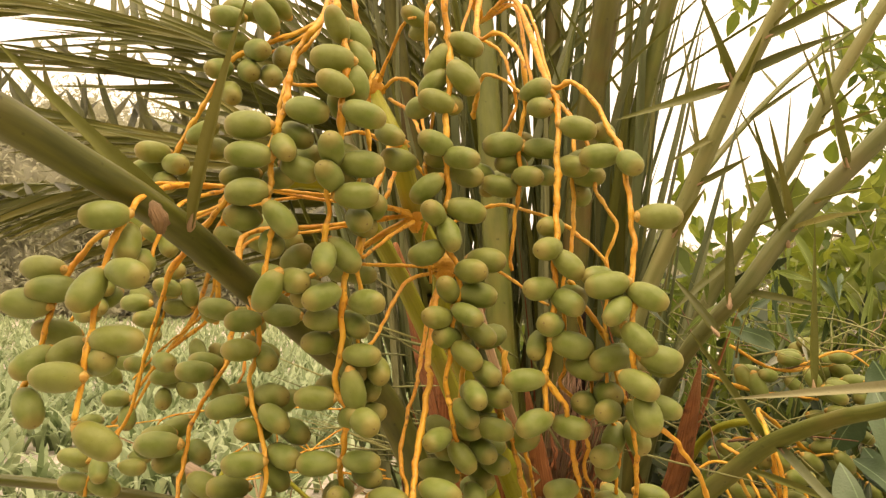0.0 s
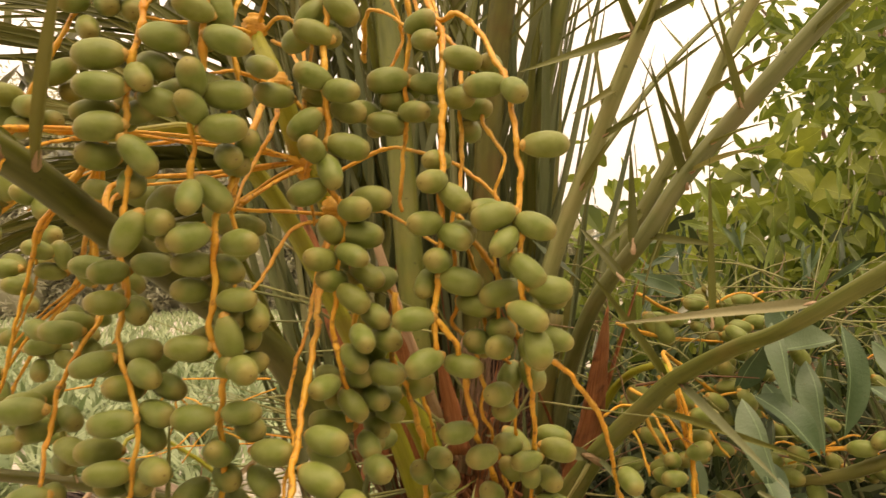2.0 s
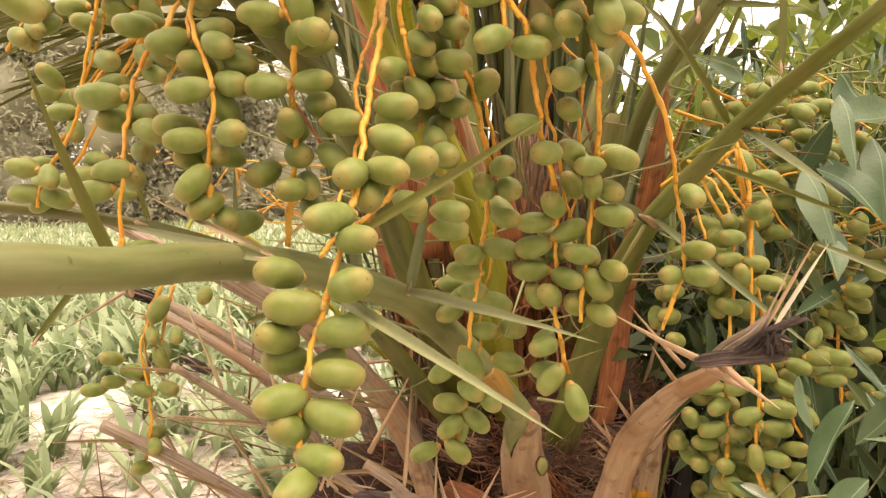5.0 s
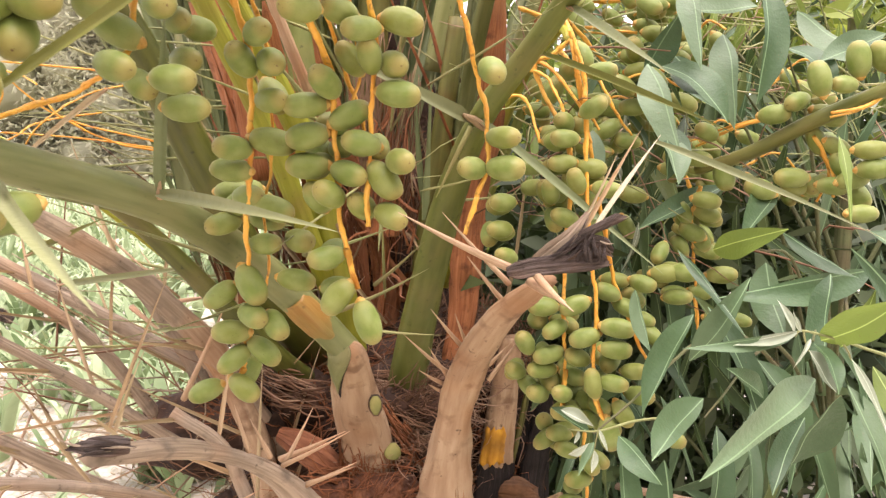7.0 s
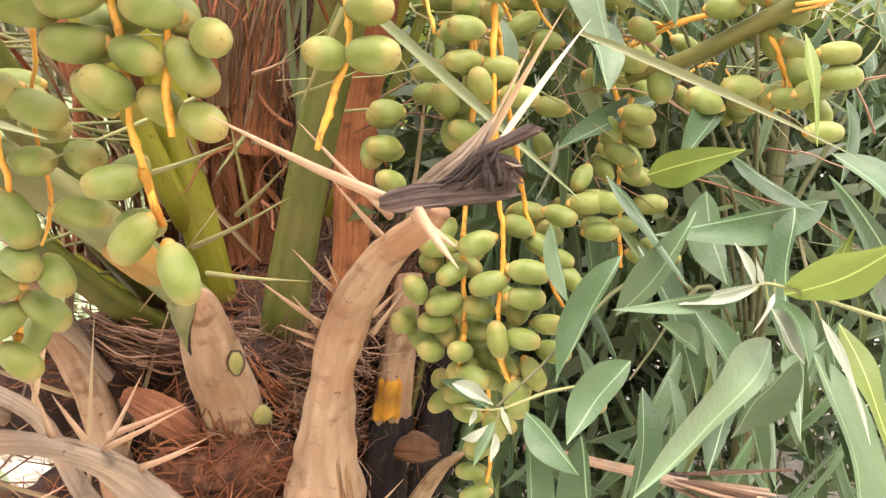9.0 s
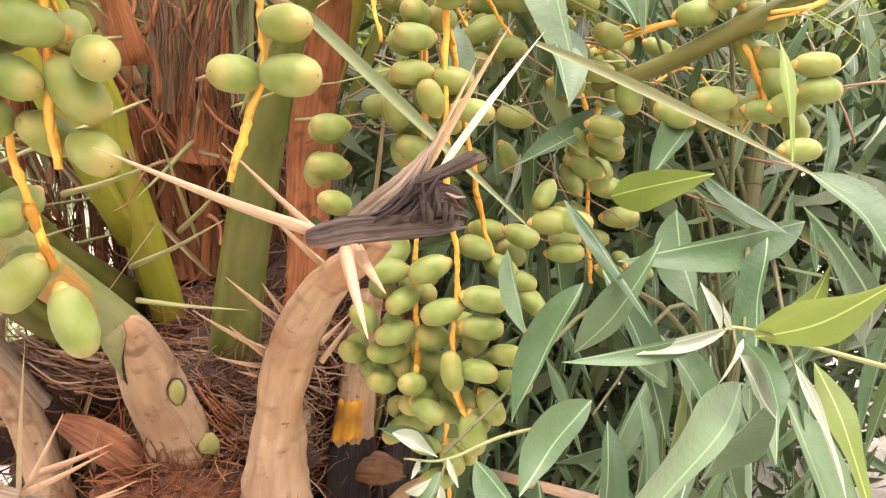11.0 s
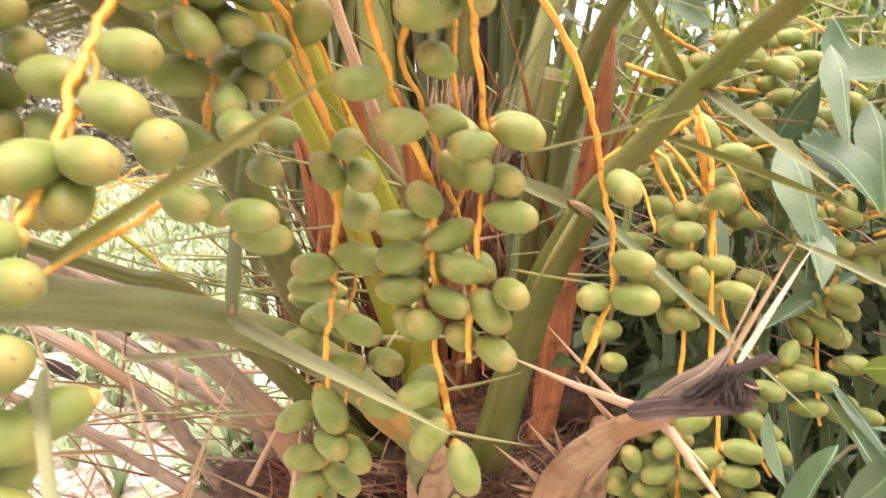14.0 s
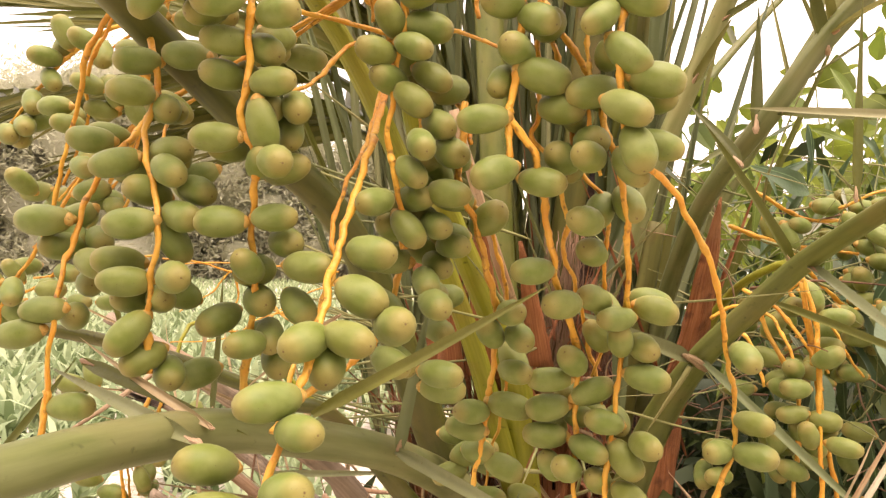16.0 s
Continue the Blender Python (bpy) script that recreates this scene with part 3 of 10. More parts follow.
GUM = [blade_mesh("leaf", "gum", lance, 0.235, *v[:3], 14, v[3]) for v in ((0.06, 0.10, 0.3, 0.07), (0.09, 0.13, -0.4, -0.08), (-0.04, 0.09, 0.55, 0.09), (0.11, 0.15, 0.2, -0.05), (-0.06, 0.12, -0.3, 0.05))]
GUM_DEEP = GUM[:2] + [blade_mesh("leaf", "gum_deep", lance, 0.235, *v[:3], 14, v[3]) for v in ((0.05, 0.10, 0.4, 0.08), (0.09, 0.13, -0.5, -0.07), (-0.05, 0.11, 0.2, 0.05))]
GUM_PALE = [blade_mesh("leaf", "gum_pale", lance, 0.25, *v[:3], 14, v[3]) for v in ((0.08, 0.25, 0.9, 0.06), (-0.05, 0.3, -1.0, -0.07))]
GUM_YOUNG = [blade_mesh("leaf", "gum_young", lance, 0.3, *v[:3], 14, v[3]) for v in ((0.05, 0.12, 0.3, 0.03), (0.08, 0.18, -0.5, -0.04))]
LEAFLET = [blade_mesh("leaflet", "leaflet", strap, 0.06, *v, 8) for v in ((0.0, 0.3, 0.0), (0.02, 0.36, 0.4), (-0.015, 0.28, -0.4))]
LEAFLET_PALE = [blade_mesh("leaflet", "leaflet_pale", strap, 0.06, *v, 8) for v in ((0.0, 0.3, 0.0), (0.02, 0.34, 0.3))]
LEAFLET_DRY = [blade_mesh("leaflet", "leaflet_dry", strap, 0.06, *v, 8) for v in ((0.02, 0.4, 0.2), (0.04, 0.5, 0.9))]
WHITE_BLADE = blade_mesh("leaflet", "white_dry", strap, 0.06, 0.01, 0.35, 0.3, 8)
LEAFLET_MID = [blade_mesh("leaflet", "leaflet_mid", strap, 0.06, *v, 8) for v in ((0.0, 0.3, 0.0), (0.02, 0.34, 0.3))]
FIBRE_STRIP = [blade_mesh("fibre_strip", "sheath", strap, 0.06, *v, 8) for v in ((0.02, 0.4, 0.5), (0.05, 0.5, -0.9))]
leaf_count = 0


def leaf(parent, meshes, base, tip, width, face=(0, -1, 0.3), name="leaf", label=""):
    """A leaf from base to tip, width across, its upper side towards face."""
    global leaf_count
    leaf_count += 1
    b, d = Vector(base), Vector(tip) - Vector(base)
    me = meshes[leaf_count % len(meshes)]
    ob = part(name, me, parent, b, label)
    ob.rotation_mode = "QUATERNION"
    ob.rotation_quaternion = laid(d, face)
    wide = {M["gum"]: 0.25, M["gum_deep"]: 0.25, M["gum_pale"]: 0.25, M["gum_young"]: 0.3, M["vine"]: 0.8}.get(me.materials[0], 0.06)
    ob.scale = (width / wide, d.length, (width / wide + d.length) / 2)
    return ob


def thorn(parent, base, tip, r=0.0022, mat="thorn", name="thorn"):
    b, t = Vector(base), Vector(tip)
    m = b.lerp(t, 0.5) + Vector((0, 0, -0.012)) * (t - b).length
    return tube_part(name, [(*b, r * 1.3), (*m, r * 0.8), (*t, r * 0.08)], mat, parent, 6, 3)


# ---- ground, field and distance ----
def hump(x, y):
    return 0.03 * noise.noise(Vector((x * 0.9, y * 0.9, 0))) + 0.012 * noise.noise(Vector((x * 4, y * 4, 3)))


def ground():
    xs = sorted({round(v, 3) for v in [*np.arange(-6, 6.01, 0.25), *np.arange(-30, 30.1, 3), -80, -200, -600, -2000, 80, 200, 600, 2000]})
    ys = sorted({round(v, 3) for v in [*np.arange(-4, 10.01, 0.25), *np.arange(-30, 60.1, 3), -80, -200, -600, -2000, 120, 250, 600, 2000]})
    verts = [Vector((x, y, hump(x, y))) for y in ys for x in xs]
    w = len(xs)
    faces = [(j * w + i, j * w + i + 1, (j + 1) * w + i + 1, (j + 1) * w + i) for j in range(len(ys) - 1) for i in range(w - 1)]
    ob = new("ground", mesh_of("ground", verts, faces, "soil"))
    tagged(ob, "pale sandy farm soil with green weeds", "ground", kind="structure")


def blades(rnd, x, y, z, count, height, verts, faces):
    """One crop plant: arching strap leaves from one foot."""
    for _ in range(count):
        g, lean = rnd.uniform(0, 6.283), rnd.uniform(0.25, 0.9)
        h, w = height * rnd.uniform(0.6, 1.15), rnd.uniform(0.013, 0.032) * height / 0.4
        dx, dy = math.cos(g), math.sin(g)
        first = len(verts)
        for i in range(5):
            u = i / 4
            out, up = h * lean * u ** 1.4, h * (u - 0.55 * lean * u ** 3)
            ww = w * (1 - u ** 2) * (0.6 + u) + 0.0006
            verts.append((x + dx * out - dy * ww, y + dy * out + dx * ww, z + up))
            verts.append((x + dx * out + dy * ww, y + dy * out - dx * ww, z + up))
        for i in range(4):
            a = first + 2 * i
            faces.append((a, a + 1, a + 3, a + 2))


def field():
    rnd = random.Random(5)
    verts, faces = [], []
    for _ in range(9800):
        y = 2.5 + 38 * rnd.random() ** 2.0
        x = rnd.uniform(-0.85, 0.25) * (y + 0.5) if rnd.random() < 0.85 else rnd.uniform(-0.9, 0.9) * y
        thin_out = noise.noise(Vector((x * 1.3, y * 1.3, 7)))
        if y < 6 and (rnd.random() < 0.5 or thin_out < 0.0):
            continue
        blades(rnd, x, y, hump(x, y) - 0.01, 5 if y > 5 else 7, rnd.uniform(0.3, 0.55) * (1 if y > 4.5 else 0.75), verts, faces)
    for _ in range(80):
        x, y = rnd.uniform(-2.4, 0.6), rnd.uniform(1.6, 3.3)
        blades(rnd, x, y, hump(x, y) - 0.01, 5, rnd.uniform(0.12, 0.40), verts, faces)
    ob = new("crop_field", mesh_of("crop_field", verts, faces, "crop"))
    tagged(ob, "pale green leafy fodder crop growing in the field", "crop", kind="stuff")


def scrub(name, label, rnd, centre, size, count, leaf_size, mat, kind="stuff", core=False):
    """Foliage in lobes: small leaf quads with gaps, and for far hedges the lobes' own leafy bulk."""
    verts, faces = [], []
    lobes = [(Vector((rnd.uniform(-1, 1) * size[0], rnd.uniform(-1, 1) * size[1], rnd.uniform(0.0 if core else 0.15, 0.85) * size[2])), rnd.uniform(0.08, 0.2) * size[2]) for _ in range(90)]
    if core:
        bm = bmesh.new()
        bmesh.ops.create_icosphere(bm, subdivisions=2, radius=1.0)
        ball, tris = [v.co.copy() for v in bm.verts], [tuple(v.index for v in f.verts) for f in bm.faces]
        bm.free()
        for c, r in lobes:
            k = len(verts)
            for v in ball:
                p = c + v * r * (0.66 + 0.3 * noise.noise(v * 1.7 + c) + 0.25 * noise.noise(v * 4 + c))
                verts.append(Vector((p.x, p.y, max(p.z, 0.0))))
            faces += [tuple(a + k for a in t) for t in tris]
    for _ in range(count):
        c, r = rnd.choice(lobes)
        p = c + Vector((rnd.gauss(0, r), rnd.gauss(0, r), rnd.gauss(0, r * 0.8)))
        if core:
            p = c + (p - c).normalized() * r * rnd.uniform(0.75, 1.6)
        if p.z < 0:
            p.z = -p.z
        d = Vector((rnd.gauss(0, 1), rnd.gauss(0, 1), rnd.gauss(-0.2, 0.8))).normalized() * leaf_size * rnd.uniform(0.6, 1.5)
        s = d.cross(Vector((rnd.gauss(0, 1), rnd.gauss(0, 1), 1))).normalized() * leaf_size * 0.3
        k = len(verts)
        verts += [p - d, p + s, p + d, p - s]
        faces.append((k, k + 1, k + 2, k + 3))
    ob = new(name, mesh_of(name, verts, faces, mat))
    ob.location = centre
    return tagged(ob, label, "shrubs", kind=kind)


ground()
field()
far_rnd = random.Random(11)
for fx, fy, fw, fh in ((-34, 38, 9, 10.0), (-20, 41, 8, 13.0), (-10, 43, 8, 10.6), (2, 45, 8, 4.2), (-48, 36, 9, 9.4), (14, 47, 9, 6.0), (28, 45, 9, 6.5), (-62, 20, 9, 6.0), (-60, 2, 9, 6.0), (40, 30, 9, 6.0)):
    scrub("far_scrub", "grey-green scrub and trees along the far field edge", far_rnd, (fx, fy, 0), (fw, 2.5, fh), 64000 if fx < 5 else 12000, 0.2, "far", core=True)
# unseen leaf masses added behind and beside the camera to block front light
for fx, fy, fw, fh in ((-5.5, -6.5, 4.0, 4.6), (3.0, -7.0, 4.0, 5.0), (9.5, -2.0, 2.5, 4.5)):
    scrub("grove", "unseen dark leaf mass added to block light from behind the camera", far_rnd, (fx, fy, 0), (fw, 1.2, fh), 15000, 0.16, "under")


# ---- the palm's trunk and crown ----
def palm_trunk(palm):
    rnd = random.Random(21)
    rows = [(0.0, 0.185), (0.25, 0.175), (0.5, 0.185), (0.64, 0.205), (0.72, 0.20), (0.76, 0.165), (0.80, 0.125), (0.90, 0.10), (1.05, 0.08), (1.2, 0.06), (1.32, 0.02)]
    prof = spline([(0, 0, z, r) for z, r in rows], 5)
    sides, verts, faces = 72, [], []
    for i, (_, _, z, r) in enumerate(prof):
        for k in range(sides):
            g = 2 * math.pi * k / sides
            w = r * (1 + 0.10 * noise.noise(Vector((3 * math.cos(g), 3 * math.sin(g), 6 * z))) + 0.07 * noise.noise(Vector((11 * math.cos(g), 11 * math.sin(g), 20 * z))))
            verts.append(Vector((w * math.cos(g), w * math.sin(g), z)))
    for i in range(len(prof) - 1):
        for k in range(sides):
            a, b = i * sides + k, i * sides + (k + 1) % sides
            faces.append((a, b, b + sides, a + sides))
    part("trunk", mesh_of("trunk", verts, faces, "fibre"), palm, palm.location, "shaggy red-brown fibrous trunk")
    # old cut leaf bases round the trunk
    for i in range(26):
        g = i * 2.4
        z = 0.06 + 0.022 * i
        r = 0.18
        d = Vector((math.cos(g), math.sin(g), 0))
        c = Vector(palm.location) + d * (r - 0.02) + Vector((0, 0, z))
        e = c + d * 0.055 + Vector((0, 0, 0.10))
        tube_part("leaf_base", [(*c, 0.045), (*c.lerp(e, 0.5), 0.038), (*e, 0.027)], "dry", palm, 8, 3, 0.45, 0, 0.06, up=d)
    # loose fibres, brown over the whole crown and redder about the foot of the petioles
    for name, mat, count, levels, off in (("fibre_threads", "thread", 1600, (0.62, 0.73, 0.95), 0.012), ("red_fibre_threads", "thread_red", 700, (0.58, 0.66, 0.72), 0.02), ("pale_fibre_threads", "thread_pale", 420, (0.66, 0.72, 0.76), 0.03)):
        verts, faces = [], []
        for _ in range(count):
            g = rnd.uniform(2.2, 7.0)
            z = rnd.gauss(rnd.choice(levels), 0.06)
            base_r = float(np.interp(z, [p[0] for p in rows], [p[1] for p in rows])) * 0.97
            line, thin = [], rnd.choice((0.0004, 0.0005, 0.0007, 0.0009, 0.0013))
            y, h, lift = g, z, rnd.uniform(0, off)
            turn, rise = rnd.gauss(0, 0.075), rnd.gauss(0.0, 0.010)
            if z > 0.82:
                turn, rise = rnd.gauss(0, 0.08), rnd.uniform(0.005, 0.03)
            for k in range(5):
                rr = base_r + 0.008 + lift
                line.append((rr * math.cos(y), rr * math.sin(y), h, thin * (1 - 0.12 * k)))
                y += turn + rnd.gauss(0, 0.05)
                h += rise + rnd.gauss(0, 0.009)
                lift += rnd.uniform(-0.006, 0.011)
            v, f = sweep(np.array(line), 3)
            k0 = len(verts)
            verts += v
            faces += [tuple(a + k0 for a in q) for q in f]
        ob = part(name, mesh_of(name, verts, faces, mat), palm, palm.location, {"thread": "tangled dry brown fibres", "thread_red": "tangled red-brown fibres", "thread_pale": "loose pale tan fibres"}[mat])
        ob["kind"] = "stuff"


def leaflets_along(parent, pts, count, length, start=0.3, mat=None, spread=0.9, seed=1, width=0.02, lift=0.1):
    """Two rows of leaflets on a rachis through pts, swept towards its end."""
    rnd = random.Random(seed)
    line = spline([(*p, 0) for p in pts], 12)
    n = len(line) - 1
    for i in range(count):
        u = start + (1 - start) * (i + rnd.uniform(0, 0.6)) / count
        k = min(int(u * n), n - 1)
        b = Vector(line[k][:3])
        d = Vector(line[k + 1][:3] - line[k][:3]).normalized()
        s = d.cross(Vector((0, -0.5, 1))).normalized() * (1 if i % 2 else -1)
        away = (d * rnd.uniform(0.55, 1.0) + s * spread * rnd.uniform(0.5, 1.1) + Vector((0, rnd.uniform(-0.25, 0.25), lift + rnd.uniform(-0.15, 0.2)))).normalized()
        ln = length * rnd.uniform(0.75, 1.1) * (1.1 - 0.45 * u)
        leaf(parent, mat or LEAFLET, b, b + away * ln, width * rnd.uniform(0.7, 1.15), (rnd.uniform(-0.5, 0.5), -1, 0.5), "leaflet")


def back_frond(palm, pts, count, length, seed, start=0.15, lift=0.1, width=0.021):
    rows = [(*p, 0.011 * (1.1 - 0.8 * i / (len(pts) - 1))) for i, p in enumerate(pts)]
    f = tube_part("petiole", rows, "petiole", palm, 8, 6, 0.7, 0.2)
    leaflets_along(f, pts, count, length, start, None, 0.9, seed, width, lift)


def fibre_lump(palm, centre, r, seed, mat="fibre", threads=180):
    """A matted pad of fibre at the foot of the leaves, with loose threads standing out of it."""
    rnd = random.Random(seed)
    c = Vector(centre)
    bm = bmesh.new()
    bmesh.ops.create_icosphere(bm, subdivisions=3, radius=1.0)
    for v in bm.verts:
        d = v.co.normalized()
        w = 1 + 0.3 * noise.noise(d * 2.2 + Vector((seed, 0, 0))) + 0.16 * noise.noise(d * 7 + Vector((0, seed, 0)))
        v.co = Vector((d.x * r * 1.25 * w, d.y * r * 0.8 * w, d.z * r * 0.8 * w))
    me = bpy.data.meshes.new("fibre_pad")
    bm.to_mesh(me)
    bm.free()
    me.materials.append(M[mat])
    me.polygons.foreach_set("use_smooth", [True] * len(me.polygons))
    pad = part("fibre_pad", me, palm, c)
    comb = Vector((1, rnd.gauss(0, 0.3), rnd.gauss(0.1, 0.5))).normalized()
    verts, faces = [], []
    for _ in range(threads):
        d = Vector((rnd.gauss(0, 1), rnd.gauss(-0.5, 0.8), rnd.gauss(0.1, 0.8))).normalized()
        p = Vector((d.x * r * 1.2, d.y * r * 0.78, d.z * r * 0.78))
        t = (comb * rnd.choice((-1, 1)) + Vector((rnd.gauss(0, 0.35), rnd.gauss(-0.1, 0.3), rnd.gauss(0, 0.3)))).normalized()
        line, thin = [], rnd.choice((0.0004, 0.0006, 0.0009, 0.0014))
        for k in range(7):
            line.append((*p, thin * (1 - 0.1 * k)))
            p = p + t * rnd.uniform(0.006, 0.012) + d * rnd.uniform(-0.002, 0.003)
            t = (t + Vector((rnd.gauss(0, 0.25), rnd.gauss(0, 0.25), rnd.gauss(0, 0.28)))).normalized()
        v, f = sweep(np.array(line), 3)
        k0 = len(verts)
        verts += v
        faces += [tuple(a + k0 for a in q) for q in f]
    ob = part("pad_threads", mesh_of("pad_threads", verts, faces, ("thread_red", "thread", "thread_pale")[seed % 3]), pad, c)
    ob["kind"] = "stuff"


def papery_sheath(palm, pts, seed, mat="sheath", label="dry papery leaf sheath", curl=0.5):
    """A thin torn sheath through (x, y, z, half width) rows: a curled sheet with fibre ridges, slits and a ragged top."""
    line = spline(pts, 8)
    o = np.array(line[0][:3])
    rnd = random.Random(seed)
    cols, n = 22, len(line)
    lag = [rnd.uniform(-0.016, 0.004) for _ in range(cols + 1)]
    front, back, faces = [], [], []
    for i in range(n):
        u = i / (n - 1)
        d = Vector(line[min(i + 1, n - 1)][:3] - line[max(i - 1, 0)][:3]).normalized()
        side = d.cross(Vector((0, 1, 0))).normalized()
        out = side.cross(d)
        if out.y > 0:
            out = -out
        for k in range(cols + 1):
            c = 2 * k / cols - 1
            ridge = 0.0024 * noise.noise(Vector((k * 1.9, seed, u * 1.5))) + 0.0026 * noise.noise(Vector((c * 2, u * 5, seed)))
            p = Vector(line[i][:3] - o) + side * (c * line[i][3] * (1 + 0.12 * noise.noise(Vector((u * 6, seed, c))))) - out * (curl * line[i][3] * c * c) + out * ridge * 1.6 + d * (lag[k] * u ** 4)
            front.append(p)
            back.append(p - out * 0.0012)
    w, m = cols + 1, n * (cols + 1)
    for i in range(n - 1):
        for k in range(cols):
            if i > 0.2 * n and (k * 7 + seed) % 4 == 0 or i > 0.6 * n and (k * 5 + seed) % 3 == 0:
                continue
            a = i * w + k
            faces += [(a, a + 1, a + w + 1, a + w), (m + a, m + a + w, m + a + w + 1, m + a + 1)]
    me = mesh_of("sheath", front + back, faces, mat)
    uv = me.uv_layers.new(name="run").data
    place = [((k / cols) * 0.5, i / (n - 1) * 0.3) for i in range(n) for k in range(w)] * 2
    uv.foreach_set("uv", [c for f in faces for v in f for c in place[v]])
    sheath = part("sheath", me, palm, Vector(o), label)
    # loose fibres that have come away from the sheet
    tv, tf = [], []
    for _ in range(46):
        k, i = rnd.randrange(w), rnd.randrange(max(1, n // 3))
        rows, thin = [], rnd.choice((0.0004, 0.0006, 0.0009))
        drift, off = rnd.gauss(0, 0.006), rnd.uniform(0.0005, 0.004)
        for i2 in range(i, n, 3):
            u = (i2 - i) / n
            q = front[i2 * w + k]
            rows.append((q.x + drift * u * 4 + rnd.gauss(0, 0.0012), q.y - off - 0.006 * u, q.z, thin))
        if len(rows) > 2:
            v, f = sweep(np.array(rows), 3)
            k0 = len(tv)
            tv += v
            tf += [tuple(a + k0 for a in t) for t in f]
    threads = part("sheath_threads", mesh_of("sheath_threads", tv, tf, ("thread_red", "thread", "thread_pale")[seed % 3]), sheath, Vector(o))
    threads["kind"] = "stuff"
    return sheath


def fibre_belt(palm, a, b, sag, count, seed, mat, spread):
    """Matted fibres that run side by side round the foot of the leaves, from a to b."""
    rnd = random.Random(seed)
    verts, faces = [], []
    a, b = Vector(a), Vector(b)
    for _ in range(count):
        u0, u1 = sorted((rnd.uniform(-0.1, 0.8), rnd.uniform(0.2, 1.1)))
        lift, deep = rnd.gauss(0, spread), rnd.gauss(0, 0.008)
        thin, line = rnd.choice((0.0005, 0.0007, 0.001, 0.0014)), []
        wave, swing = rnd.uniform(0, 6.28), rnd.uniform(0.001, 0.005)
        for k in range(8):
            u = u0 + (u1 - u0) * k / 7
            p = a.lerp(b, u) + Vector((0, deep + sag * (2 * u - 1) ** 2, lift + swing * math.sin(9 * u + wave)))
            line.append((*(p - a), thin))
        v, f = sweep(np.array(line), 3)
        k0 = len(verts)
        verts += v
        faces += [tuple(q + k0 for q in t) for t in f]
    ob = part("fibre_belt", mesh_of("fibre_belt", verts, faces, mat), palm, a, "matted fibres combed sideways")
    ob["kind"] = "stuff"


def base_fringe(parent, pts, low, high, count, seed, flat, face=(-0.2, -1, 0)):
    """Short red fibres that cling to the foot of a stalk and run down it."""
    rnd = random.Random(seed)
    line = spline(pts, 6)
    o, n = np.array(line[0][:3]), len(line)
    verts, faces = [], []
    for _ in range(count):
        u = low + (high - low) * rnd.random() ** 1.6
        g = math.atan2(face[1], face[0]) + rnd.uniform(-1.5, 1.5)
        off, thin, rows = rnd.uniform(0.0, 0.0015), rnd.choice((0.0004, 0.0006, 0.0009)), []
        for k in range(5):
            w = min(max(u - 0.035 * k, 0.0), 1.0) * (n - 1)
            i = min(int(w), n - 2)
            row = line[i] + (line[i + 1] - line[i]) * (w - i)
            r = row[3] * 1.03 + off
            rows.append((row[0] - o[0] + r * math.cos(g), row[1] - o[1] + flat * r * math.sin(g), row[2] - o[2] - max(0.0, 0.035 * k - u) * 0.3, thin))
            g += rnd.gauss(0, 0.10)
            off += rnd.uniform(-0.0003, 0.0022)
        v, f = sweep(np.array(rows), 3)
        k0 = len(verts)
        verts += v
        faces += [tuple(a + k0 for a in q) for q in f]
    ob = part("base_fringe", mesh_of("base_fringe", verts, faces, "thread_red"), parent, Vector(o), "short red-brown fibres")
    ob["kind"] = "stuff"


def heart_ribbons(palm):
    """Torn, curling red-brown ribbons of sheath that hang about the heart."""
    rnd = random.Random(29)
    for i in range(44):
        b = Vector((rnd.uniform(0.12, 0.245), rnd.uniform(1.005, 1.05), rnd.uniform(0.88, 1.09)))
        d = Vector((rnd.gauss(0.02, 0.35), rnd.gauss(-0.15, 0.2), rnd.choice((1, 1, 1, -0.6)))).normalized()
        r, l = rnd.uniform(0.0010, 0.0026), rnd.uniform(0.035, 0.10)
        pts = []
        for k in range(5):
            u = k / 4
            pts.append((*(b + d * l * u + Vector((0.006 * math.sin(5 * u + i), -0.010 * u * u, 0.004 * math.sin(7 * u + 2 * i)))), r * (1 - 0.8 * u ** 2)))
        tube_part("fibre_strip", pts, rnd.choice(("sheath", "sheath", "sheath_dark", "scar")), palm, 6, 3, 0.2, up=(rnd.gauss(0, 0.5), -1, 0.3))


def frayed_end(parent, centre, way, length, r, seed, count=16, label="charred frayed end"):
    """A burnt end split into black and grey-brown tongues that fan out along way."""
    rnd = random.Random(seed)
    c, w = Vector(centre), Vector(way).normalized()
    core = grooved_slab("burnt_end", [(*(c - w * length * 0.5), r * 0.7), (*(c - w * length * 0.15), r), (*(c + w * length * 0.2), r * 0.85), (*(c + w * length * 0.45), r * 0.3)], "burnt", parent, 5, 0.22, 0.8, seed, label)
    for _ in range(count):
        o = Vector((rnd.gauss(0, 1), rnd.gauss(-0.4, 1), rnd.gauss(0, 1))) * r * 0.6
        p = c + o - w * length * rnd.uniform(0.0, 0.45)
        q = p + w * length * rnd.uniform(0.4, 0.8) + Vector((rnd.gauss(0, 1), rnd.gauss(0, 1), rnd.gauss(0, 1))) * r * 0.32
        m = p.lerp(q, 0.5) + Vector((rnd.gauss(0, 1), rnd.gauss(0, 1), rnd.gauss(0, 1))) * r * 0.25
        tube_part("burnt_strip", [(*p, r * 0.10), (*m, r * 0.22), (*q, r * 0.05)], rnd.choice(("burnt", "char_brown", "burnt", "dry")), parent, 5, 3, 0.5, 0, 0.2)
    return core


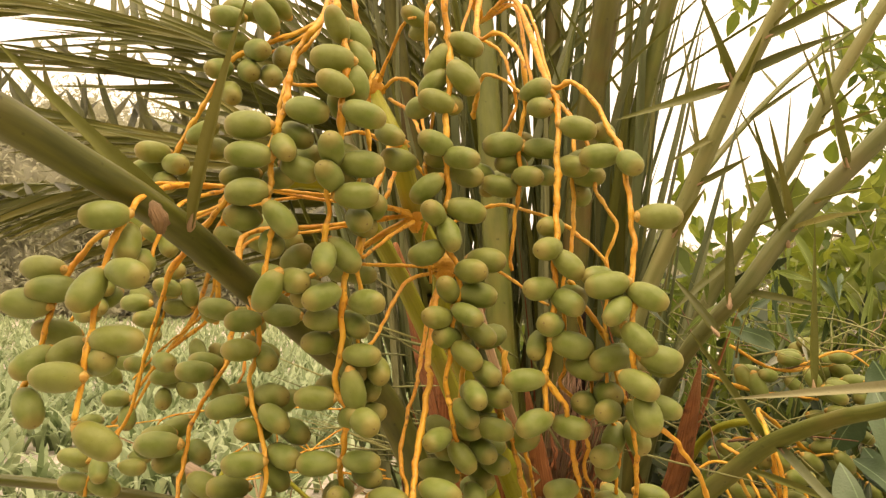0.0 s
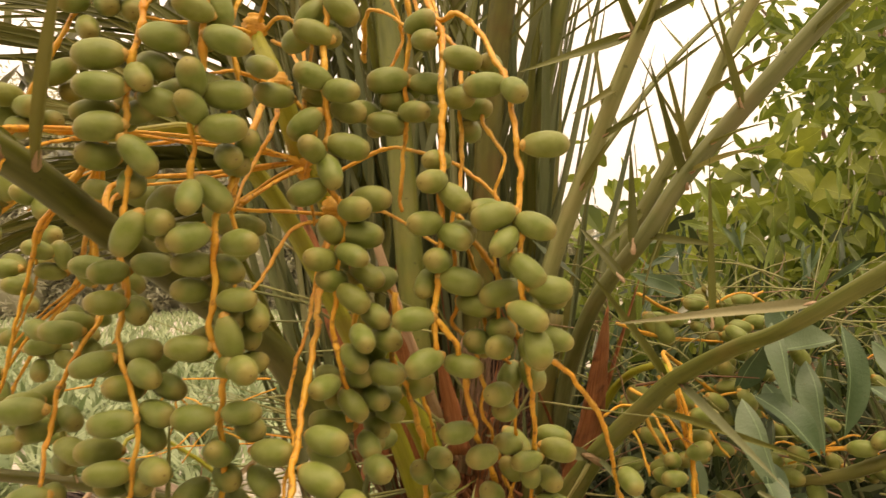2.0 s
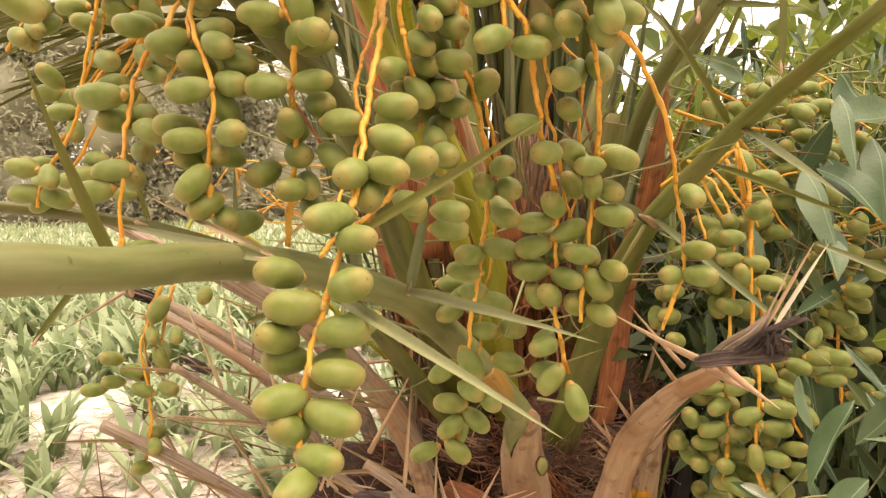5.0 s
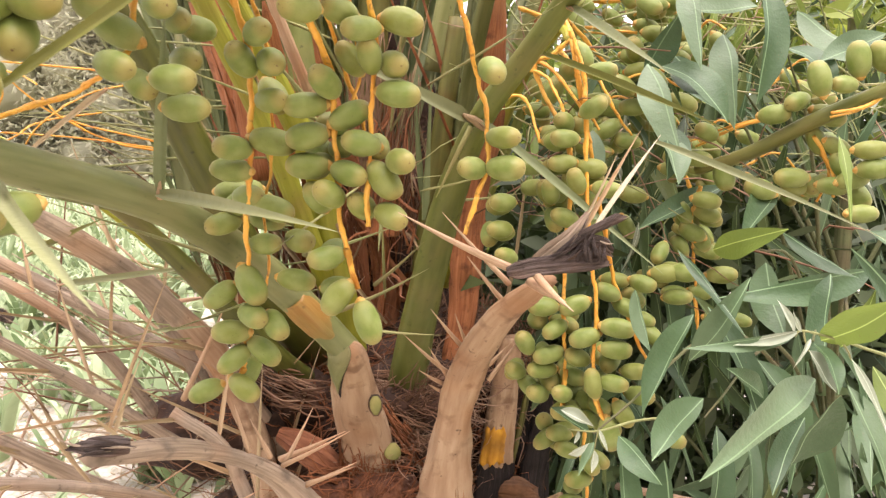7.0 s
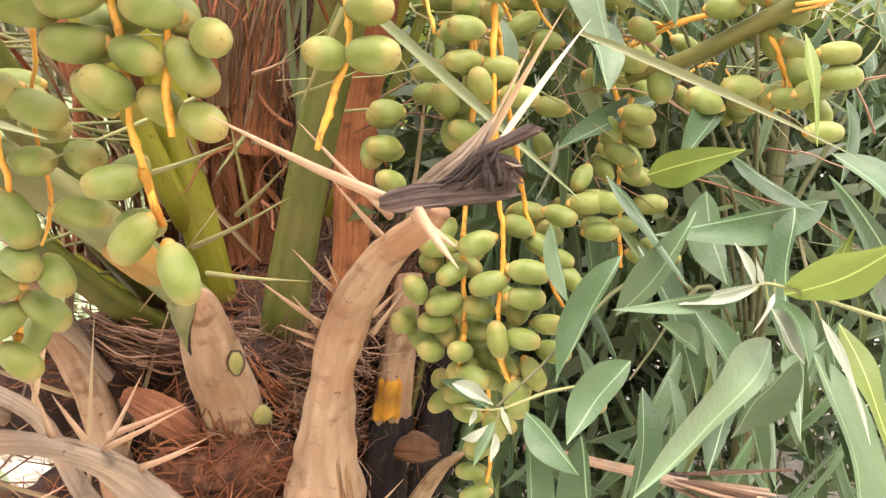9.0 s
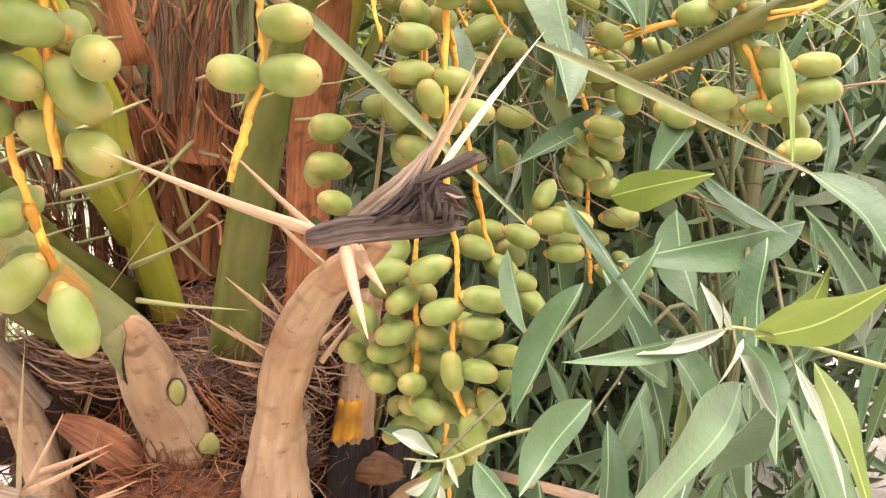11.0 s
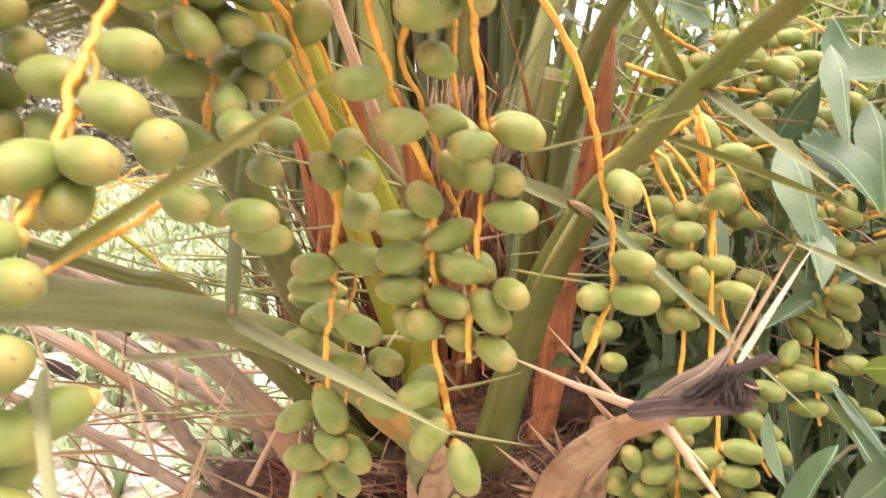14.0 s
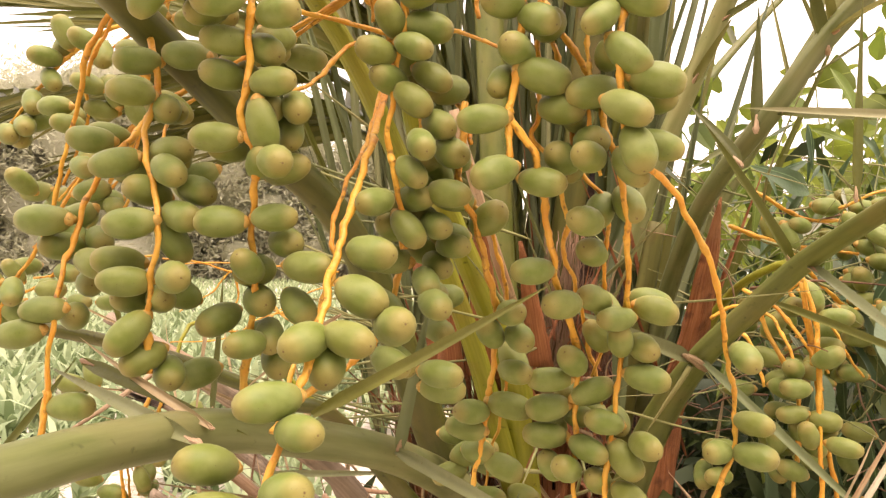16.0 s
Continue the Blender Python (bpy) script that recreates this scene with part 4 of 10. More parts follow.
def litter():
    """Dry bits of stalk and leaf on the bare soil."""
    rnd = random.Random(61)
    verts, faces = [], []
    for _ in range(4200):
        x, y = rnd.uniform(-2.6, 0.9), rnd.uniform(1.3, 3.8)
        g, ln = rnd.uniform(0, 6.283), rnd.uniform(0.02, 0.16)
        z = hump(x, y) + 0.004
        d = Vector((math.cos(g), math.sin(g), rnd.uniform(-0.02, 0.2)))
        a = Vector((x, y, z))
        m = a + d * ln * 0.5 + Vector((0, 0, rnd.uniform(0, 0.012)))
        e = a + d * ln
        w = rnd.uniform(0.0012, 0.004)
        v, f = sweep(np.array([(*a, w), (*m, w), (*e, w * 0.5)]), 4, 0.4)
        k0 = len(verts)
        verts += v
        faces += [tuple(q + k0 for q in t) for t in f]
    ob = new("dry_litter", mesh_of("dry_litter", verts, faces, "litter"))
    tagged(ob, "dry straw and broken stalks scattered on the soil", "litter", kind="stuff")


def small_parts():
    rnd = random.Random(8)
    # charred, frayed end of the cut stub
    grooved_slab("burnt_end", [(0.270, 0.657, 0.943, 0.0030), (0.277, 0.655, 0.944, 0.0062), (0.292, 0.652, 0.947, 0.0066), (0.316, 0.648, 0.949, 0.0070), (0.333, 0.646, 0.951, 0.0078), (0.343, 0.645, 0.953, 0.0072)], "burnt", stub_burnt, 8, 0.2, 0.7, 3, "charred black fibrous stub end")
    # the torn upper half, split into grey-brown tongues
    grooved_slab("torn_end", [(0.294, 0.672, 0.940, 0.0080), (0.304, 0.665, 0.953, 0.0078), (0.316, 0.655, 0.966, 0.0062), (0.323, 0.650, 0.976, 0.0045), (0.328, 0.648, 0.984, 0.0014)], "dry", stub_burnt, 7, 0.25, 0.6, 5, "torn grey-brown fibrous stub end")
    grooved_slab("torn_end", [(0.318, 0.650, 0.955, 0.0065), (0.328, 0.645, 0.961, 0.0080), (0.337, 0.641, 0.961, 0.0076), (0.344, 0.640, 0.957, 0.0030)], "char_brown", stub_burnt, 7, 0.2, 0.6, 6, "torn dark fibrous stub end")
    grooved_slab("burnt_stick", [(0.322, 0.643, 0.970, 0.0030), (0.334, 0.637, 0.976, 0.0034), (0.345, 0.631, 0.982, 0.0038), (0.350, 0.629, 0.984, 0.0026)], "char_brown", stub_burnt, 4, 0.2, 0.8, 7, "short charred stick with a pale cut")
    tube_part("pale_chip", [(0.334, 0.636, 0.966, 0.0006), (0.338, 0.634, 0.964, 0.0018), (0.343, 0.633, 0.964, 0.0006)], "dry", stub_burnt, 7, 3, 0.4, 0, 0.2)
    for i in range(26):
        u = rnd.random()
        p = Vector((0.284, 0.664, 0.946)).lerp(Vector((0.335, 0.644, 0.953)), u) + Vector((rnd.gauss(0, 0.003), rnd.gauss(-0.006, 0.002), rnd.gauss(0, 0.003)))
        q = p.lerp(Vector((0.330, 0.642, 0.978)), rnd.uniform(0.35, 0.95)) + Vector((rnd.gauss(0, 0.004), rnd.gauss(-0.004, 0.003), rnd.gauss(0, 0.003)))
        m = p.lerp(q, 0.5) + Vector((rnd.gauss(0, 0.002), rnd.gauss(-0.002, 0.002), rnd.gauss(0, 0.002)))
        tube_part("burnt_strip", [(*p, 0.0007), (*m, 0.0015), (*q, 0.0004)], rnd.choice(("burnt", "char_brown", "char_brown", "burnt")), stub_burnt, 5, 3, 0.6, 0, 0.2)
    leaf(stub_burnt, LEAFLET_DRY, (0.326, 0.650, 0.972), (0.376, 0.660, 1.048), 0.0036, (-0.3, -1, 0.2), "leaflet", "dry grey-brown leaflet")
    leaf(stub_burnt, LEAFLET_DRY, (0.321, 0.652, 0.970), (0.360, 0.668, 1.030), 0.0030, (0.4, -1, 0.1), "leaflet", "dry grey-brown leaflet")
    leaf(stub_burnt, [WHITE_BLADE], (0.333, 0.645, 0.974), (0.404, 0.690, 1.043), 0.0042, (-0.6, -1, 0.4), "leaflet", "bleached whitish dry leaflet")
    frayed_end(stub_thorny, (-0.008, 0.605, 0.850), (-1, -0.15, 0.1), 0.036, 0.0068, 31)
    # fine yellow-green needles among the leaf bases
    for i in range(70):
        g = rnd.uniform(2.6, 4.9)
        z = rnd.uniform(0.78, 1.2)
        p = Vector((0.2 + 0.1 * math.cos(g), 1.16 + 0.1 * math.sin(g), z))
        d = Vector((math.cos(g) * 1.1, 0.55 * math.sin(g), rnd.uniform(-0.1, 0.45))).normalized()
        p += d * rnd.uniform(0, 0.15)
        q, r = p + d * rnd.uniform(0.12, 0.34), rnd.uniform(0.0012, 0.0022)
        tube_part("thorn", [(*p, r * 0.15), (*p.lerp(q, 0.15), r), (*(p.lerp(q, 0.55) + Vector((0, 0, -0.001))), r * 0.8), (*q, r * 0.08)], rnd.choice(("petiole_pale", "twig", "petiole_mid")), palm, 6, 3)


def gum_fill(gum, rnd, count, low, high, size, meshes):
    """A branch from the stem into a block of space, with hanging leaves about it."""
    mid = Vector([(l + h) / 2 for l, h in zip(low, high)])
    root = Vector((0.84, 1.08, max(0.15, low[2] - 0.12)))
    bend = root.lerp(mid, 0.6) + Vector((0, 0.03, 0.05))
    gum = tube_part("branch", [(*root, 0.004), (*bend, 0.0026), (*mid, 0.0012)], "stem", gum, 6, 5)
    for _ in range(count):
        b = Vector([rnd.uniform(l, h) for l, h in zip(low, high)])
        d = Vector((rnd.gauss(-0.05, 0.5), rnd.gauss(-0.1, 0.35), rnd.gauss(-0.95, 0.4))).normalized()
        ln = size * rnd.uniform(0.6, 1.25)
        leaf(gum, meshes, b, b + d * ln, ln * rnd.uniform(0.10, 0.17), (rnd.gauss(0, 0.5), -1, rnd.gauss(0.4, 0.5)))


def tangle(gum, name, mat, count, low, high, seed, label):
    """Thin dry and green stems that cross one another between the leaves."""
    rnd = random.Random(seed)
    verts, faces = [], []
    for _ in range(count):
        p = Vector([rnd.uniform(a, b) for a, b in zip(low, high)])
        d = Vector((rnd.gauss(0, 1), rnd.gauss(0, 0.4), rnd.gauss(0.1, 0.45))).normalized()
        ln, r, line = rnd.uniform(0.05, 0.22), rnd.uniform(0.0006, 0.0016), []
        for k in range(6):
            line.append((*p, r * (1 - 0.12 * k)))
            p = p + d * ln / 5
            d = (d + Vector((rnd.gauss(0, 0.16), rnd.gauss(0, 0.12), rnd.gauss(-0.06, 0.16)))).normalized()
        v, f = sweep(np.array(line), 4)
        k0 = len(verts)
        verts += v
        faces += [tuple(a + k0 for a in q) for q in f]
    ob = part(name, mesh_of(name, [v - Vector(gum.location) for v in verts], faces, mat), gum, gum.location, label)
    ob["kind"] = "stuff"


def dry_sticks(palm, low, high, count, seed):
    """Thin dead stalks and leaf strips about the old petioles."""
    rnd = random.Random(seed)
    for _ in range(count):
        p = Vector([rnd.uniform(a, b) for a, b in zip(low, high)])
        d = Vector((rnd.gauss(-0.7, 0.5), rnd.gauss(-0.1, 0.3), rnd.gauss(0.35, 0.5))).normalized()
        q = p + d * rnd.uniform(0.10, 0.32)
        m = p.lerp(q, 0.5) + Vector((rnd.gauss(0, 0.008), 0, rnd.gauss(0, 0.012)))
        r = rnd.uniform(0.0009, 0.0024)
        tube_part("dry_stalk", [(*p, r), (*m, r * 0.9), (*q, r * 0.4)], rnd.choice(("dry", "dry", "thorn", "thread")), palm, 5, 3, 0.7)


def branchy(parent, root, tips, r, mat="stem"):
    for t in tips:
        a, b = Vector(root), Vector(t)
        m = a.lerp(b, 0.55) + Vector((0, 0, 0.18 * (b - a).length))
        tube_part("branch", [(*a, r), (*m, r * 0.65), (*b, r * 0.25)], mat, parent, 6, 5)


def crown_fill(palm):
    """Young folded leaves and strips that stand close together in the heart of the crown."""
    rnd = random.Random(17)
    for i in range(210):
        g, r = rnd.uniform(0, 6.283), 0.17 * math.sqrt(rnd.random())
        b = Vector((0.13 + r * 1.3 * math.cos(g), 1.24 + 0.7 * r * math.sin(g), rnd.uniform(0.85, 1.35)))
        d = Vector((rnd.gauss(-0.02 + 0.9 * (b.x - 0.13), 0.16), rnd.gauss(0.05, 0.12), 1)).normalized()
        leaf(palm, rnd.choice((LEAFLET, LEAFLET_MID, LEAFLET_MID, LEAFLET_PALE)), b, b + d * rnd.uniform(0.35, 0.9), rnd.uniform(0.007, 0.02), (rnd.gauss(0, 0.6), -1, 0.2), "leaflet")
    for i in range(34):
        b = Vector((rnd.uniform(-0.02, 0.36), rnd.uniform(1.05, 1.18), rnd.uniform(0.78, 1.0)))
        d = Vector((rnd.gauss(-0.15, 0.3), rnd.gauss(-0.1, 0.15), 1)).normalized()
        strip = rnd.random() < 0.75
        leaf(palm, FIBRE_STRIP if strip else LEAFLET_DRY, b, b + d * rnd.uniform(0.2, 0.45), rnd.choice((0.003, 0.004, 0.005, 0.007)) if strip else rnd.uniform(0.004, 0.01), (rnd.gauss(0, 0.8), -1, 0.2), "fibre_strip" if strip else "leaflet")


def splinters(palm):
    """The split end of a cut dry frond among the gum leaves."""
    rnd = random.Random(4)
    a, b = Vector(SPLIT_A), Vector(SPLIT_B)
    s = tube_part("petiole", [(*(a + (a - b) * 1.2), 0.006), (*a, 0.007), (*a.lerp(b, 0.3), 0.008)], "dry", palm, 8, 3, 0.6, label="split dry frond end")
    for i in range(16):
        q = b + Vector((rnd.gauss(0, 0.012), rnd.gauss(0, 0.015), rnd.gauss(0, 0.011)))
        tube_part("splinter", [(*a, 0.003), (*a.lerp(q, 0.5), 0.0028), (*q, 0.0018)], rnd.choice(("dry", "dry", "burnt")), s, 5, 2, 0.5, 0, 0.2)


# ---- the palm ----
palm = thing("date_palm", (0.22, 1.25, 0.0), "low date palm with green petioles, dry stubs and fibrous brown trunk", "palm tree")
palm_trunk(palm)
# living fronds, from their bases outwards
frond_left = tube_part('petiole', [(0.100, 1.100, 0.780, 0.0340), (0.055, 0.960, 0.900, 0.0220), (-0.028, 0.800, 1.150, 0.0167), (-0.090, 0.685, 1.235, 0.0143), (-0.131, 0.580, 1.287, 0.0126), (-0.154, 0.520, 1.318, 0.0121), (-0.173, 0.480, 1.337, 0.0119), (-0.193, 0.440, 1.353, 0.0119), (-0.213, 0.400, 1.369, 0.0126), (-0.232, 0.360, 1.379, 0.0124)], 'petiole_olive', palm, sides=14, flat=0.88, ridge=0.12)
frond_low = tube_part('petiole', [(0.151, 0.892, 0.806, 0.0144), (0.149, 0.862, 0.835, 0.0150), (0.076, 0.800, 0.932, 0.0163), (0.023, 0.690, 0.995, 0.0138), (-0.031, 0.610, 1.026, 0.0135), (-0.069, 0.555, 1.041, 0.0134), (-0.094, 0.480, 1.049, 0.0123), (-0.113, 0.405, 1.052, 0.0117), (-0.128, 0.355, 1.057, 0.0122), (-0.143, 0.320, 1.059, 0.0113), (-0.154, 0.280, 1.062, 0.0101)], 'petiole_mid', palm, sides=14, flat=0.92, ridge=0.14, label='green petiole with a tan base and a cut knot')
frond_right = tube_part('petiole', [(0.207, 1.100, 0.624, 0.0292), (0.216, 1.030, 0.721, 0.0263), (0.227, 0.980, 0.811, 0.0230), (0.242, 0.935, 0.898, 0.0200), (0.260, 0.885, 0.986, 0.0175), (0.280, 0.810, 1.061, 0.0128), (0.313, 0.765, 1.113, 0.0112), (0.335, 0.725, 1.149, 0.0101), (0.351, 0.640, 1.184, 0.0084), (0.354, 0.560, 1.206, 0.0070), (0.387, 0.470, 1.253, 0.0079), (0.389, 0.380, 1.280, 0.0067)], 'petiole', palm, sides=12, flat=0.7, ridge=0.25)
frond_tall = tube_part('petiole', [(0.290, 1.100, 0.960, 0.0130), (0.310, 1.050, 1.110, 0.0130), (0.322, 0.945, 1.215, 0.0122), (0.357, 0.850, 1.294, 0.0124), (0.401, 0.825, 1.364, 0.0121), (0.483, 0.785, 1.462, 0.0126), (0.547, 0.745, 1.537, 0.0119), (0.603, 0.700, 1.605, 0.0109), (0.658, 0.660, 1.670, 0.0099)], 'petiole_mid', palm, sides=10, flat=0.65, ridge=0.3)
frond_sky = tube_part('petiole', [(0.275, 1.120, 1.143, 0.0159), (0.300, 1.090, 1.261, 0.0148), (0.350, 1.050, 1.405, 0.0144), (0.400, 1.000, 1.547, 0.0130), (0.457, 0.960, 1.680, 0.0115), (0.501, 0.920, 1.790, 0.0108)], 'petiole_pale', palm, sides=10, flat=0.7, ridge=0.3)
frond_grey = tube_part('petiole', [(0.378, 1.320, 1.061, 0.0168), (0.458, 1.290, 1.260, 0.0156), (0.526, 1.240, 1.408, 0.0151), (0.589, 1.190, 1.537, 0.0141), (0.634, 1.150, 1.645, 0.0128), (0.701, 1.110, 1.774, 0.0116)], 'petiole_pale', palm, sides=10, flat=0.7, ridge=0.3)
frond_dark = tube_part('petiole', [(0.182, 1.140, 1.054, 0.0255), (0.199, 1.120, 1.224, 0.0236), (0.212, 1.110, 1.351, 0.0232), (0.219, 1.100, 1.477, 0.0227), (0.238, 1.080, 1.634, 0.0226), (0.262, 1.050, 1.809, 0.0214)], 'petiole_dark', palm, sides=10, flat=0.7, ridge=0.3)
frond_pale = tube_part('petiole', [(0.248, 1.200, 1.132, 0.0211), (0.287, 1.200, 1.349, 0.0196), (0.305, 1.180, 1.493, 0.0185), (0.334, 1.160, 1.626, 0.0179), (0.371, 1.140, 1.783, 0.0160), (0.407, 1.100, 1.918, 0.0147)], 'petiole', palm, sides=10, flat=0.7, ridge=0.3)
tube_part('petiole', [(0.118, 1.080, 1.018, 0.0257), (0.105, 1.090, 1.143, 0.0237), (0.095, 1.100, 1.306, 0.0229), (0.082, 1.120, 1.522, 0.0224), (0.065, 1.140, 1.734, 0.0213), (0.049, 1.140, 1.937, 0.0198)], 'petiole', palm, sides=10, flat=0.7, ridge=0.3)
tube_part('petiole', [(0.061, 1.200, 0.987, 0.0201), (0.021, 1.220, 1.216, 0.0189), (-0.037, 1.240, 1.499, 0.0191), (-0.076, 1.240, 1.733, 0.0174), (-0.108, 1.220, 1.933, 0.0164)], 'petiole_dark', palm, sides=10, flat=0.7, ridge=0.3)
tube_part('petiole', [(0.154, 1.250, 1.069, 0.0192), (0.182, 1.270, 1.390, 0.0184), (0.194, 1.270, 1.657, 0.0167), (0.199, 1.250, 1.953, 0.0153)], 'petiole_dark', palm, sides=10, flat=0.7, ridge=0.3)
# dry stubs, sheaths and old petioles
stub_burnt = tube_part('stub', [(0.248, 1.040, 0.312, 0.0898), (0.239, 0.955, 0.465, 0.0719), (0.246, 0.915, 0.577, 0.0520), (0.250, 0.900, 0.660, 0.0300), (0.256, 0.870, 0.748, 0.0200), (0.268, 0.830, 0.823, 0.0178), (0.285, 0.765, 0.882, 0.0142), (0.302, 0.715, 0.915, 0.0108), (0.312, 0.690, 0.931, 0.0070)], 'pale', palm, sides=22, flat=0.6, wob=0.22, label='pale tan cut stub with a burnt frayed end')
stub_scorched = tube_part('stub', [(0.322, 1.090, 0.441, 0.0371), (0.331, 1.070, 0.541, 0.0312), (0.339, 1.055, 0.638, 0.0252), (0.350, 1.040, 0.735, 0.0196), (0.358, 1.030, 0.798, 0.0146)], 'pale', palm, sides=16, flat=0.6, wob=0.2, label='tan stub with a bare yellow patch, scorched below')
stub_thorny = tube_part('stub', [(0.146, 0.890, 0.563, 0.0353), (0.111, 0.850, 0.661, 0.0257), (0.082, 0.815, 0.724, 0.0165), (0.047, 0.775, 0.768, 0.0113), (0.010, 0.700, 0.809, 0.0123), (-0.014, 0.610, 0.842, 0.0102)], 'dry', palm, sides=16, flat=0.65, wob=0.22, label='grey-tan thorny stub with a charred end')
tube_part('sheath', [(0.281, 1.060, 0.734, 0.0197), (0.295, 1.040, 0.831, 0.0262), (0.303, 1.010, 0.967, 0.0266), (0.318, 0.960, 1.073, 0.0238), (0.317, 0.910, 1.149, 0.0144), (0.318, 0.875, 1.214, 0.0016)], 'sheath', palm, sides=14, flat=0.3, rough=0.03, wob=0.25, label='dry brown papery leaf sheath')
dry_a = tube_part('petiole', [(0.082, 1.120, 0.546, 0.0316), (0.069, 1.070, 0.603, 0.0284), (0.031, 1.020, 0.717, 0.0222), (-0.009, 0.990, 0.812, 0.0184), (-0.070, 0.960, 0.897, 0.0161), (-0.129, 0.930, 0.953, 0.0141), (-0.212, 0.900, 1.017, 0.0121)], 'dry', palm, sides=12, flat=0.6, wob=0.2, label='dry tan old petiole')
dry_b = tube_part('petiole', [(-0.017, 1.120, 0.661, 0.0220), (-0.076, 1.120, 0.800, 0.0200), (-0.143, 1.120, 0.898, 0.0182), (-0.279, 1.100, 0.989, 0.0153), (-0.408, 1.080, 1.063, 0.0125)], 'dry', palm, sides=12, flat=0.6, wob=0.2, label='dry tan old petiole')
dry_c = tube_part('petiole', [(-0.076, 1.050, 0.582, 0.0183), (-0.164, 1.000, 0.661, 0.0157), (-0.253, 0.950, 0.748, 0.0141), (-0.345, 0.900, 0.825, 0.0119)], 'dry', palm, sides=12, flat=0.6, wob=0.2, label='dry tan old petiole')
dry_d = tube_part('petiole', [(-0.064, 0.980, 0.638, 0.0111), (-0.137, 0.900, 0.698, 0.0101), (-0.242, 0.850, 0.734, 0.0094), (-0.311, 0.800, 0.766, 0.0082)], 'dry', palm, sides=12, flat=0.6, wob=0.2, label='dry old petiole with a charred end')
dry_e = tube_part('petiole', [(-0.058, 1.200, 0.725, 0.0180), (-0.198, 1.200, 0.820, 0.0161), (-0.361, 1.180, 0.929, 0.0130), (-0.420, 1.170, 0.951, 0.0111)], 'dry', palm, sides=12, flat=0.6, wob=0.2, label='dry old petiole with a charred end')
dry_f = tube_part('petiole', [(-0.091, 1.100, 0.675, 0.0151), (-0.161, 1.080, 0.799, 0.0131), (-0.233, 1.060, 0.874, 0.0119), (-0.327, 1.050, 0.936, 0.0103)], 'dry', palm, sides=12, flat=0.6, wob=0.2, label='dry tan old petiole')
dry_g = tube_part('petiole', [(-0.046, 1.000, 0.689, 0.0122), (-0.129, 0.970, 0.771, 0.0103), (-0.212, 0.940, 0.845, 0.0091), (-0.259, 0.900, 0.893, 0.0075)], 'dry', palm, sides=12, flat=0.6, wob=0.2, label='dry tan old petiole')
dry_h = tube_part('petiole', [(0.084, 0.980, 0.489, 0.0276), (0.054, 0.990, 0.590, 0.0250), (0.035, 1.000, 0.696, 0.0220), (0.008, 1.000, 0.771, 0.0179), (-0.026, 1.000, 0.825, 0.0152)], 'pale', palm, sides=12, flat=0.6, wob=0.2, label='tan old petiole base')
dry_i = tube_part('petiole', [(0.080, 0.900, 0.585, 0.0134), (0.042, 0.900, 0.655, 0.0124), (0.012, 0.900, 0.730, 0.0109), (-0.036, 0.900, 0.771, 0.0096)], 'dry', palm, sides=12, flat=0.6, wob=0.2, label='dry tan old petiole')
leaflets_along(dry_a, [(0.082, 1.120, 0.546), (0.069, 1.070, 0.603), (0.031, 1.020, 0.717), (-0.009, 0.990, 0.812), (-0.070, 0.960, 0.897), (-0.129, 0.930, 0.953), (-0.212, 0.900, 1.017)], 5, 0.22, 0.12, LEAFLET_DRY, 1.1, 97, 0.005, 0.25)
leaflets_along(dry_b, [(-0.017, 1.120, 0.661), (-0.076, 1.120, 0.800), (-0.143, 1.120, 0.898), (-0.279, 1.100, 0.989), (-0.408, 1.080, 1.063)], 5, 0.22, 0.12, LEAFLET_DRY, 1.1, 98, 0.005, 0.25)
leaflets_along(dry_c, [(-0.076, 1.050, 0.582), (-0.164, 1.000, 0.661), (-0.253, 0.950, 0.748), (-0.345, 0.900, 0.825)], 5, 0.22, 0.12, LEAFLET_DRY, 1.1, 99, 0.005, 0.25)
leaflets_along(dry_d, [(-0.064, 0.980, 0.638), (-0.137, 0.900, 0.698), (-0.242, 0.850, 0.734), (-0.311, 0.800, 0.766)], 5, 0.22, 0.12, LEAFLET_DRY, 1.1, 100, 0.005, 0.25)
leaflets_along(dry_e, [(-0.058, 1.200, 0.725), (-0.198, 1.200, 0.820), (-0.361, 1.180, 0.929), (-0.420, 1.170, 0.951)], 5, 0.22, 0.12, LEAFLET_DRY, 1.1, 101, 0.005, 0.25)
leaflets_along(dry_f, [(-0.091, 1.100, 0.675), (-0.161, 1.080, 0.799), (-0.233, 1.060, 0.874), (-0.327, 1.050, 0.936)], 5, 0.22, 0.12, LEAFLET_DRY, 1.1, 102, 0.005, 0.25)
leaflets_along(dry_g, [(-0.046, 1.000, 0.689), (-0.129, 0.970, 0.771), (-0.212, 0.940, 0.845), (-0.259, 0.900, 0.893)], 5, 0.22, 0.12, LEAFLET_DRY, 1.1, 103, 0.005, 0.25)
leaflets_along(dry_h, [(0.084, 0.980, 0.489), (0.054, 0.990, 0.590), (0.035, 1.000, 0.696), (0.008, 1.000, 0.771), (-0.026, 1.000, 0.825)], 5, 0.22, 0.12, LEAFLET_DRY, 1.1, 104, 0.005, 0.25)
leaflets_along(dry_i, [(0.080, 0.900, 0.585), (0.042, 0.900, 0.655), (0.012, 0.900, 0.730), (-0.036, 0.900, 0.771)], 5, 0.22, 0.12, LEAFLET_DRY, 1.1, 105, 0.005, 0.25)


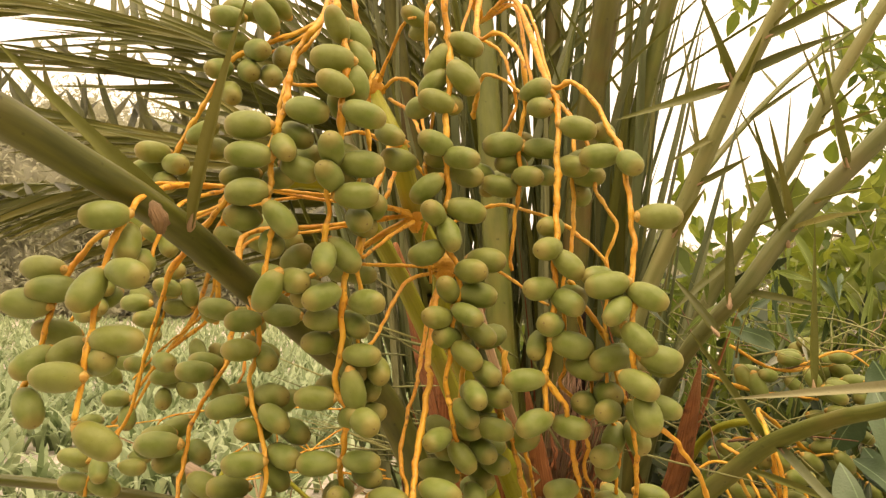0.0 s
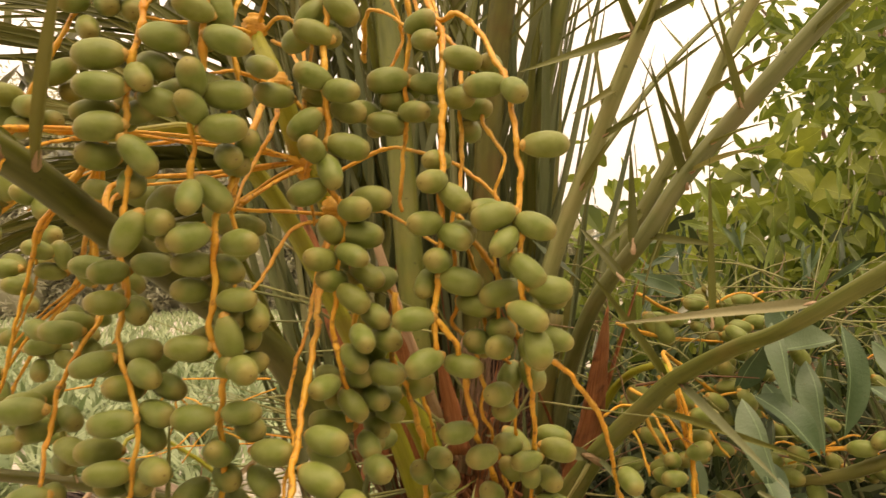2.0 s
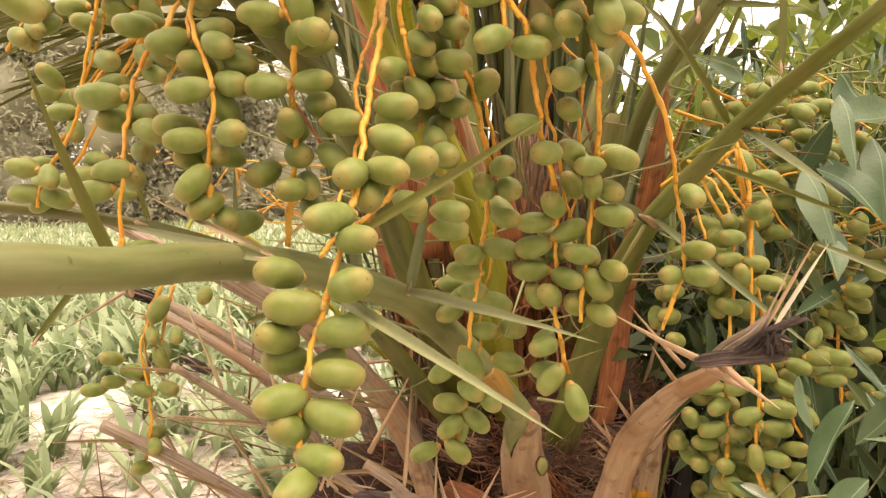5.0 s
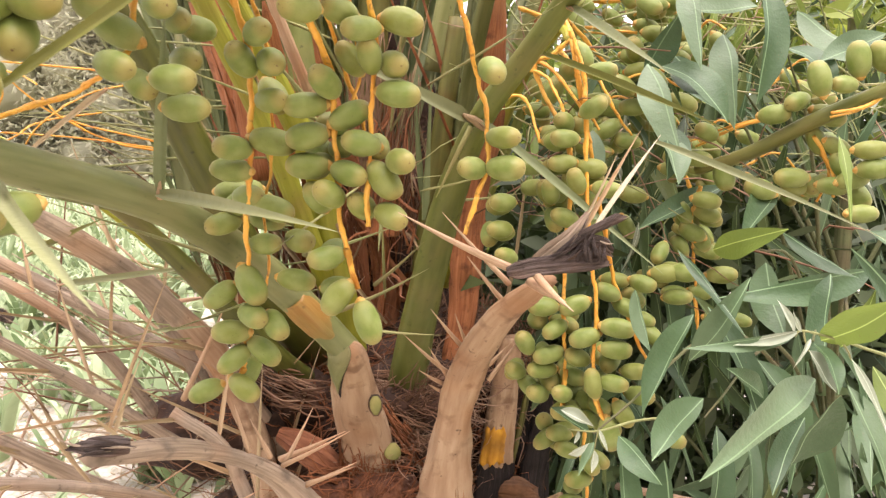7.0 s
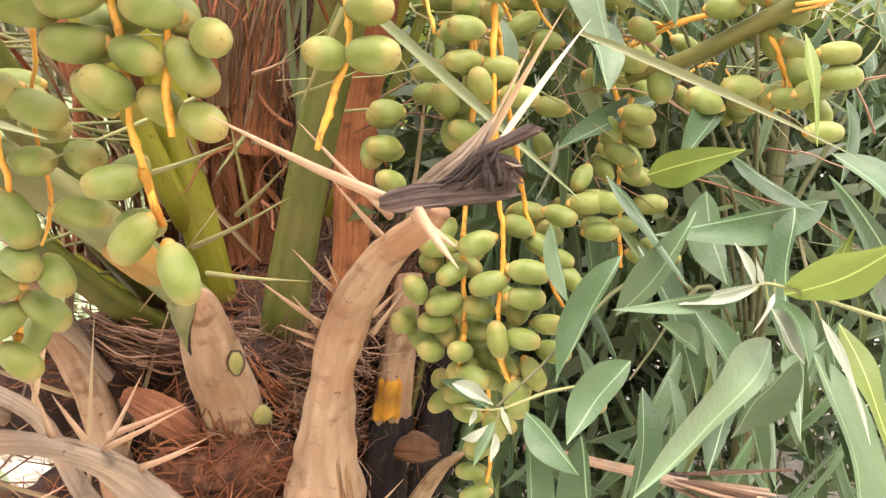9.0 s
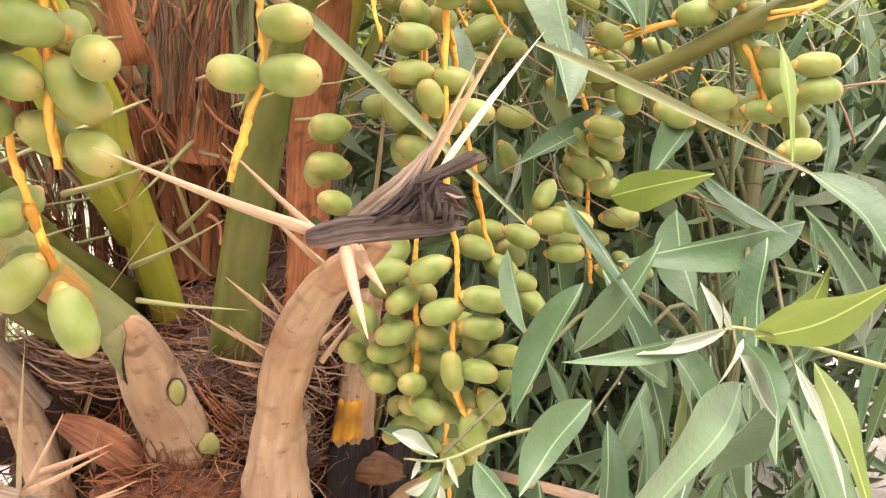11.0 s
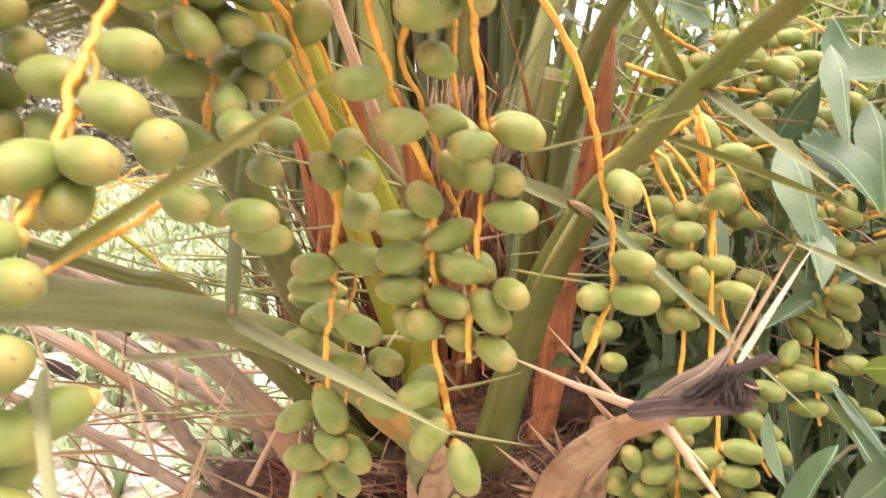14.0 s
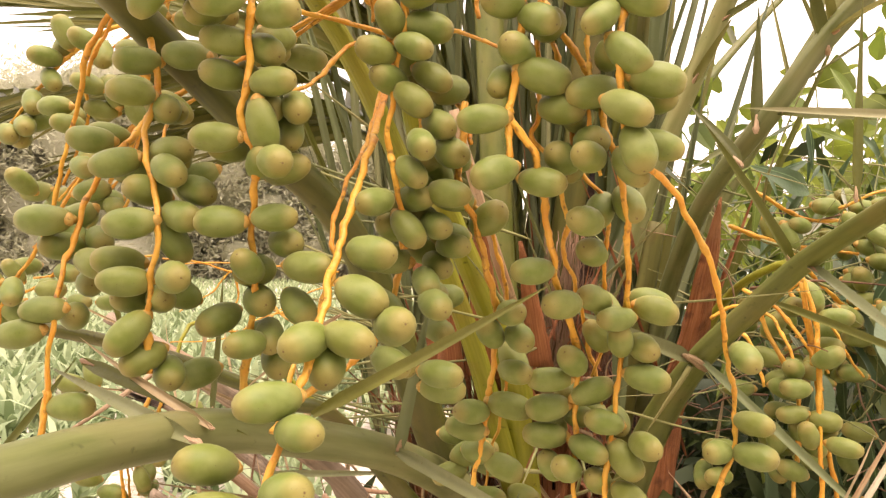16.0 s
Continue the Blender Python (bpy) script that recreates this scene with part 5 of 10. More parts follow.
# ---- fruit bunches ----
bunch = thing('fruit_bunch', (0.170, 1.080, 0.860), 'hanging bunch of green dates on orange strands', 'dates', 'date bunches on the palm')
tube_part('stalk', [(0.158, 1.090, 0.746, 0.0203), (0.142, 1.050, 0.854, 0.0223), (0.126, 1.010, 0.957, 0.0215), (0.119, 0.970, 1.028, 0.0182), (0.030, 0.840, 1.235, 0.0139), (0.018, 0.720, 1.305, 0.0097), (-0.006, 0.690, 1.355, 0.0110), (-0.022, 0.660, 1.411, 0.0100), (-0.049, 0.700, 1.474, 0.0060)], 'peduncle', bunch, sides=8, flat=0.55)
strand(bunch, [(-0.071, 0.800, 1.650), (-0.071, 0.657, 1.586), (-0.070, 0.540, 1.479), (-0.083, 0.532, 1.459), (-0.088, 0.523, 1.433), (-0.088, 0.515, 1.407), (-0.093, 0.514, 1.391), (-0.096, 0.512, 1.375), (-0.095, 0.511, 1.347), (-0.093, 0.510, 1.320), (-0.096, 0.510, 1.297), (-0.097, 0.510, 1.286)], [
    (-0.112, 0.512, 1.393, -177, -1, 33.2),
    (-0.110, 0.508, 1.372, -176, 2, 33.1),
    (-0.110, 0.508, 1.346, -173, -7, 30.8),
    (-0.120, 0.523, 1.360, -156, -12, 28.3),
    (-0.086, 0.507, 1.377, -58, -34, 29.1),
    (-0.072, 0.512, 1.404, -2, -9, 31.3),
    (-0.082, 0.526, 1.390, -30, -27, 29.6),
    (-0.077, 0.512, 1.364, -9, -19, 29.2),
    (-0.087, 0.507, 1.328, 6, -49, 30.7),
    (-0.116, 0.521, 1.331, -126, 2, 30.0),
    (-0.093, 0.521, 1.359, -36, -2, 28.5),
    (-0.094, 0.510, 1.280, 173, -61, 31.7),
    (-0.078, 0.515, 1.287, -43, -9, 29.9),
    (-0.096, 0.523, 1.313, -72, -29, 29.8),
    (-0.079, 0.553, 1.380, -33, 2, 29.8),
    (-0.085, 0.549, 1.381, -40, -26, 31.2),
])
strand(bunch, [(-0.096, 0.510, 1.297), (-0.097, 0.510, 1.286)], [
    (-0.085, 0.550, 1.305, -37, 25, 29.6),
    (-0.107, 0.546, 1.364, -79, 32, 30.1),
])
strand(bunch, [(-0.071, 0.800, 1.650), (-0.068, 0.665, 1.585), (-0.075, 0.557, 1.477), (-0.091, 0.557, 1.456), (-0.098, 0.548, 1.430), (-0.100, 0.540, 1.404), (-0.103, 0.539, 1.387), (-0.111, 0.537, 1.371)], [], 0.0014)
strand(bunch, [(-0.071, 0.800, 1.650), (-0.064, 0.657, 1.599), (-0.059, 0.540, 1.503), (-0.053, 0.532, 1.466), (-0.048, 0.523, 1.446), (-0.049, 0.515, 1.411), (-0.050, 0.516, 1.388), (-0.056, 0.517, 1.364), (-0.057, 0.518, 1.349), (-0.058, 0.519, 1.325), (-0.060, 0.520, 1.310)], [
    (-0.056, 0.528, 1.471, -114, 46, 28.8),
    (-0.057, 0.519, 1.443, -170, 3, 31.9),
    (-0.053, 0.508, 1.422, -139, 12, 28.3),
    (-0.044, 0.545, 1.467, 19, -57, 30.2),
    (-0.040, 0.541, 1.449, 8, -59, 31.9),
    (-0.042, 0.527, 1.427, 22, -78, 29.5),
    (-0.033, 0.512, 1.402, -8, -19, 32.5),
    (-0.019, 0.556, 1.398, -41, -21, 28.7),
    (-0.053, 0.505, 1.376, -90, 28, 30.3),
    (-0.035, 0.520, 1.369, 2, -2, 32.5),
    (-0.037, 0.515, 1.346, 1, 1, 31.2),
    (-0.055, 0.509, 1.358, -105, 21, 30.7),
    (-0.037, 0.531, 1.332, -57, -20, 28.4),
    (-0.053, 0.523, 1.414, -95, 25, 29.8),
    (-0.057, 0.510, 1.302, -88, -46, 29.0),
    (-0.047, 0.523, 1.306, 8, -44, 31.2),
])
strand(bunch, [(-0.058, 0.519, 1.325), (-0.060, 0.520, 1.310)], [
    (-0.058, 0.512, 1.277, -133, -18, 30.7),
    (-0.072, 0.534, 1.279, -129, -24, 28.8),
    (-0.058, 0.553, 1.442, -27, 10, 31.3),
    (-0.050, 0.529, 1.376, -21, -8, 31.2),
    (-0.027, 0.534, 1.342, -76, 12, 30.1),
    (-0.037, 0.553, 1.330, -55, -14, 32.0),
    (-0.013, 0.572, 1.383, -150, 5, 30.2),
])
strand(bunch, [(-0.071, 0.800, 1.650), (-0.056, 0.663, 1.600), (-0.048, 0.553, 1.504), (-0.040, 0.551, 1.468), (-0.031, 0.542, 1.449), (-0.037, 0.534, 1.414), (-0.032, 0.535, 1.390), (-0.036, 0.536, 1.367), (-0.043, 0.537, 1.351)], [], 0.0014)
strand(bunch, [(0.055, 0.800, 1.581), (0.036, 0.690, 1.583), (0.020, 0.600, 1.530), (0.022, 0.593, 1.490), (0.025, 0.585, 1.464), (0.023, 0.577, 1.426), (0.022, 0.570, 1.393), (0.025, 0.568, 1.362), (0.022, 0.567, 1.336), (0.025, 0.565, 1.315), (0.034, 0.565, 1.298), (0.033, 0.565, 1.273), (0.030, 0.565, 1.252), (0.028, 0.565, 1.231), (0.027, 0.565, 1.206), (0.031, 0.565, 1.196), (0.035, 0.570, 1.169), (0.037, 0.570, 1.149)], [
    (0.037, 0.592, 1.481, 3, -24, 29.9),
    (0.035, 0.580, 1.450, -6, -49, 33.2),
    (0.015, 0.575, 1.429, -178, 19, 30.5),
    (0.015, 0.566, 1.395, -152, 15, 29.5),
    (0.017, 0.581, 1.387, -132, -4, 28.9),
    (0.035, 0.563, 1.383, -29, -10, 30.3),
    (0.009, 0.566, 1.360, 177, -41, 29.7),
    (0.039, 0.568, 1.344, 9, -13, 31.9),
    (0.015, 0.557, 1.340, -112, 21, 28.2),
    (0.026, 0.561, 1.325, -56, -56, 30.2),
    (0.010, 0.565, 1.312, 179, -21, 29.4),
    (0.015, 0.595, 1.467, -177, -61, 33.4),
    (0.011, 0.592, 1.448, -176, -51, 30.8),
    (0.039, 0.583, 1.374, -32, -18, 30.6),
    (0.043, 0.559, 1.298, -49, -3, 30.4),
    (0.048, 0.569, 1.281, 1, -9, 31.5),
])
strand(bunch, [(0.035, 0.570, 1.169), (0.037, 0.570, 1.149)], [
    (0.041, 0.557, 1.266, -35, -22, 27.9),
    (0.019, 0.559, 1.264, -134, 3, 27.7),
    (0.027, 0.563, 1.284, -111, 29, 29.2),
    (0.026, 0.554, 1.249, -123, 7, 30.4),
    (0.051, 0.572, 1.252, -16, -29, 27.7),
    (0.041, 0.561, 1.236, -21, -38, 28.0),
    (0.056, 0.568, 1.223, -50, -22, 28.3),
    (0.047, 0.552, 1.209, -70, -27, 29.3),
    (0.064, 0.573, 1.207, -60, -15, 30.5),
    (0.041, 0.562, 1.194, -51, -34, 28.0),
    (0.063, 0.567, 1.182, -26, -8, 29.3),
    (0.021, 0.557, 1.176, -126, -11, 27.8),
    (0.039, 0.570, 1.161, -24, -46, 28.0),
    (0.055, 0.579, 1.164, -60, -15, 27.9),
    (0.065, 0.586, 1.152, -49, -3, 28.4),
    (0.055, 0.585, 1.140, -59, -16, 28.0),
])
strand(bunch, [(0.035, 0.570, 1.169), (0.037, 0.570, 1.149)], [
    (0.042, 0.576, 1.180, -44, -0, 29.1),
    (0.027, 0.577, 1.163, -113, 13, 28.8),
    (0.049, 0.582, 1.129, -70, -27, 28.4),
    (0.056, 0.568, 1.117, -60, -15, 29.2),
    (0.060, 0.571, 1.076, -22, -4, 28.6),
    (0.031, 0.565, 1.083, -41, -15, 30.3),
    (0.025, 0.589, 1.433, -58, -33, 29.6),
    (0.016, 0.600, 1.381, -125, 4, 32.7),
    (0.022, 0.581, 1.177, -46, -14, 30.7),
    (0.048, 0.605, 1.149, -157, 4, 31.4),
    (0.060, 0.586, 1.249, -132, -12, 32.0),
    (0.055, 0.574, 1.307, -20, -5, 31.1),
    (0.037, 0.582, 1.267, -66, 22, 31.5),
    (0.041, 0.594, 1.258, -94, -40, 29.9),
    (0.052, 0.596, 1.205, -109, 0, 32.2),
    (0.028, 0.603, 1.463, -78, -55, 32.0),
])
strand(bunch, [(0.035, 0.570, 1.169), (0.037, 0.570, 1.149)], [
    (0.001, 0.590, 1.428, -53, -1, 30.2),
])
strand(bunch, [(0.055, 0.800, 1.581), (0.031, 0.696, 1.580), (0.007, 0.613, 1.525), (0.005, 0.612, 1.481), (0.008, 0.604, 1.455), (0.011, 0.597, 1.417), (0.006, 0.589, 1.384), (0.012, 0.588, 1.354), (0.007, 0.586, 1.327), (0.011, 0.584, 1.306), (0.012, 0.584, 1.289)], [], 0.0014)
strand(bunch, [(0.055, 0.800, 1.581), (0.051, 0.723, 1.584), (0.048, 0.660, 1.513), (0.065, 0.643, 1.510), (0.078, 0.627, 1.494), (0.084, 0.610, 1.473), (0.087, 0.610, 1.440), (0.082, 0.610, 1.412), (0.083, 0.610, 1.384), (0.081, 0.610, 1.358), (0.077, 0.610, 1.324), (0.077, 0.610, 1.301)], [
    (0.094, 0.605, 1.448, -40, 14, 28.9),
    (0.069, 0.611, 1.404, -175, -6, 34.6),
    (0.100, 0.610, 1.401, 1, -4, 30.6),
    (0.076, 0.606, 1.390, -153, -3, 29.1),
    (0.088, 0.598, 1.376, -49, -9, 30.4),
    (0.067, 0.612, 1.370, -173, 13, 32.0),
    (0.103, 0.622, 1.381, -40, -17, 29.2),
    (0.051, 0.619, 1.381, -135, 4, 29.9),
    (0.097, 0.598, 1.432, -62, -18, 28.4),
    (-0.008, 0.649, 1.526, -134, 11, 29.4),
    (0.087, 0.629, 1.406, -103, 25, 32.2),
    (-0.002, 0.667, 1.520, -44, 1, 29.9),
    (0.062, 0.638, 1.376, -134, -40, 31.2),
])
strand(bunch, [(0.055, 0.800, 1.581), (0.047, 0.732, 1.585), (0.033, 0.677, 1.515), (0.052, 0.669, 1.513), (0.068, 0.653, 1.497), (0.074, 0.636, 1.477), (0.081, 0.636, 1.444), (0.068, 0.636, 1.415)], [], 0.0014)
strand(bunch, [(0.055, 0.800, 1.581), (0.083, 0.701, 1.565), (0.106, 0.620, 1.460), (0.111, 0.600, 1.438), (0.108, 0.570, 1.403), (0.106, 0.562, 1.363), (0.105, 0.553, 1.332), (0.103, 0.545, 1.303), (0.101, 0.544, 1.266), (0.098, 0.543, 1.234), (0.097, 0.542, 1.223), (0.106, 0.545, 1.210), (0.113, 0.548, 1.198), (0.118, 0.556, 1.176), (0.123, 0.565, 1.154), (0.130, 0.590, 1.128), (0.147, 0.630, 1.089), (0.148, 0.635, 1.074), (0.148, 0.640, 1.049), (0.149, 0.645, 1.022), (0.150, 0.650, 0.994), (0.153, 0.650, 0.966), (0.160, 0.650, 0.937)], [
    (0.123, 0.572, 1.409, -3, -14, 30.3),
    (0.097, 0.538, 1.314, -129, -10, 28.2),
    (0.112, 0.542, 1.303, -32, -40, 28.2),
    (0.092, 0.540, 1.286, -141, -4, 30.3),
    (0.111, 0.540, 1.276, -43, -24, 28.4),
    (0.102, 0.563, 1.332, -129, -4, 28.6),
    (0.120, 0.573, 1.380, -52, -15, 29.9),
    (0.134, 0.579, 1.374, -44, -2, 27.9),
    (0.115, 0.545, 1.246, 4, -14, 32.2),
    (0.126, 0.553, 1.230, -36, -10, 29.7),
    (0.082, 0.541, 1.221, -180, -6, 29.8),
    (0.089, 0.541, 1.191, -159, -21, 29.1),
    (0.116, 0.550, 1.188, -29, -10, 29.4),
    (0.092, 0.554, 1.245, -110, -35, 28.8),
    (0.113, 0.575, 1.138, -163, -4, 27.9),
    (0.132, 0.584, 1.118, -140, -1, 29.7),
])
strand(bunch, [(0.153, 0.650, 0.966), (0.160, 0.650, 0.937)], [
    (0.144, 0.626, 1.079, -120, 28, 30.4),
    (0.130, 0.636, 1.065, -178, -2, 30.4),
    (0.130, 0.645, 1.045, 174, -9, 30.8),
    (0.159, 0.637, 1.058, -9, 24, 30.6),
    (0.157, 0.637, 1.019, -42, -14, 30.1),
    (0.129, 0.650, 1.025, 173, 1, 31.2),
    (0.143, 0.639, 1.005, -126, 22, 29.7),
    (0.134, 0.653, 1.002, -128, 47, 27.9),
    (0.139, 0.647, 0.961, -153, -7, 28.7),
    (0.146, 0.651, 0.931, -179, -48, 30.2),
    (0.166, 0.646, 0.913, -37, -69, 33.6),
    (0.153, 0.656, 1.037, -62, 5, 28.1),
    (0.136, 0.653, 1.024, -115, -13, 31.7),
    (0.147, 0.658, 1.053, -118, -4, 31.7),
    (0.142, 0.669, 0.960, -125, -29, 30.5),
    (0.163, 0.673, 1.040, -50, -20, 30.5),
])
strand(bunch, [(0.153, 0.650, 0.966), (0.160, 0.650, 0.937)], [
    (0.118, 0.561, 1.281, -76, -8, 31.6),
    (0.131, 0.602, 1.362, -106, 3, 31.3),
    (0.146, 0.673, 0.934, -35, 4, 30.4),
    (0.136, 0.664, 1.036, -43, -27, 30.2),
])
strand(bunch, [(0.055, 0.800, 1.581), (0.094, 0.710, 1.562), (0.113, 0.637, 1.456), (0.127, 0.626, 1.431), (0.124, 0.596, 1.396), (0.122, 0.587, 1.356), (0.121, 0.579, 1.325), (0.114, 0.571, 1.296), (0.113, 0.570, 1.260), (0.114, 0.569, 1.228), (0.111, 0.568, 1.217), (0.122, 0.571, 1.204), (0.128, 0.574, 1.191), (0.134, 0.582, 1.170), (0.134, 0.591, 1.148), (0.146, 0.616, 1.122), (0.159, 0.656, 1.082), (0.165, 0.661, 1.068), (0.170, 0.666, 1.042)], [], 0.0014)
strand(bunch, [(0.097, 0.542, 1.228), (0.096, 0.542, 1.215), (0.097, 0.542, 1.199)], [
])
strand(bunch, [(0.055, 0.800, 1.581), (0.083, 0.701, 1.565), (0.106, 0.620, 1.460), (0.123, 0.603, 1.455), (0.136, 0.587, 1.437), (0.145, 0.570, 1.412), (0.151, 0.558, 1.392), (0.154, 0.547, 1.369), (0.154, 0.535, 1.343), (0.156, 0.531, 1.319), (0.153, 0.528, 1.295), (0.153, 0.524, 1.268), (0.152, 0.520, 1.249), (0.155, 0.522, 1.222), (0.163, 0.525, 1.199), (0.181, 0.535, 1.187), (0.201, 0.560, 1.167), (0.223, 0.590, 1.140), (0.236, 0.613, 1.112), (0.247, 0.635, 1.078), (0.254, 0.640, 1.058), (0.254, 0.640, 1.027), (0.246, 0.640, 1.000), (0.236, 0.640, 0.974)], [
    (0.137, 0.556, 1.385, -173, -7, 31.3),
    (0.155, 0.540, 1.377, -70, -32, 27.7),
    (0.175, 0.536, 1.338, 7, 2, 34.1),
    (0.136, 0.525, 1.289, -180, -11, 31.3),
    (0.163, 0.522, 1.281, -26, -23, 30.3),
    (0.142, 0.521, 1.271, -140, -36, 28.0),
    (0.157, 0.521, 1.252, -17, -43, 29.5),
    (0.172, 0.523, 1.239, 1, -9, 30.7),
    (0.142, 0.543, 1.237, -173, -11, 30.7),
    (0.155, 0.515, 1.222, -37, -26, 30.3),
    (0.161, 0.518, 1.202, -71, -59, 30.0),
    (0.175, 0.521, 1.206, -18, -19, 27.9),
    (0.133, 0.539, 1.295, -148, -3, 27.8),
    (0.146, 0.587, 1.409, -119, -4, 28.1),
    (0.100, 0.543, 1.260, -117, 6, 29.8),
    (0.254, 0.622, 1.085, -80, -24, 28.9),
])
strand(bunch, [(0.246, 0.640, 1.000), (0.236, 0.640, 0.974)], [
    (0.263, 0.631, 1.041, -53, -3, 28.5),
    (0.264, 0.630, 1.020, -43, -1, 30.0),
    (0.242, 0.636, 1.020, -135, 6, 28.1),
    (0.137, 0.569, 1.228, -105, -1, 32.6),
    (0.151, 0.552, 1.239, -136, -5, 30.5),
    (0.152, 0.551, 1.260, -91, 1, 29.2),
    (0.128, 0.580, 1.388, -157, -26, 29.1),
    (0.177, 0.538, 1.233, -72, -6, 30.3),
])
strand(bunch, [(0.055, 0.800, 1.581), (0.084, 0.710, 1.562), (0.097, 0.638, 1.456), (0.114, 0.631, 1.448), (0.123, 0.614, 1.430), (0.133, 0.597, 1.406), (0.139, 0.586, 1.386), (0.137, 0.574, 1.362), (0.150, 0.562, 1.336), (0.144, 0.559, 1.312), (0.142, 0.555, 1.288), (0.139, 0.551, 1.261), (0.141, 0.547, 1.242), (0.142, 0.550, 1.215), (0.150, 0.552, 1.192)], [], 0.0014)
strand(bunch, [(0.115, 0.560, 1.293), (0.131, 0.560, 1.267), (0.146, 0.560, 1.245), (0.151, 0.550, 1.213), (0.159, 0.555, 1.194), (0.165, 0.560, 1.170), (0.169, 0.575, 1.149), (0.178, 0.622, 1.102), (0.175, 0.625, 1.077), (0.172, 0.630, 1.044), (0.171, 0.635, 1.021), (0.168, 0.640, 0.982)], [
    (0.141, 0.557, 1.167, -130, 2, 28.6),
    (0.140, 0.540, 1.201, -121, 2, 30.0),
    (0.163, 0.537, 1.196, -56, -45, 29.1),
    (0.167, 0.569, 1.178, -74, -39, 29.7),
    (0.128, 0.562, 1.203, -121, 12, 30.0),
    (0.150, 0.589, 1.150, -119, 11, 28.8),
    (0.168, 0.603, 1.109, -152, -3, 28.2),
    (0.194, 0.611, 1.114, -18, -15, 29.2),
    (0.173, 0.615, 1.094, -103, 37, 29.3),
    (0.161, 0.636, 1.095, -134, 40, 28.9),
    (0.189, 0.609, 1.090, -75, -13, 30.3),
    (0.191, 0.619, 1.070, -23, -9, 30.6),
    (0.166, 0.630, 1.039, -164, 13, 28.2),
    (0.178, 0.620, 1.037, -87, -22, 29.0),
    (0.181, 0.633, 1.014, -16, -51, 31.0),
    (0.191, 0.621, 1.026, -70, -4, 30.2),
])
strand(bunch, [(0.171, 0.635, 1.021), (0.168, 0.640, 0.982)], [
    (0.165, 0.647, 0.996, -122, 26, 30.0),
    (0.184, 0.633, 0.989, -54, -18, 29.8),
    (0.155, 0.609, 1.121, -143, 13, 27.7),
    (0.153, 0.580, 1.175, -117, -40, 29.2),
    (0.137, 0.581, 1.201, -115, -30, 30.4),
    (0.144, 0.552, 1.211, -80, -1, 31.4),
    (0.197, 0.639, 1.119, -17, -13, 29.4),
    (0.167, 0.639, 1.115, -48, -39, 31.0),
])
strand(bunch, [(0.115, 0.560, 1.293), (0.124, 0.568, 1.263), (0.134, 0.576, 1.238), (0.137, 0.575, 1.201), (0.154, 0.580, 1.183), (0.159, 0.585, 1.159), (0.159, 0.600, 1.138), (0.168, 0.647, 1.091), (0.160, 0.650, 1.066)], [], 0.0014)
strand(bunch, [(0.071, 0.580, 1.239), (0.069, 0.580, 1.189), (0.078, 0.595, 1.168), (0.086, 0.610, 1.141), (0.094, 0.640, 1.105), (0.093, 0.650, 1.084), (0.091, 0.660, 1.051), (0.085, 0.673, 1.011), (0.080, 0.687, 0.973), (0.078, 0.700, 0.937), (0.072, 0.708, 0.909), (0.068, 0.715, 0.866), (0.060, 0.715, 0.853)], [
    (0.054, 0.569, 1.200, -120, 41, 29.7),
    (0.064, 0.579, 1.182, -154, 10, 29.1),
    (0.045, 0.570, 1.190, -125, 19, 29.8),
    (0.047, 0.581, 1.168, -126, 20, 29.7),
    (0.062, 0.615, 1.160, -149, 1, 28.5),
    (0.022, 0.598, 1.144, 178, 9, 34.9),
    (0.016, 0.628, 1.113, 175, 31, 35.6),
    (0.103, 0.621, 1.110, -65, 5, 28.7),
    (0.090, 0.637, 1.095, -114, 33, 30.0),
    (0.109, 0.632, 1.093, -69, -17, 29.8),
    (0.107, 0.640, 1.069, -51, -3, 30.1),
    (0.078, 0.655, 1.038, -141, 6, 29.2),
    (0.105, 0.660, 1.042, -2, -12, 33.8),
    (0.074, 0.671, 1.023, 168, 6, 31.1),
    (0.083, 0.686, 1.003, -43, 3, 30.0),
    (0.076, 0.679, 0.998, -175, -27, 30.8),
])
strand(bunch, [(0.068, 0.715, 0.866), (0.060, 0.715, 0.853)], [
    (0.102, 0.678, 0.994, -15, -21, 30.9),
    (0.092, 0.695, 0.967, -31, 2, 28.7),
    (0.118, 0.694, 0.969, -50, -4, 29.6),
    (0.062, 0.696, 0.983, -139, -8, 30.4),
    (0.055, 0.707, 0.927, 177, -33, 30.4),
    (0.080, 0.694, 0.936, -37, -57, 34.8),
    (0.080, 0.694, 0.912, -50, -12, 30.4),
    (0.061, 0.708, 0.897, 174, 2, 30.9),
    (0.085, 0.709, 0.880, -8, -42, 31.1),
    (0.097, 0.695, 0.904, -57, -36, 29.1),
    (0.114, 0.693, 0.938, -9, -11, 30.1),
    (0.062, 0.708, 0.875, -158, -33, 30.1),
    (0.037, 0.720, 0.847, 176, -23, 29.9),
    (0.068, 0.710, 0.851, -18, -40, 29.0),
    (0.086, 0.704, 0.996, -44, 13, 31.4),
    (0.066, 0.725, 1.006, -15, 1, 30.1),
])
strand(bunch, [(0.068, 0.715, 0.866), (0.060, 0.715, 0.853)], [
    (0.086, 0.598, 1.170, -53, 24, 32.5),
    (0.061, 0.591, 1.209, -140, 6, 31.9),
    (0.070, 0.738, 0.858, -160, -68, 29.7),
    (0.046, 0.584, 1.204, -83, 8, 29.9),
    (0.071, 0.749, 1.005, -159, -3, 32.7),
    (0.107, 0.665, 1.074, -47, -49, 31.1),
    (0.091, 0.712, 0.982, -30, -5, 32.4),
])
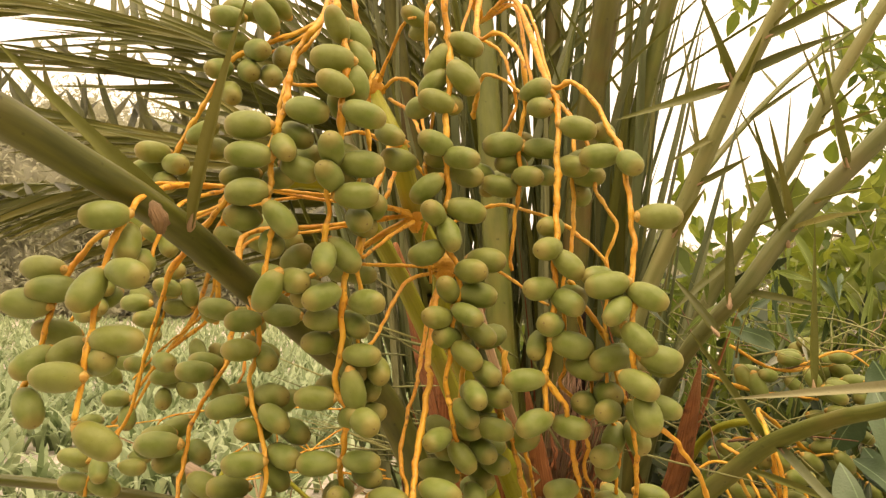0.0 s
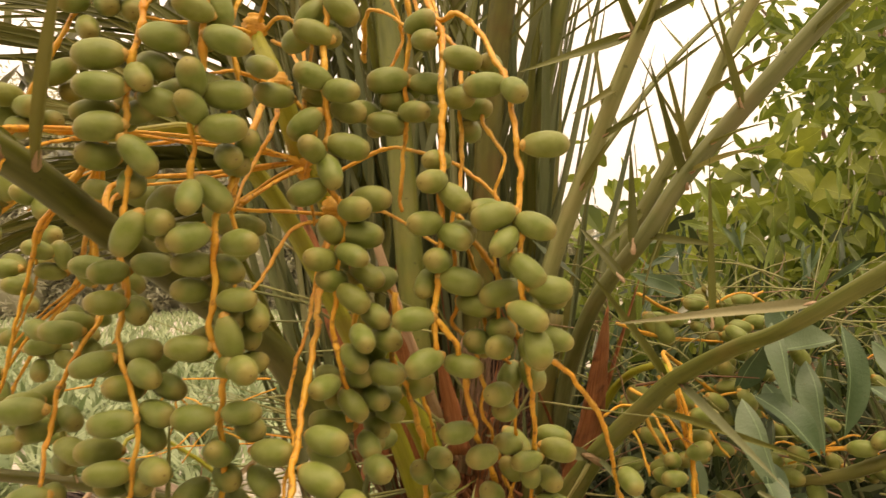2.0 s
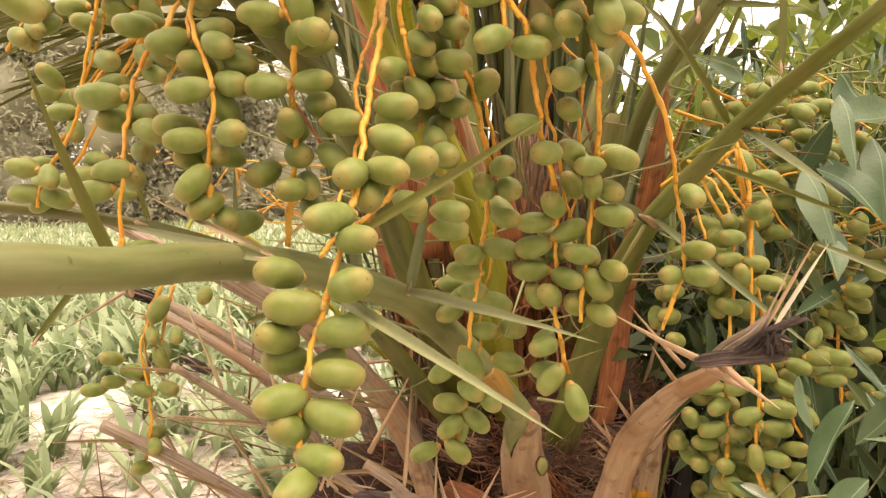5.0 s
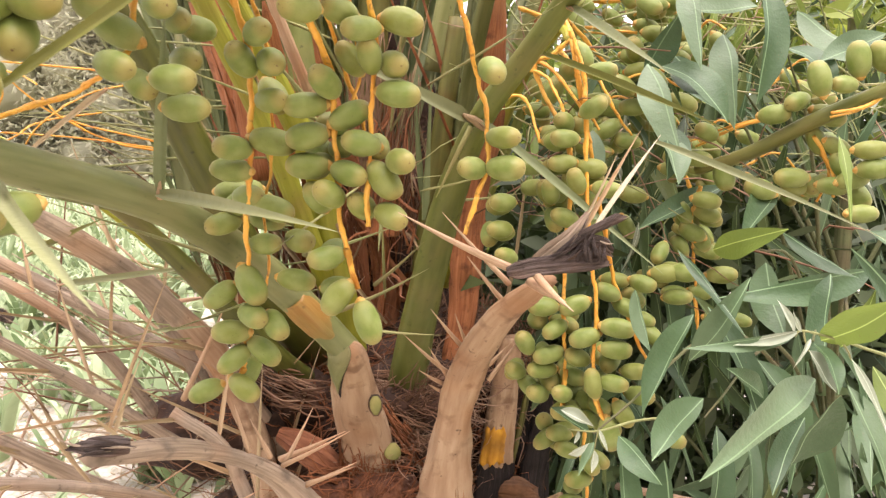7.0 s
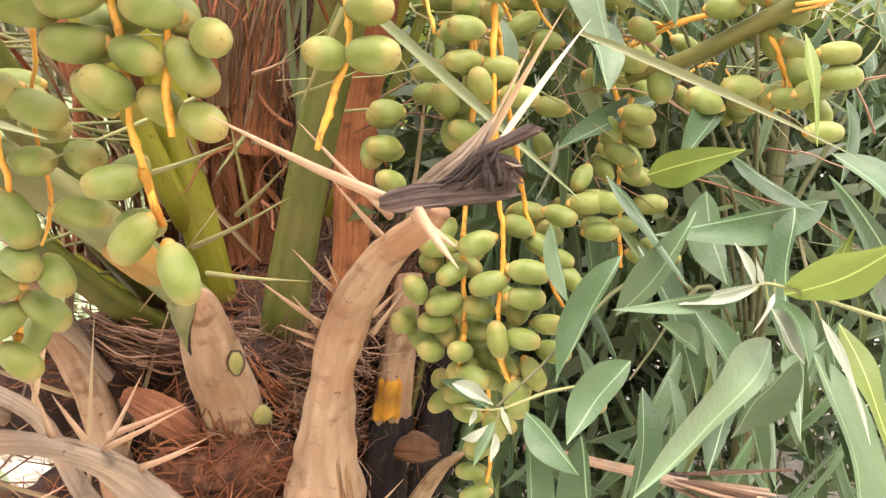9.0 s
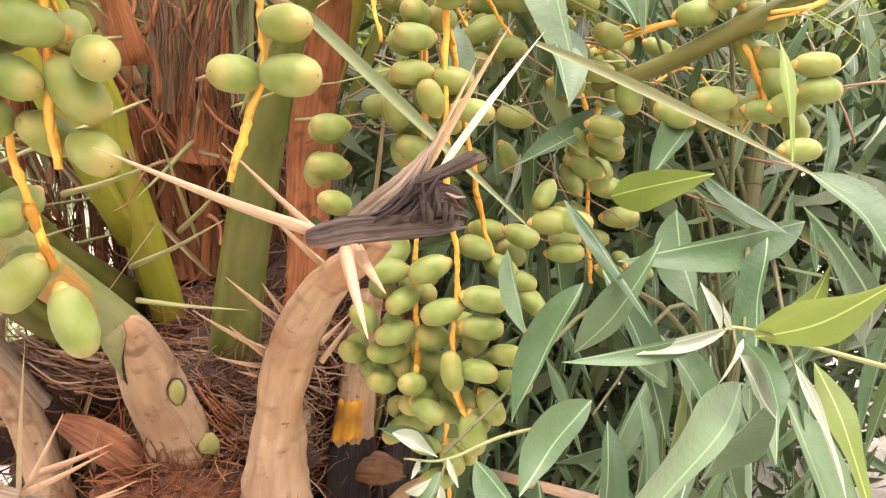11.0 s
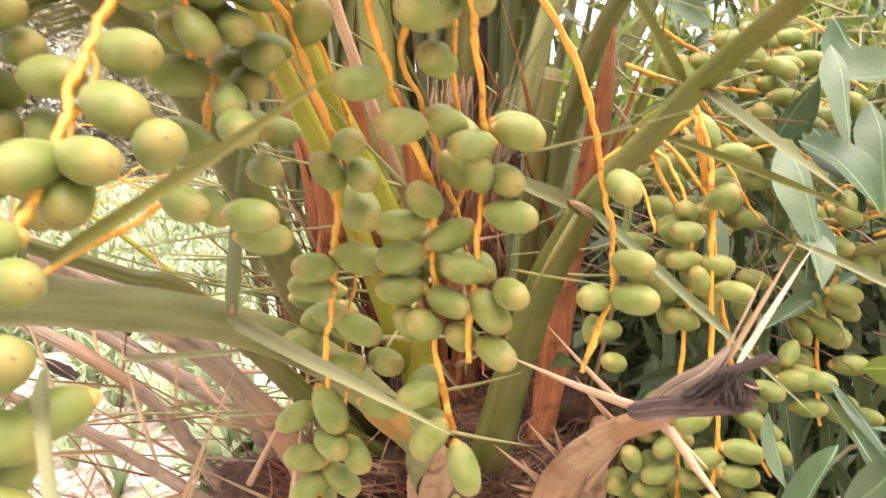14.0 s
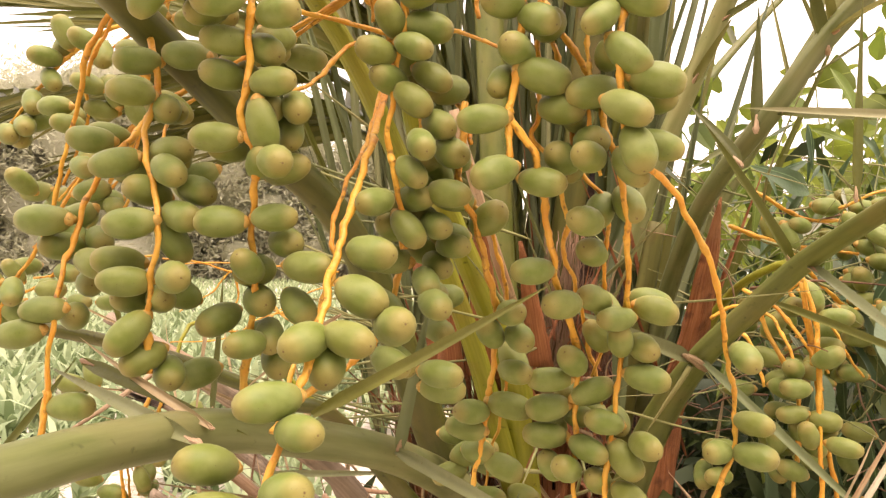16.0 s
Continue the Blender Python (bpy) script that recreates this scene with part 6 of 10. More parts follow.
strand(bunch, [(0.071, 0.580, 1.239), (0.069, 0.589, 1.190), (0.085, 0.613, 1.170), (0.095, 0.637, 1.145), (0.103, 0.667, 1.108), (0.106, 0.677, 1.088), (0.103, 0.687, 1.054), (0.097, 0.700, 1.014), (0.090, 0.713, 0.976), (0.089, 0.727, 0.940), (0.080, 0.734, 0.913)], [], 0.0014)
strand(bunch, [(-0.026, 0.640, 1.412), (-0.035, 0.580, 1.348), (-0.040, 0.540, 1.308), (-0.046, 0.530, 1.291), (-0.047, 0.530, 1.264), (-0.048, 0.530, 1.232), (-0.049, 0.530, 1.213), (-0.042, 0.530, 1.199), (-0.044, 0.538, 1.175), (-0.046, 0.545, 1.150), (-0.046, 0.552, 1.124), (-0.052, 0.560, 1.088), (-0.057, 0.570, 1.053)], [
    (-0.029, 0.523, 1.273, -28, -1, 28.5),
    (-0.032, 0.527, 1.237, -20, -0, 28.5),
    (-0.060, 0.532, 1.261, -152, 2, 29.4),
    (-0.097, 0.567, 1.263, -178, 4, 29.4),
    (-0.040, 0.539, 1.258, -38, -26, 29.0),
    (-0.064, 0.540, 1.244, -134, 3, 28.4),
    (-0.037, 0.528, 1.213, 43, -75, 31.3),
    (-0.041, 0.538, 1.226, -51, -15, 30.1),
    (-0.064, 0.530, 1.207, -179, -1, 29.2),
    (-0.053, 0.537, 1.244, -104, 31, 27.8),
    (-0.030, 0.540, 1.215, -63, -47, 29.1),
    (-0.028, 0.521, 1.193, -58, -10, 30.2),
    (-0.022, 0.540, 1.226, -70, -27, 28.6),
    (-0.040, 0.535, 1.194, -64, 18, 29.7),
    (-0.062, 0.537, 1.161, -177, -1, 29.8),
    (-0.031, 0.534, 1.164, -18, 1, 28.2),
])
strand(bunch, [(-0.052, 0.560, 1.088), (-0.057, 0.570, 1.053)], [
    (-0.047, 0.540, 1.137, -99, 26, 28.6),
    (-0.063, 0.545, 1.204, -117, -2, 29.3),
    (-0.029, 0.551, 1.151, -48, -7, 28.9),
    (-0.012, 0.537, 1.137, -16, -4, 30.4),
    (-0.020, 0.550, 1.115, -43, -30, 30.6),
    (-0.046, 0.560, 1.118, -58, -11, 29.8),
    (-0.049, 0.546, 1.093, -117, -2, 29.6),
    (-0.041, 0.552, 1.096, -70, -27, 30.2),
    (-0.039, 0.576, 1.080, -66, -23, 30.6),
    (-0.072, 0.567, 1.105, -122, -21, 30.8),
    (-0.054, 0.556, 1.247, -95, -40, 30.5),
    (-0.039, 0.554, 1.269, -118, -15, 29.6),
    (-0.051, 0.561, 1.134, -107, -1, 32.7),
    (-0.060, 0.545, 1.211, -112, -0, 29.7),
    (-0.030, 0.549, 1.193, -22, 13, 30.8),
    (-0.050, 0.565, 1.095, -53, -2, 30.8),
])
strand(bunch, [(-0.026, 0.640, 1.412), (-0.035, 0.588, 1.349), (-0.039, 0.556, 1.310), (-0.039, 0.553, 1.294), (-0.036, 0.553, 1.267), (-0.039, 0.553, 1.235), (-0.032, 0.553, 1.216), (-0.033, 0.553, 1.202)], [], 0.0014)
strand(bunch, [(-0.006, 0.690, 1.355), (-0.082, 0.651, 1.339), (-0.144, 0.620, 1.325), (-0.118, 0.570, 1.262), (-0.114, 0.565, 1.237), (-0.118, 0.560, 1.212), (-0.099, 0.540, 1.162), (-0.102, 0.540, 1.127), (-0.105, 0.545, 1.098), (-0.103, 0.545, 1.075)], [
    (-0.125, 0.563, 1.258, -154, -3, 28.1),
    (-0.124, 0.554, 1.237, -143, 1, 28.2),
    (-0.109, 0.569, 1.231, -58, -19, 30.7),
    (-0.102, 0.562, 1.204, -24, -1, 30.4),
    (-0.133, 0.556, 1.196, -172, -16, 30.7),
    (-0.095, 0.544, 1.190, -41, -21, 30.7),
    (-0.126, 0.550, 1.195, -171, -6, 31.8),
    (-0.083, 0.541, 1.180, -32, -16, 29.3),
    (-0.107, 0.556, 1.202, -58, -10, 28.0),
    (-0.114, 0.538, 1.160, -176, -6, 31.2),
    (-0.087, 0.543, 1.165, -31, -12, 28.6),
    (-0.095, 0.544, 1.151, 5, -59, 30.5),
    (-0.118, 0.541, 1.127, -172, -1, 30.6),
    (-0.084, 0.529, 1.130, -53, -0, 30.2),
    (-0.113, 0.538, 1.098, -145, -47, 30.7),
    (-0.108, 0.538, 1.083, -134, -25, 28.0),
])
strand(bunch, [(-0.105, 0.545, 1.098), (-0.103, 0.545, 1.075)], [
    (-0.115, 0.575, 1.233, -37, -8, 29.9),
    (-0.113, 0.556, 1.179, -131, 12, 29.6),
    (-0.120, 0.550, 1.116, -116, 3, 30.7),
    (-0.101, 0.552, 1.117, -57, -1, 29.1),
    (-0.098, 0.559, 1.074, -63, -19, 30.4),
    (-0.127, 0.590, 1.238, -101, 14, 29.2),
    (-0.130, 0.558, 1.138, -157, 4, 30.9),
    (-0.103, 0.584, 1.194, -163, -23, 30.7),
    (-0.091, 0.585, 1.069, -132, -14, 30.4),
    (-0.099, 0.570, 1.120, -123, 19, 32.5),
    (-0.111, 0.581, 1.188, -28, -45, 30.7),
])
strand(bunch, [(-0.006, 0.690, 1.355), (-0.087, 0.661, 1.336), (-0.148, 0.639, 1.320), (-0.128, 0.599, 1.254), (-0.124, 0.594, 1.229)], [], 0.0014)
strand(bunch, [(-0.006, 0.690, 1.355), (-0.090, 0.685, 1.302), (-0.159, 0.680, 1.259), (-0.154, 0.620, 1.223), (-0.160, 0.600, 1.203), (-0.171, 0.595, 1.177), (-0.172, 0.580, 1.145), (-0.171, 0.570, 1.131), (-0.169, 0.560, 1.105), (-0.172, 0.560, 1.061), (-0.174, 0.560, 1.031)], [
    (-0.172, 0.599, 1.217, -157, 2, 30.4),
    (-0.159, 0.616, 1.201, -40, -33, 30.1),
    (-0.171, 0.612, 1.152, -47, -16, 29.1),
    (-0.192, 0.583, 1.163, 178, -1, 36.1),
    (-0.201, 0.606, 1.165, -127, -2, 29.6),
    (-0.152, 0.571, 1.136, -27, -17, 30.6),
    (-0.177, 0.562, 1.108, -177, -6, 28.7),
    (-0.191, 0.562, 1.094, -177, -11, 30.4),
    (-0.159, 0.564, 1.051, 3, 1, 28.5),
    (-0.188, 0.598, 1.147, -124, -2, 29.9),
    (-0.168, 0.597, 1.124, -57, -6, 30.3),
    (-0.205, 0.722, 1.310, -173, 14, 32.2),
    (-0.141, 0.682, 1.297, -0, -4, 38.3),
    (-0.176, 0.660, 1.265, -179, 9, 33.2),
    (-0.151, 0.677, 1.255, 4, -39, 32.2),
    (-0.169, 0.607, 1.222, -156, 8, 29.2),
])
strand(bunch, [(-0.172, 0.560, 1.061), (-0.174, 0.560, 1.031)], [
    (-0.146, 0.703, 1.328, 7, -9, 36.8),
    (-0.174, 0.679, 1.330, -169, 18, 29.9),
    (-0.122, 0.693, 1.332, -31, -25, 30.5),
    (-0.108, 0.695, 1.295, 3, 1, 32.2),
    (-0.059, 0.703, 1.300, 1, -9, 36.5),
    (-0.078, 0.682, 1.305, 1, -49, 32.2),
    (-0.153, 0.725, 1.346, -57, -32, 31.7),
    (-0.190, 0.615, 1.152, -42, -19, 32.5),
    (-0.197, 0.599, 1.167, -159, -30, 32.2),
    (-0.190, 0.632, 1.147, -122, 4, 30.3),
    (-0.145, 0.633, 1.197, -119, -2, 30.8),
    (-0.172, 0.587, 1.103, -62, 4, 31.0),
])
strand(bunch, [(-0.006, 0.690, 1.355), (-0.085, 0.693, 1.301), (-0.157, 0.697, 1.256), (-0.146, 0.645, 1.219), (-0.148, 0.625, 1.199), (-0.160, 0.620, 1.173)], [], 0.0014)
strand(bunch, [(0.021, 0.670, 1.303), (0.014, 0.645, 1.263), (0.011, 0.615, 1.227), (0.013, 0.585, 1.212), (0.007, 0.555, 1.171), (0.005, 0.530, 1.145), (0.002, 0.510, 1.115), (0.000, 0.490, 1.089), (-0.004, 0.480, 1.072), (-0.018, 0.470, 1.023), (-0.026, 0.467, 0.998), (-0.030, 0.465, 0.976), (-0.033, 0.463, 0.957), (-0.033, 0.460, 0.928)], [
    (0.024, 0.527, 1.146, -36, -6, 32.9),
    (0.021, 0.516, 1.123, -31, -21, 33.4),
    (-0.002, 0.491, 1.101, -115, -12, 31.7),
    (0.019, 0.492, 1.103, -37, -8, 32.2),
    (0.005, 0.505, 1.089, -74, -31, 33.0),
    (-0.014, 0.473, 1.075, -145, -6, 33.1),
    (0.002, 0.469, 1.062, -44, 7, 30.9),
    (-0.036, 0.471, 1.023, 179, 1, 36.0),
    (-0.002, 0.463, 1.036, -45, 17, 33.5),
    (-0.007, 0.469, 1.008, -1, -1, 32.5),
    (-0.047, 0.475, 1.004, -123, 15, 33.4),
    (-0.044, 0.472, 0.988, -148, 3, 30.8),
    (-0.010, 0.464, 0.984, -2, -6, 32.5),
    (-0.043, 0.459, 0.970, -143, -4, 33.6),
    (-0.014, 0.463, 0.959, -13, -15, 35.8),
    (-0.039, 0.464, 0.952, -118, 25, 33.1),
])
strand(bunch, [(-0.033, 0.463, 0.957), (-0.033, 0.460, 0.928)], [
    (-0.021, 0.457, 0.936, -24, -4, 30.5),
    (-0.033, 0.447, 0.924, -118, -16, 33.1),
    (-0.047, 0.486, 1.041, -143, 12, 32.2),
    (-0.003, 0.494, 1.007, -149, -16, 34.4),
    (-0.043, 0.492, 1.012, -104, -17, 32.3),
    (-0.041, 0.481, 0.949, -82, -18, 32.6),
    (-0.019, 0.479, 0.983, -124, -29, 32.6),
    (0.039, 0.511, 1.108, -63, 9, 33.2),
])
strand(bunch, [(0.021, 0.670, 1.303), (0.009, 0.651, 1.260), (0.004, 0.628, 1.222), (0.001, 0.604, 1.205), (-0.007, 0.574, 1.164), (-0.000, 0.549, 1.137), (-0.006, 0.529, 1.108), (-0.013, 0.509, 1.082), (-0.015, 0.499, 1.065)], [], 0.0014)
strand(bunch, [(0.041, 0.620, 1.237), (0.036, 0.625, 1.179), (0.030, 0.625, 1.149), (0.021, 0.635, 1.106), (0.011, 0.613, 1.085), (-0.005, 0.600, 1.071), (-0.023, 0.560, 1.058), (-0.028, 0.530, 1.048)], [
    (0.060, 0.602, 1.062, -9, -3, 30.2),
    (0.032, 0.612, 1.078, -40, -32, 27.7),
    (0.054, 0.641, 1.096, -54, -9, 30.7),
    (0.050, 0.640, 1.121, -58, -8, 30.4),
    (0.060, 0.658, 1.119, -124, 2, 29.1),
])
strand(bunch, [(-0.006, 0.690, 1.352), (-0.049, 0.640, 1.363), (-0.081, 0.600, 1.359), (-0.115, 0.590, 1.361), (-0.192, 0.580, 1.363), (-0.200, 0.560, 1.356)], [
], 0.0016)
strand(bunch, [(-0.006, 0.690, 1.356), (-0.046, 0.655, 1.359), (-0.084, 0.620, 1.358), (-0.136, 0.600, 1.365)], [
], 0.0016)
strand(bunch, [(0.024, 0.670, 1.305), (-0.009, 0.635, 1.305), (-0.043, 0.600, 1.304), (-0.046, 0.560, 1.309)], [
], 0.0016)
strand(bunch, [(0.023, 0.690, 1.345), (0.064, 0.680, 1.363), (0.088, 0.660, 1.358), (0.124, 0.640, 1.342), (0.149, 0.620, 1.317), (0.158, 0.620, 1.303)], [
], 0.0016)
strand(bunch, [(0.029, 0.670, 1.303), (0.058, 0.655, 1.307), (0.077, 0.640, 1.297), (0.105, 0.600, 1.274)], [
], 0.0016)
strand(bunch, [(-0.006, 0.690, 1.350), (-0.025, 0.645, 1.330), (-0.043, 0.600, 1.309)], [
], 0.0016)
strand(bunch, [(-0.043, 0.700, 1.472), (-0.027, 0.685, 1.481), (-0.007, 0.670, 1.469), (0.001, 0.640, 1.430), (0.005, 0.620, 1.408)], [
], 0.0016)
strand(bunch, [(-0.033, 0.700, 1.466), (-0.011, 0.650, 1.440), (0.002, 0.600, 1.408)], [
], 0.0016)
strand(bunch, [(-0.049, 0.700, 1.474), (-0.032, 0.680, 1.503), (-0.018, 0.660, 1.525), (-0.006, 0.620, 1.514)], [
], 0.0016)
strand(bunch, [(0.048, 0.740, 1.459), (0.051, 0.660, 1.474), (0.067, 0.640, 1.469), (0.085, 0.620, 1.449)], [
], 0.0016)
strand(bunch, [(0.021, 0.670, 1.303), (-0.009, 0.635, 1.291), (-0.024, 0.600, 1.258), (-0.032, 0.560, 1.239)], [
], 0.0016)
strand(bunch, [(-0.021, 0.660, 1.409), (-0.026, 0.640, 1.373), (-0.039, 0.620, 1.337), (-0.043, 0.570, 1.301)], [
], 0.0016)
strand(bunch, [(-0.006, 0.690, 1.352), (0.007, 0.675, 1.379), (-0.005, 0.660, 1.397), (-0.021, 0.660, 1.411)], [
], 0.0016)
strand(bunch, [(-0.014, 0.690, 1.358), (-0.066, 0.655, 1.365), (-0.103, 0.620, 1.359), (-0.141, 0.620, 1.351)], [
], 0.0016)
strand(bunch, [(-0.023, 0.660, 1.412), (-0.050, 0.630, 1.417), (-0.064, 0.600, 1.407)], [
], 0.0016)
strand(bunch, [(-0.049, 0.700, 1.472), (-0.076, 0.665, 1.469), (-0.099, 0.630, 1.457), (-0.125, 0.600, 1.453)], [
], 0.0016)
strand(bunch, [(0.021, 0.670, 1.305), (0.044, 0.635, 1.264), (0.066, 0.600, 1.242), (0.076, 0.580, 1.214)], [
], 0.0016)
tube_part('hub', [(-0.022, 0.660, 1.425, 0.0055), (-0.022, 0.660, 1.415, 0.0099), (-0.022, 0.660, 1.405, 0.0077), (-0.022, 0.660, 1.395, 0.0027)], 'strand', bunch, sides=9, flat=0.8, rough=0.25)
tube_part('hub', [(-0.049, 0.700, 1.490, 0.0060), (-0.049, 0.700, 1.479, 0.0108), (-0.049, 0.700, 1.468, 0.0084), (-0.049, 0.700, 1.458, 0.0030)], 'strand', bunch, sides=9, flat=0.8, rough=0.25)
tube_part('hub', [(-0.006, 0.690, 1.371, 0.0060), (-0.006, 0.690, 1.360, 0.0108), (-0.006, 0.690, 1.349, 0.0084), (-0.006, 0.690, 1.338, 0.0030)], 'strand', bunch, sides=9, flat=0.8, rough=0.25)
tube_part('hub', [(0.022, 0.660, 1.320, 0.0060), (0.022, 0.660, 1.309, 0.0108), (0.022, 0.660, 1.299, 0.0084), (0.022, 0.660, 1.288, 0.0030)], 'strand', bunch, sides=9, flat=0.8, rough=0.25)
bunch = thing('fruit_bunch', (0.100, 1.060, 0.900), 'bunch of green dates hanging beside a thick green petiole', 'dates', 'date bunches on the palm')
tube_part('stalk', [(0.130, 1.050, 0.860, 0.0160), (0.060, 0.900, 1.100, 0.0130), (-0.060, 0.720, 1.360, 0.0110), (-0.163, 0.660, 1.374, 0.0090)], 'peduncle', bunch, sides=8, flat=0.55)
strand(bunch, [(-0.163, 0.660, 1.374), (-0.174, 0.605, 1.365), (-0.184, 0.560, 1.357), (-0.165, 0.470, 1.336), (-0.170, 0.455, 1.317), (-0.175, 0.450, 1.299), (-0.179, 0.445, 1.263), (-0.180, 0.440, 1.230), (-0.182, 0.435, 1.204)], [
    (-0.176, 0.446, 1.322, -156, -7, 28.9),
    (-0.159, 0.441, 1.288, -26, -10, 30.1),
    (-0.169, 0.463, 1.307, -69, -51, 29.9),
    (-0.182, 0.442, 1.278, -124, -54, 29.8),
    (-0.164, 0.444, 1.249, -3, 1, 32.2),
    (-0.194, 0.437, 1.228, -179, -1, 31.7),
    (-0.171, 0.441, 1.192, 9, -33, 29.9),
    (-0.201, 0.461, 1.240, 178, -31, 27.8),
    (-0.175, 0.449, 1.236, -59, 13, 28.5),
    (-0.197, 0.455, 1.232, -63, -3, 29.4),
    (-0.166, 0.469, 1.295, -73, -11, 29.0),
])
strand(bunch, [(-0.163, 0.660, 1.374), (-0.165, 0.612, 1.361), (-0.176, 0.575, 1.349), (-0.158, 0.492, 1.324), (-0.158, 0.477, 1.305), (-0.162, 0.472, 1.287)], [], 0.0014)
strand(bunch, [(-0.163, 0.660, 1.374), (-0.176, 0.611, 1.366), (-0.188, 0.570, 1.359), (-0.191, 0.520, 1.335), (-0.192, 0.480, 1.315), (-0.209, 0.476, 1.293), (-0.221, 0.473, 1.261), (-0.224, 0.469, 1.234), (-0.229, 0.465, 1.217)], [
    (-0.228, 0.477, 1.291, 173, 4, 30.3),
    (-0.218, 0.470, 1.278, -152, -3, 30.6),
    (-0.234, 0.470, 1.269, -179, 4, 31.9),
    (-0.221, 0.459, 1.234, -137, -35, 27.6),
    (-0.222, 0.459, 1.207, -37, -44, 28.1),
    (-0.223, 0.488, 1.251, -128, 10, 31.2),
])
strand(bunch, [(-0.071, 0.800, 1.650), (-0.077, 0.690, 1.589), (-0.082, 0.600, 1.503), (-0.133, 0.600, 1.479), (-0.156, 0.600, 1.464), (-0.181, 0.600, 1.419), (-0.200, 0.600, 1.382)], [
    (-0.156, 0.593, 1.502, -159, -2, 28.3),
    (-0.156, 0.595, 1.486, -153, -7, 29.2),
    (-0.125, 0.594, 1.502, -141, 52, 30.7),
    (-0.130, 0.589, 1.473, -45, -16, 30.4),
    (-0.137, 0.593, 1.457, -57, -26, 29.4),
    (-0.120, 0.589, 1.455, -72, -29, 30.1),
    (-0.160, 0.590, 1.458, -116, -19, 29.0),
    (-0.212, 0.595, 1.391, -136, -4, 28.5),
    (-0.219, 0.595, 1.379, -169, -2, 30.6),
    (-0.174, 0.599, 1.408, -2, 31, 29.4),
    (-0.149, 0.590, 1.438, -66, -36, 29.2),
    (-0.192, 0.591, 1.380, -41, -9, 29.2),
    (-0.185, 0.591, 1.373, -35, -2, 27.8),
    (-0.202, 0.594, 1.367, -45, -16, 30.1),
    (-0.151, 0.587, 1.513, -148, -3, 30.0),
    (-0.119, 0.593, 1.516, -137, 29, 27.6),
])
strand(bunch, [(-0.181, 0.600, 1.419), (-0.200, 0.600, 1.382)], [
    (-0.132, 0.620, 1.515, -119, 2, 30.8),
    (-0.171, 0.621, 1.399, -104, -14, 31.6),
    (-0.216, 0.611, 1.378, -57, 15, 29.5),
    (-0.115, 0.617, 1.477, -88, -29, 30.9),
])
strand(bunch, [(-0.071, 0.800, 1.650), (-0.080, 0.699, 1.588), (-0.092, 0.617, 1.502), (-0.142, 0.626, 1.477)], [], 0.0014)
strand(bunch, [(-0.163, 0.660, 1.374), (-0.180, 0.693, 1.334), (-0.194, 0.720, 1.301), (-0.208, 0.740, 1.257), (-0.250, 0.747, 1.222), (-0.279, 0.753, 1.188), (-0.308, 0.760, 1.147)], [
    (-0.228, 0.733, 1.279, -175, 69, 29.5),
    (-0.208, 0.736, 1.263, -172, 59, 28.5),
    (-0.239, 0.735, 1.265, -157, 7, 28.2),
    (-0.219, 0.740, 1.222, -55, -45, 29.5),
    (-0.252, 0.748, 1.197, -1, 11, 33.1),
    (-0.303, 0.753, 1.173, -179, -1, 29.0),
    (-0.253, 0.745, 1.175, -72, -29, 28.1),
    (-0.283, 0.741, 1.268, 177, -1, 31.2),
    (-0.269, 0.736, 1.252, -148, 10, 27.7),
    (-0.246, 0.725, 1.284, -162, 17, 29.0),
    (-0.213, 0.741, 1.207, -33, -18, 30.2),
    (-0.290, 0.750, 1.155, -68, -45, 28.5),
    (-0.231, 0.747, 1.184, -36, -18, 27.5),
    (-0.251, 0.764, 1.192, -132, -6, 31.1),
    (-0.207, 0.765, 1.221, -93, 15, 30.2),
    (-0.275, 0.756, 1.255, -68, -19, 29.6),
])
strand(bunch, [(-0.163, 0.660, 1.374), (-0.192, 0.699, 1.334), (-0.202, 0.732, 1.302), (-0.221, 0.758, 1.259), (-0.263, 0.765, 1.224), (-0.296, 0.771, 1.190)], [], 0.0014)
strand(bunch, [(-0.163, 0.660, 1.374), (-0.203, 0.682, 1.333), (-0.235, 0.700, 1.299), (-0.250, 0.720, 1.267), (-0.265, 0.723, 1.213), (-0.280, 0.727, 1.159), (-0.314, 0.730, 1.104), (-0.318, 0.730, 1.083)], [
    (-0.295, 0.718, 1.201, -115, 33, 30.1),
    (-0.330, 0.728, 1.120, 176, 9, 31.9),
    (-0.302, 0.721, 1.111, -60, -41, 30.0),
    (-0.331, 0.733, 1.096, -179, -1, 30.1),
    (-0.303, 0.736, 1.091, 10, -18, 31.8),
    (-0.272, 0.726, 1.113, -13, 0, 28.4),
    (-0.242, 0.714, 1.214, -38, -10, 30.5),
    (-0.265, 0.728, 1.127, -23, -10, 27.7),
    (-0.326, 0.757, 1.090, -151, -43, 31.9),
    (-0.334, 0.769, 1.108, -43, -8, 29.7),
])
strand(bunch, [(-0.163, 0.660, 1.374), (-0.207, 0.691, 1.329), (-0.243, 0.718, 1.292), (-0.257, 0.747, 1.256), (-0.280, 0.751, 1.202)], [], 0.0014)
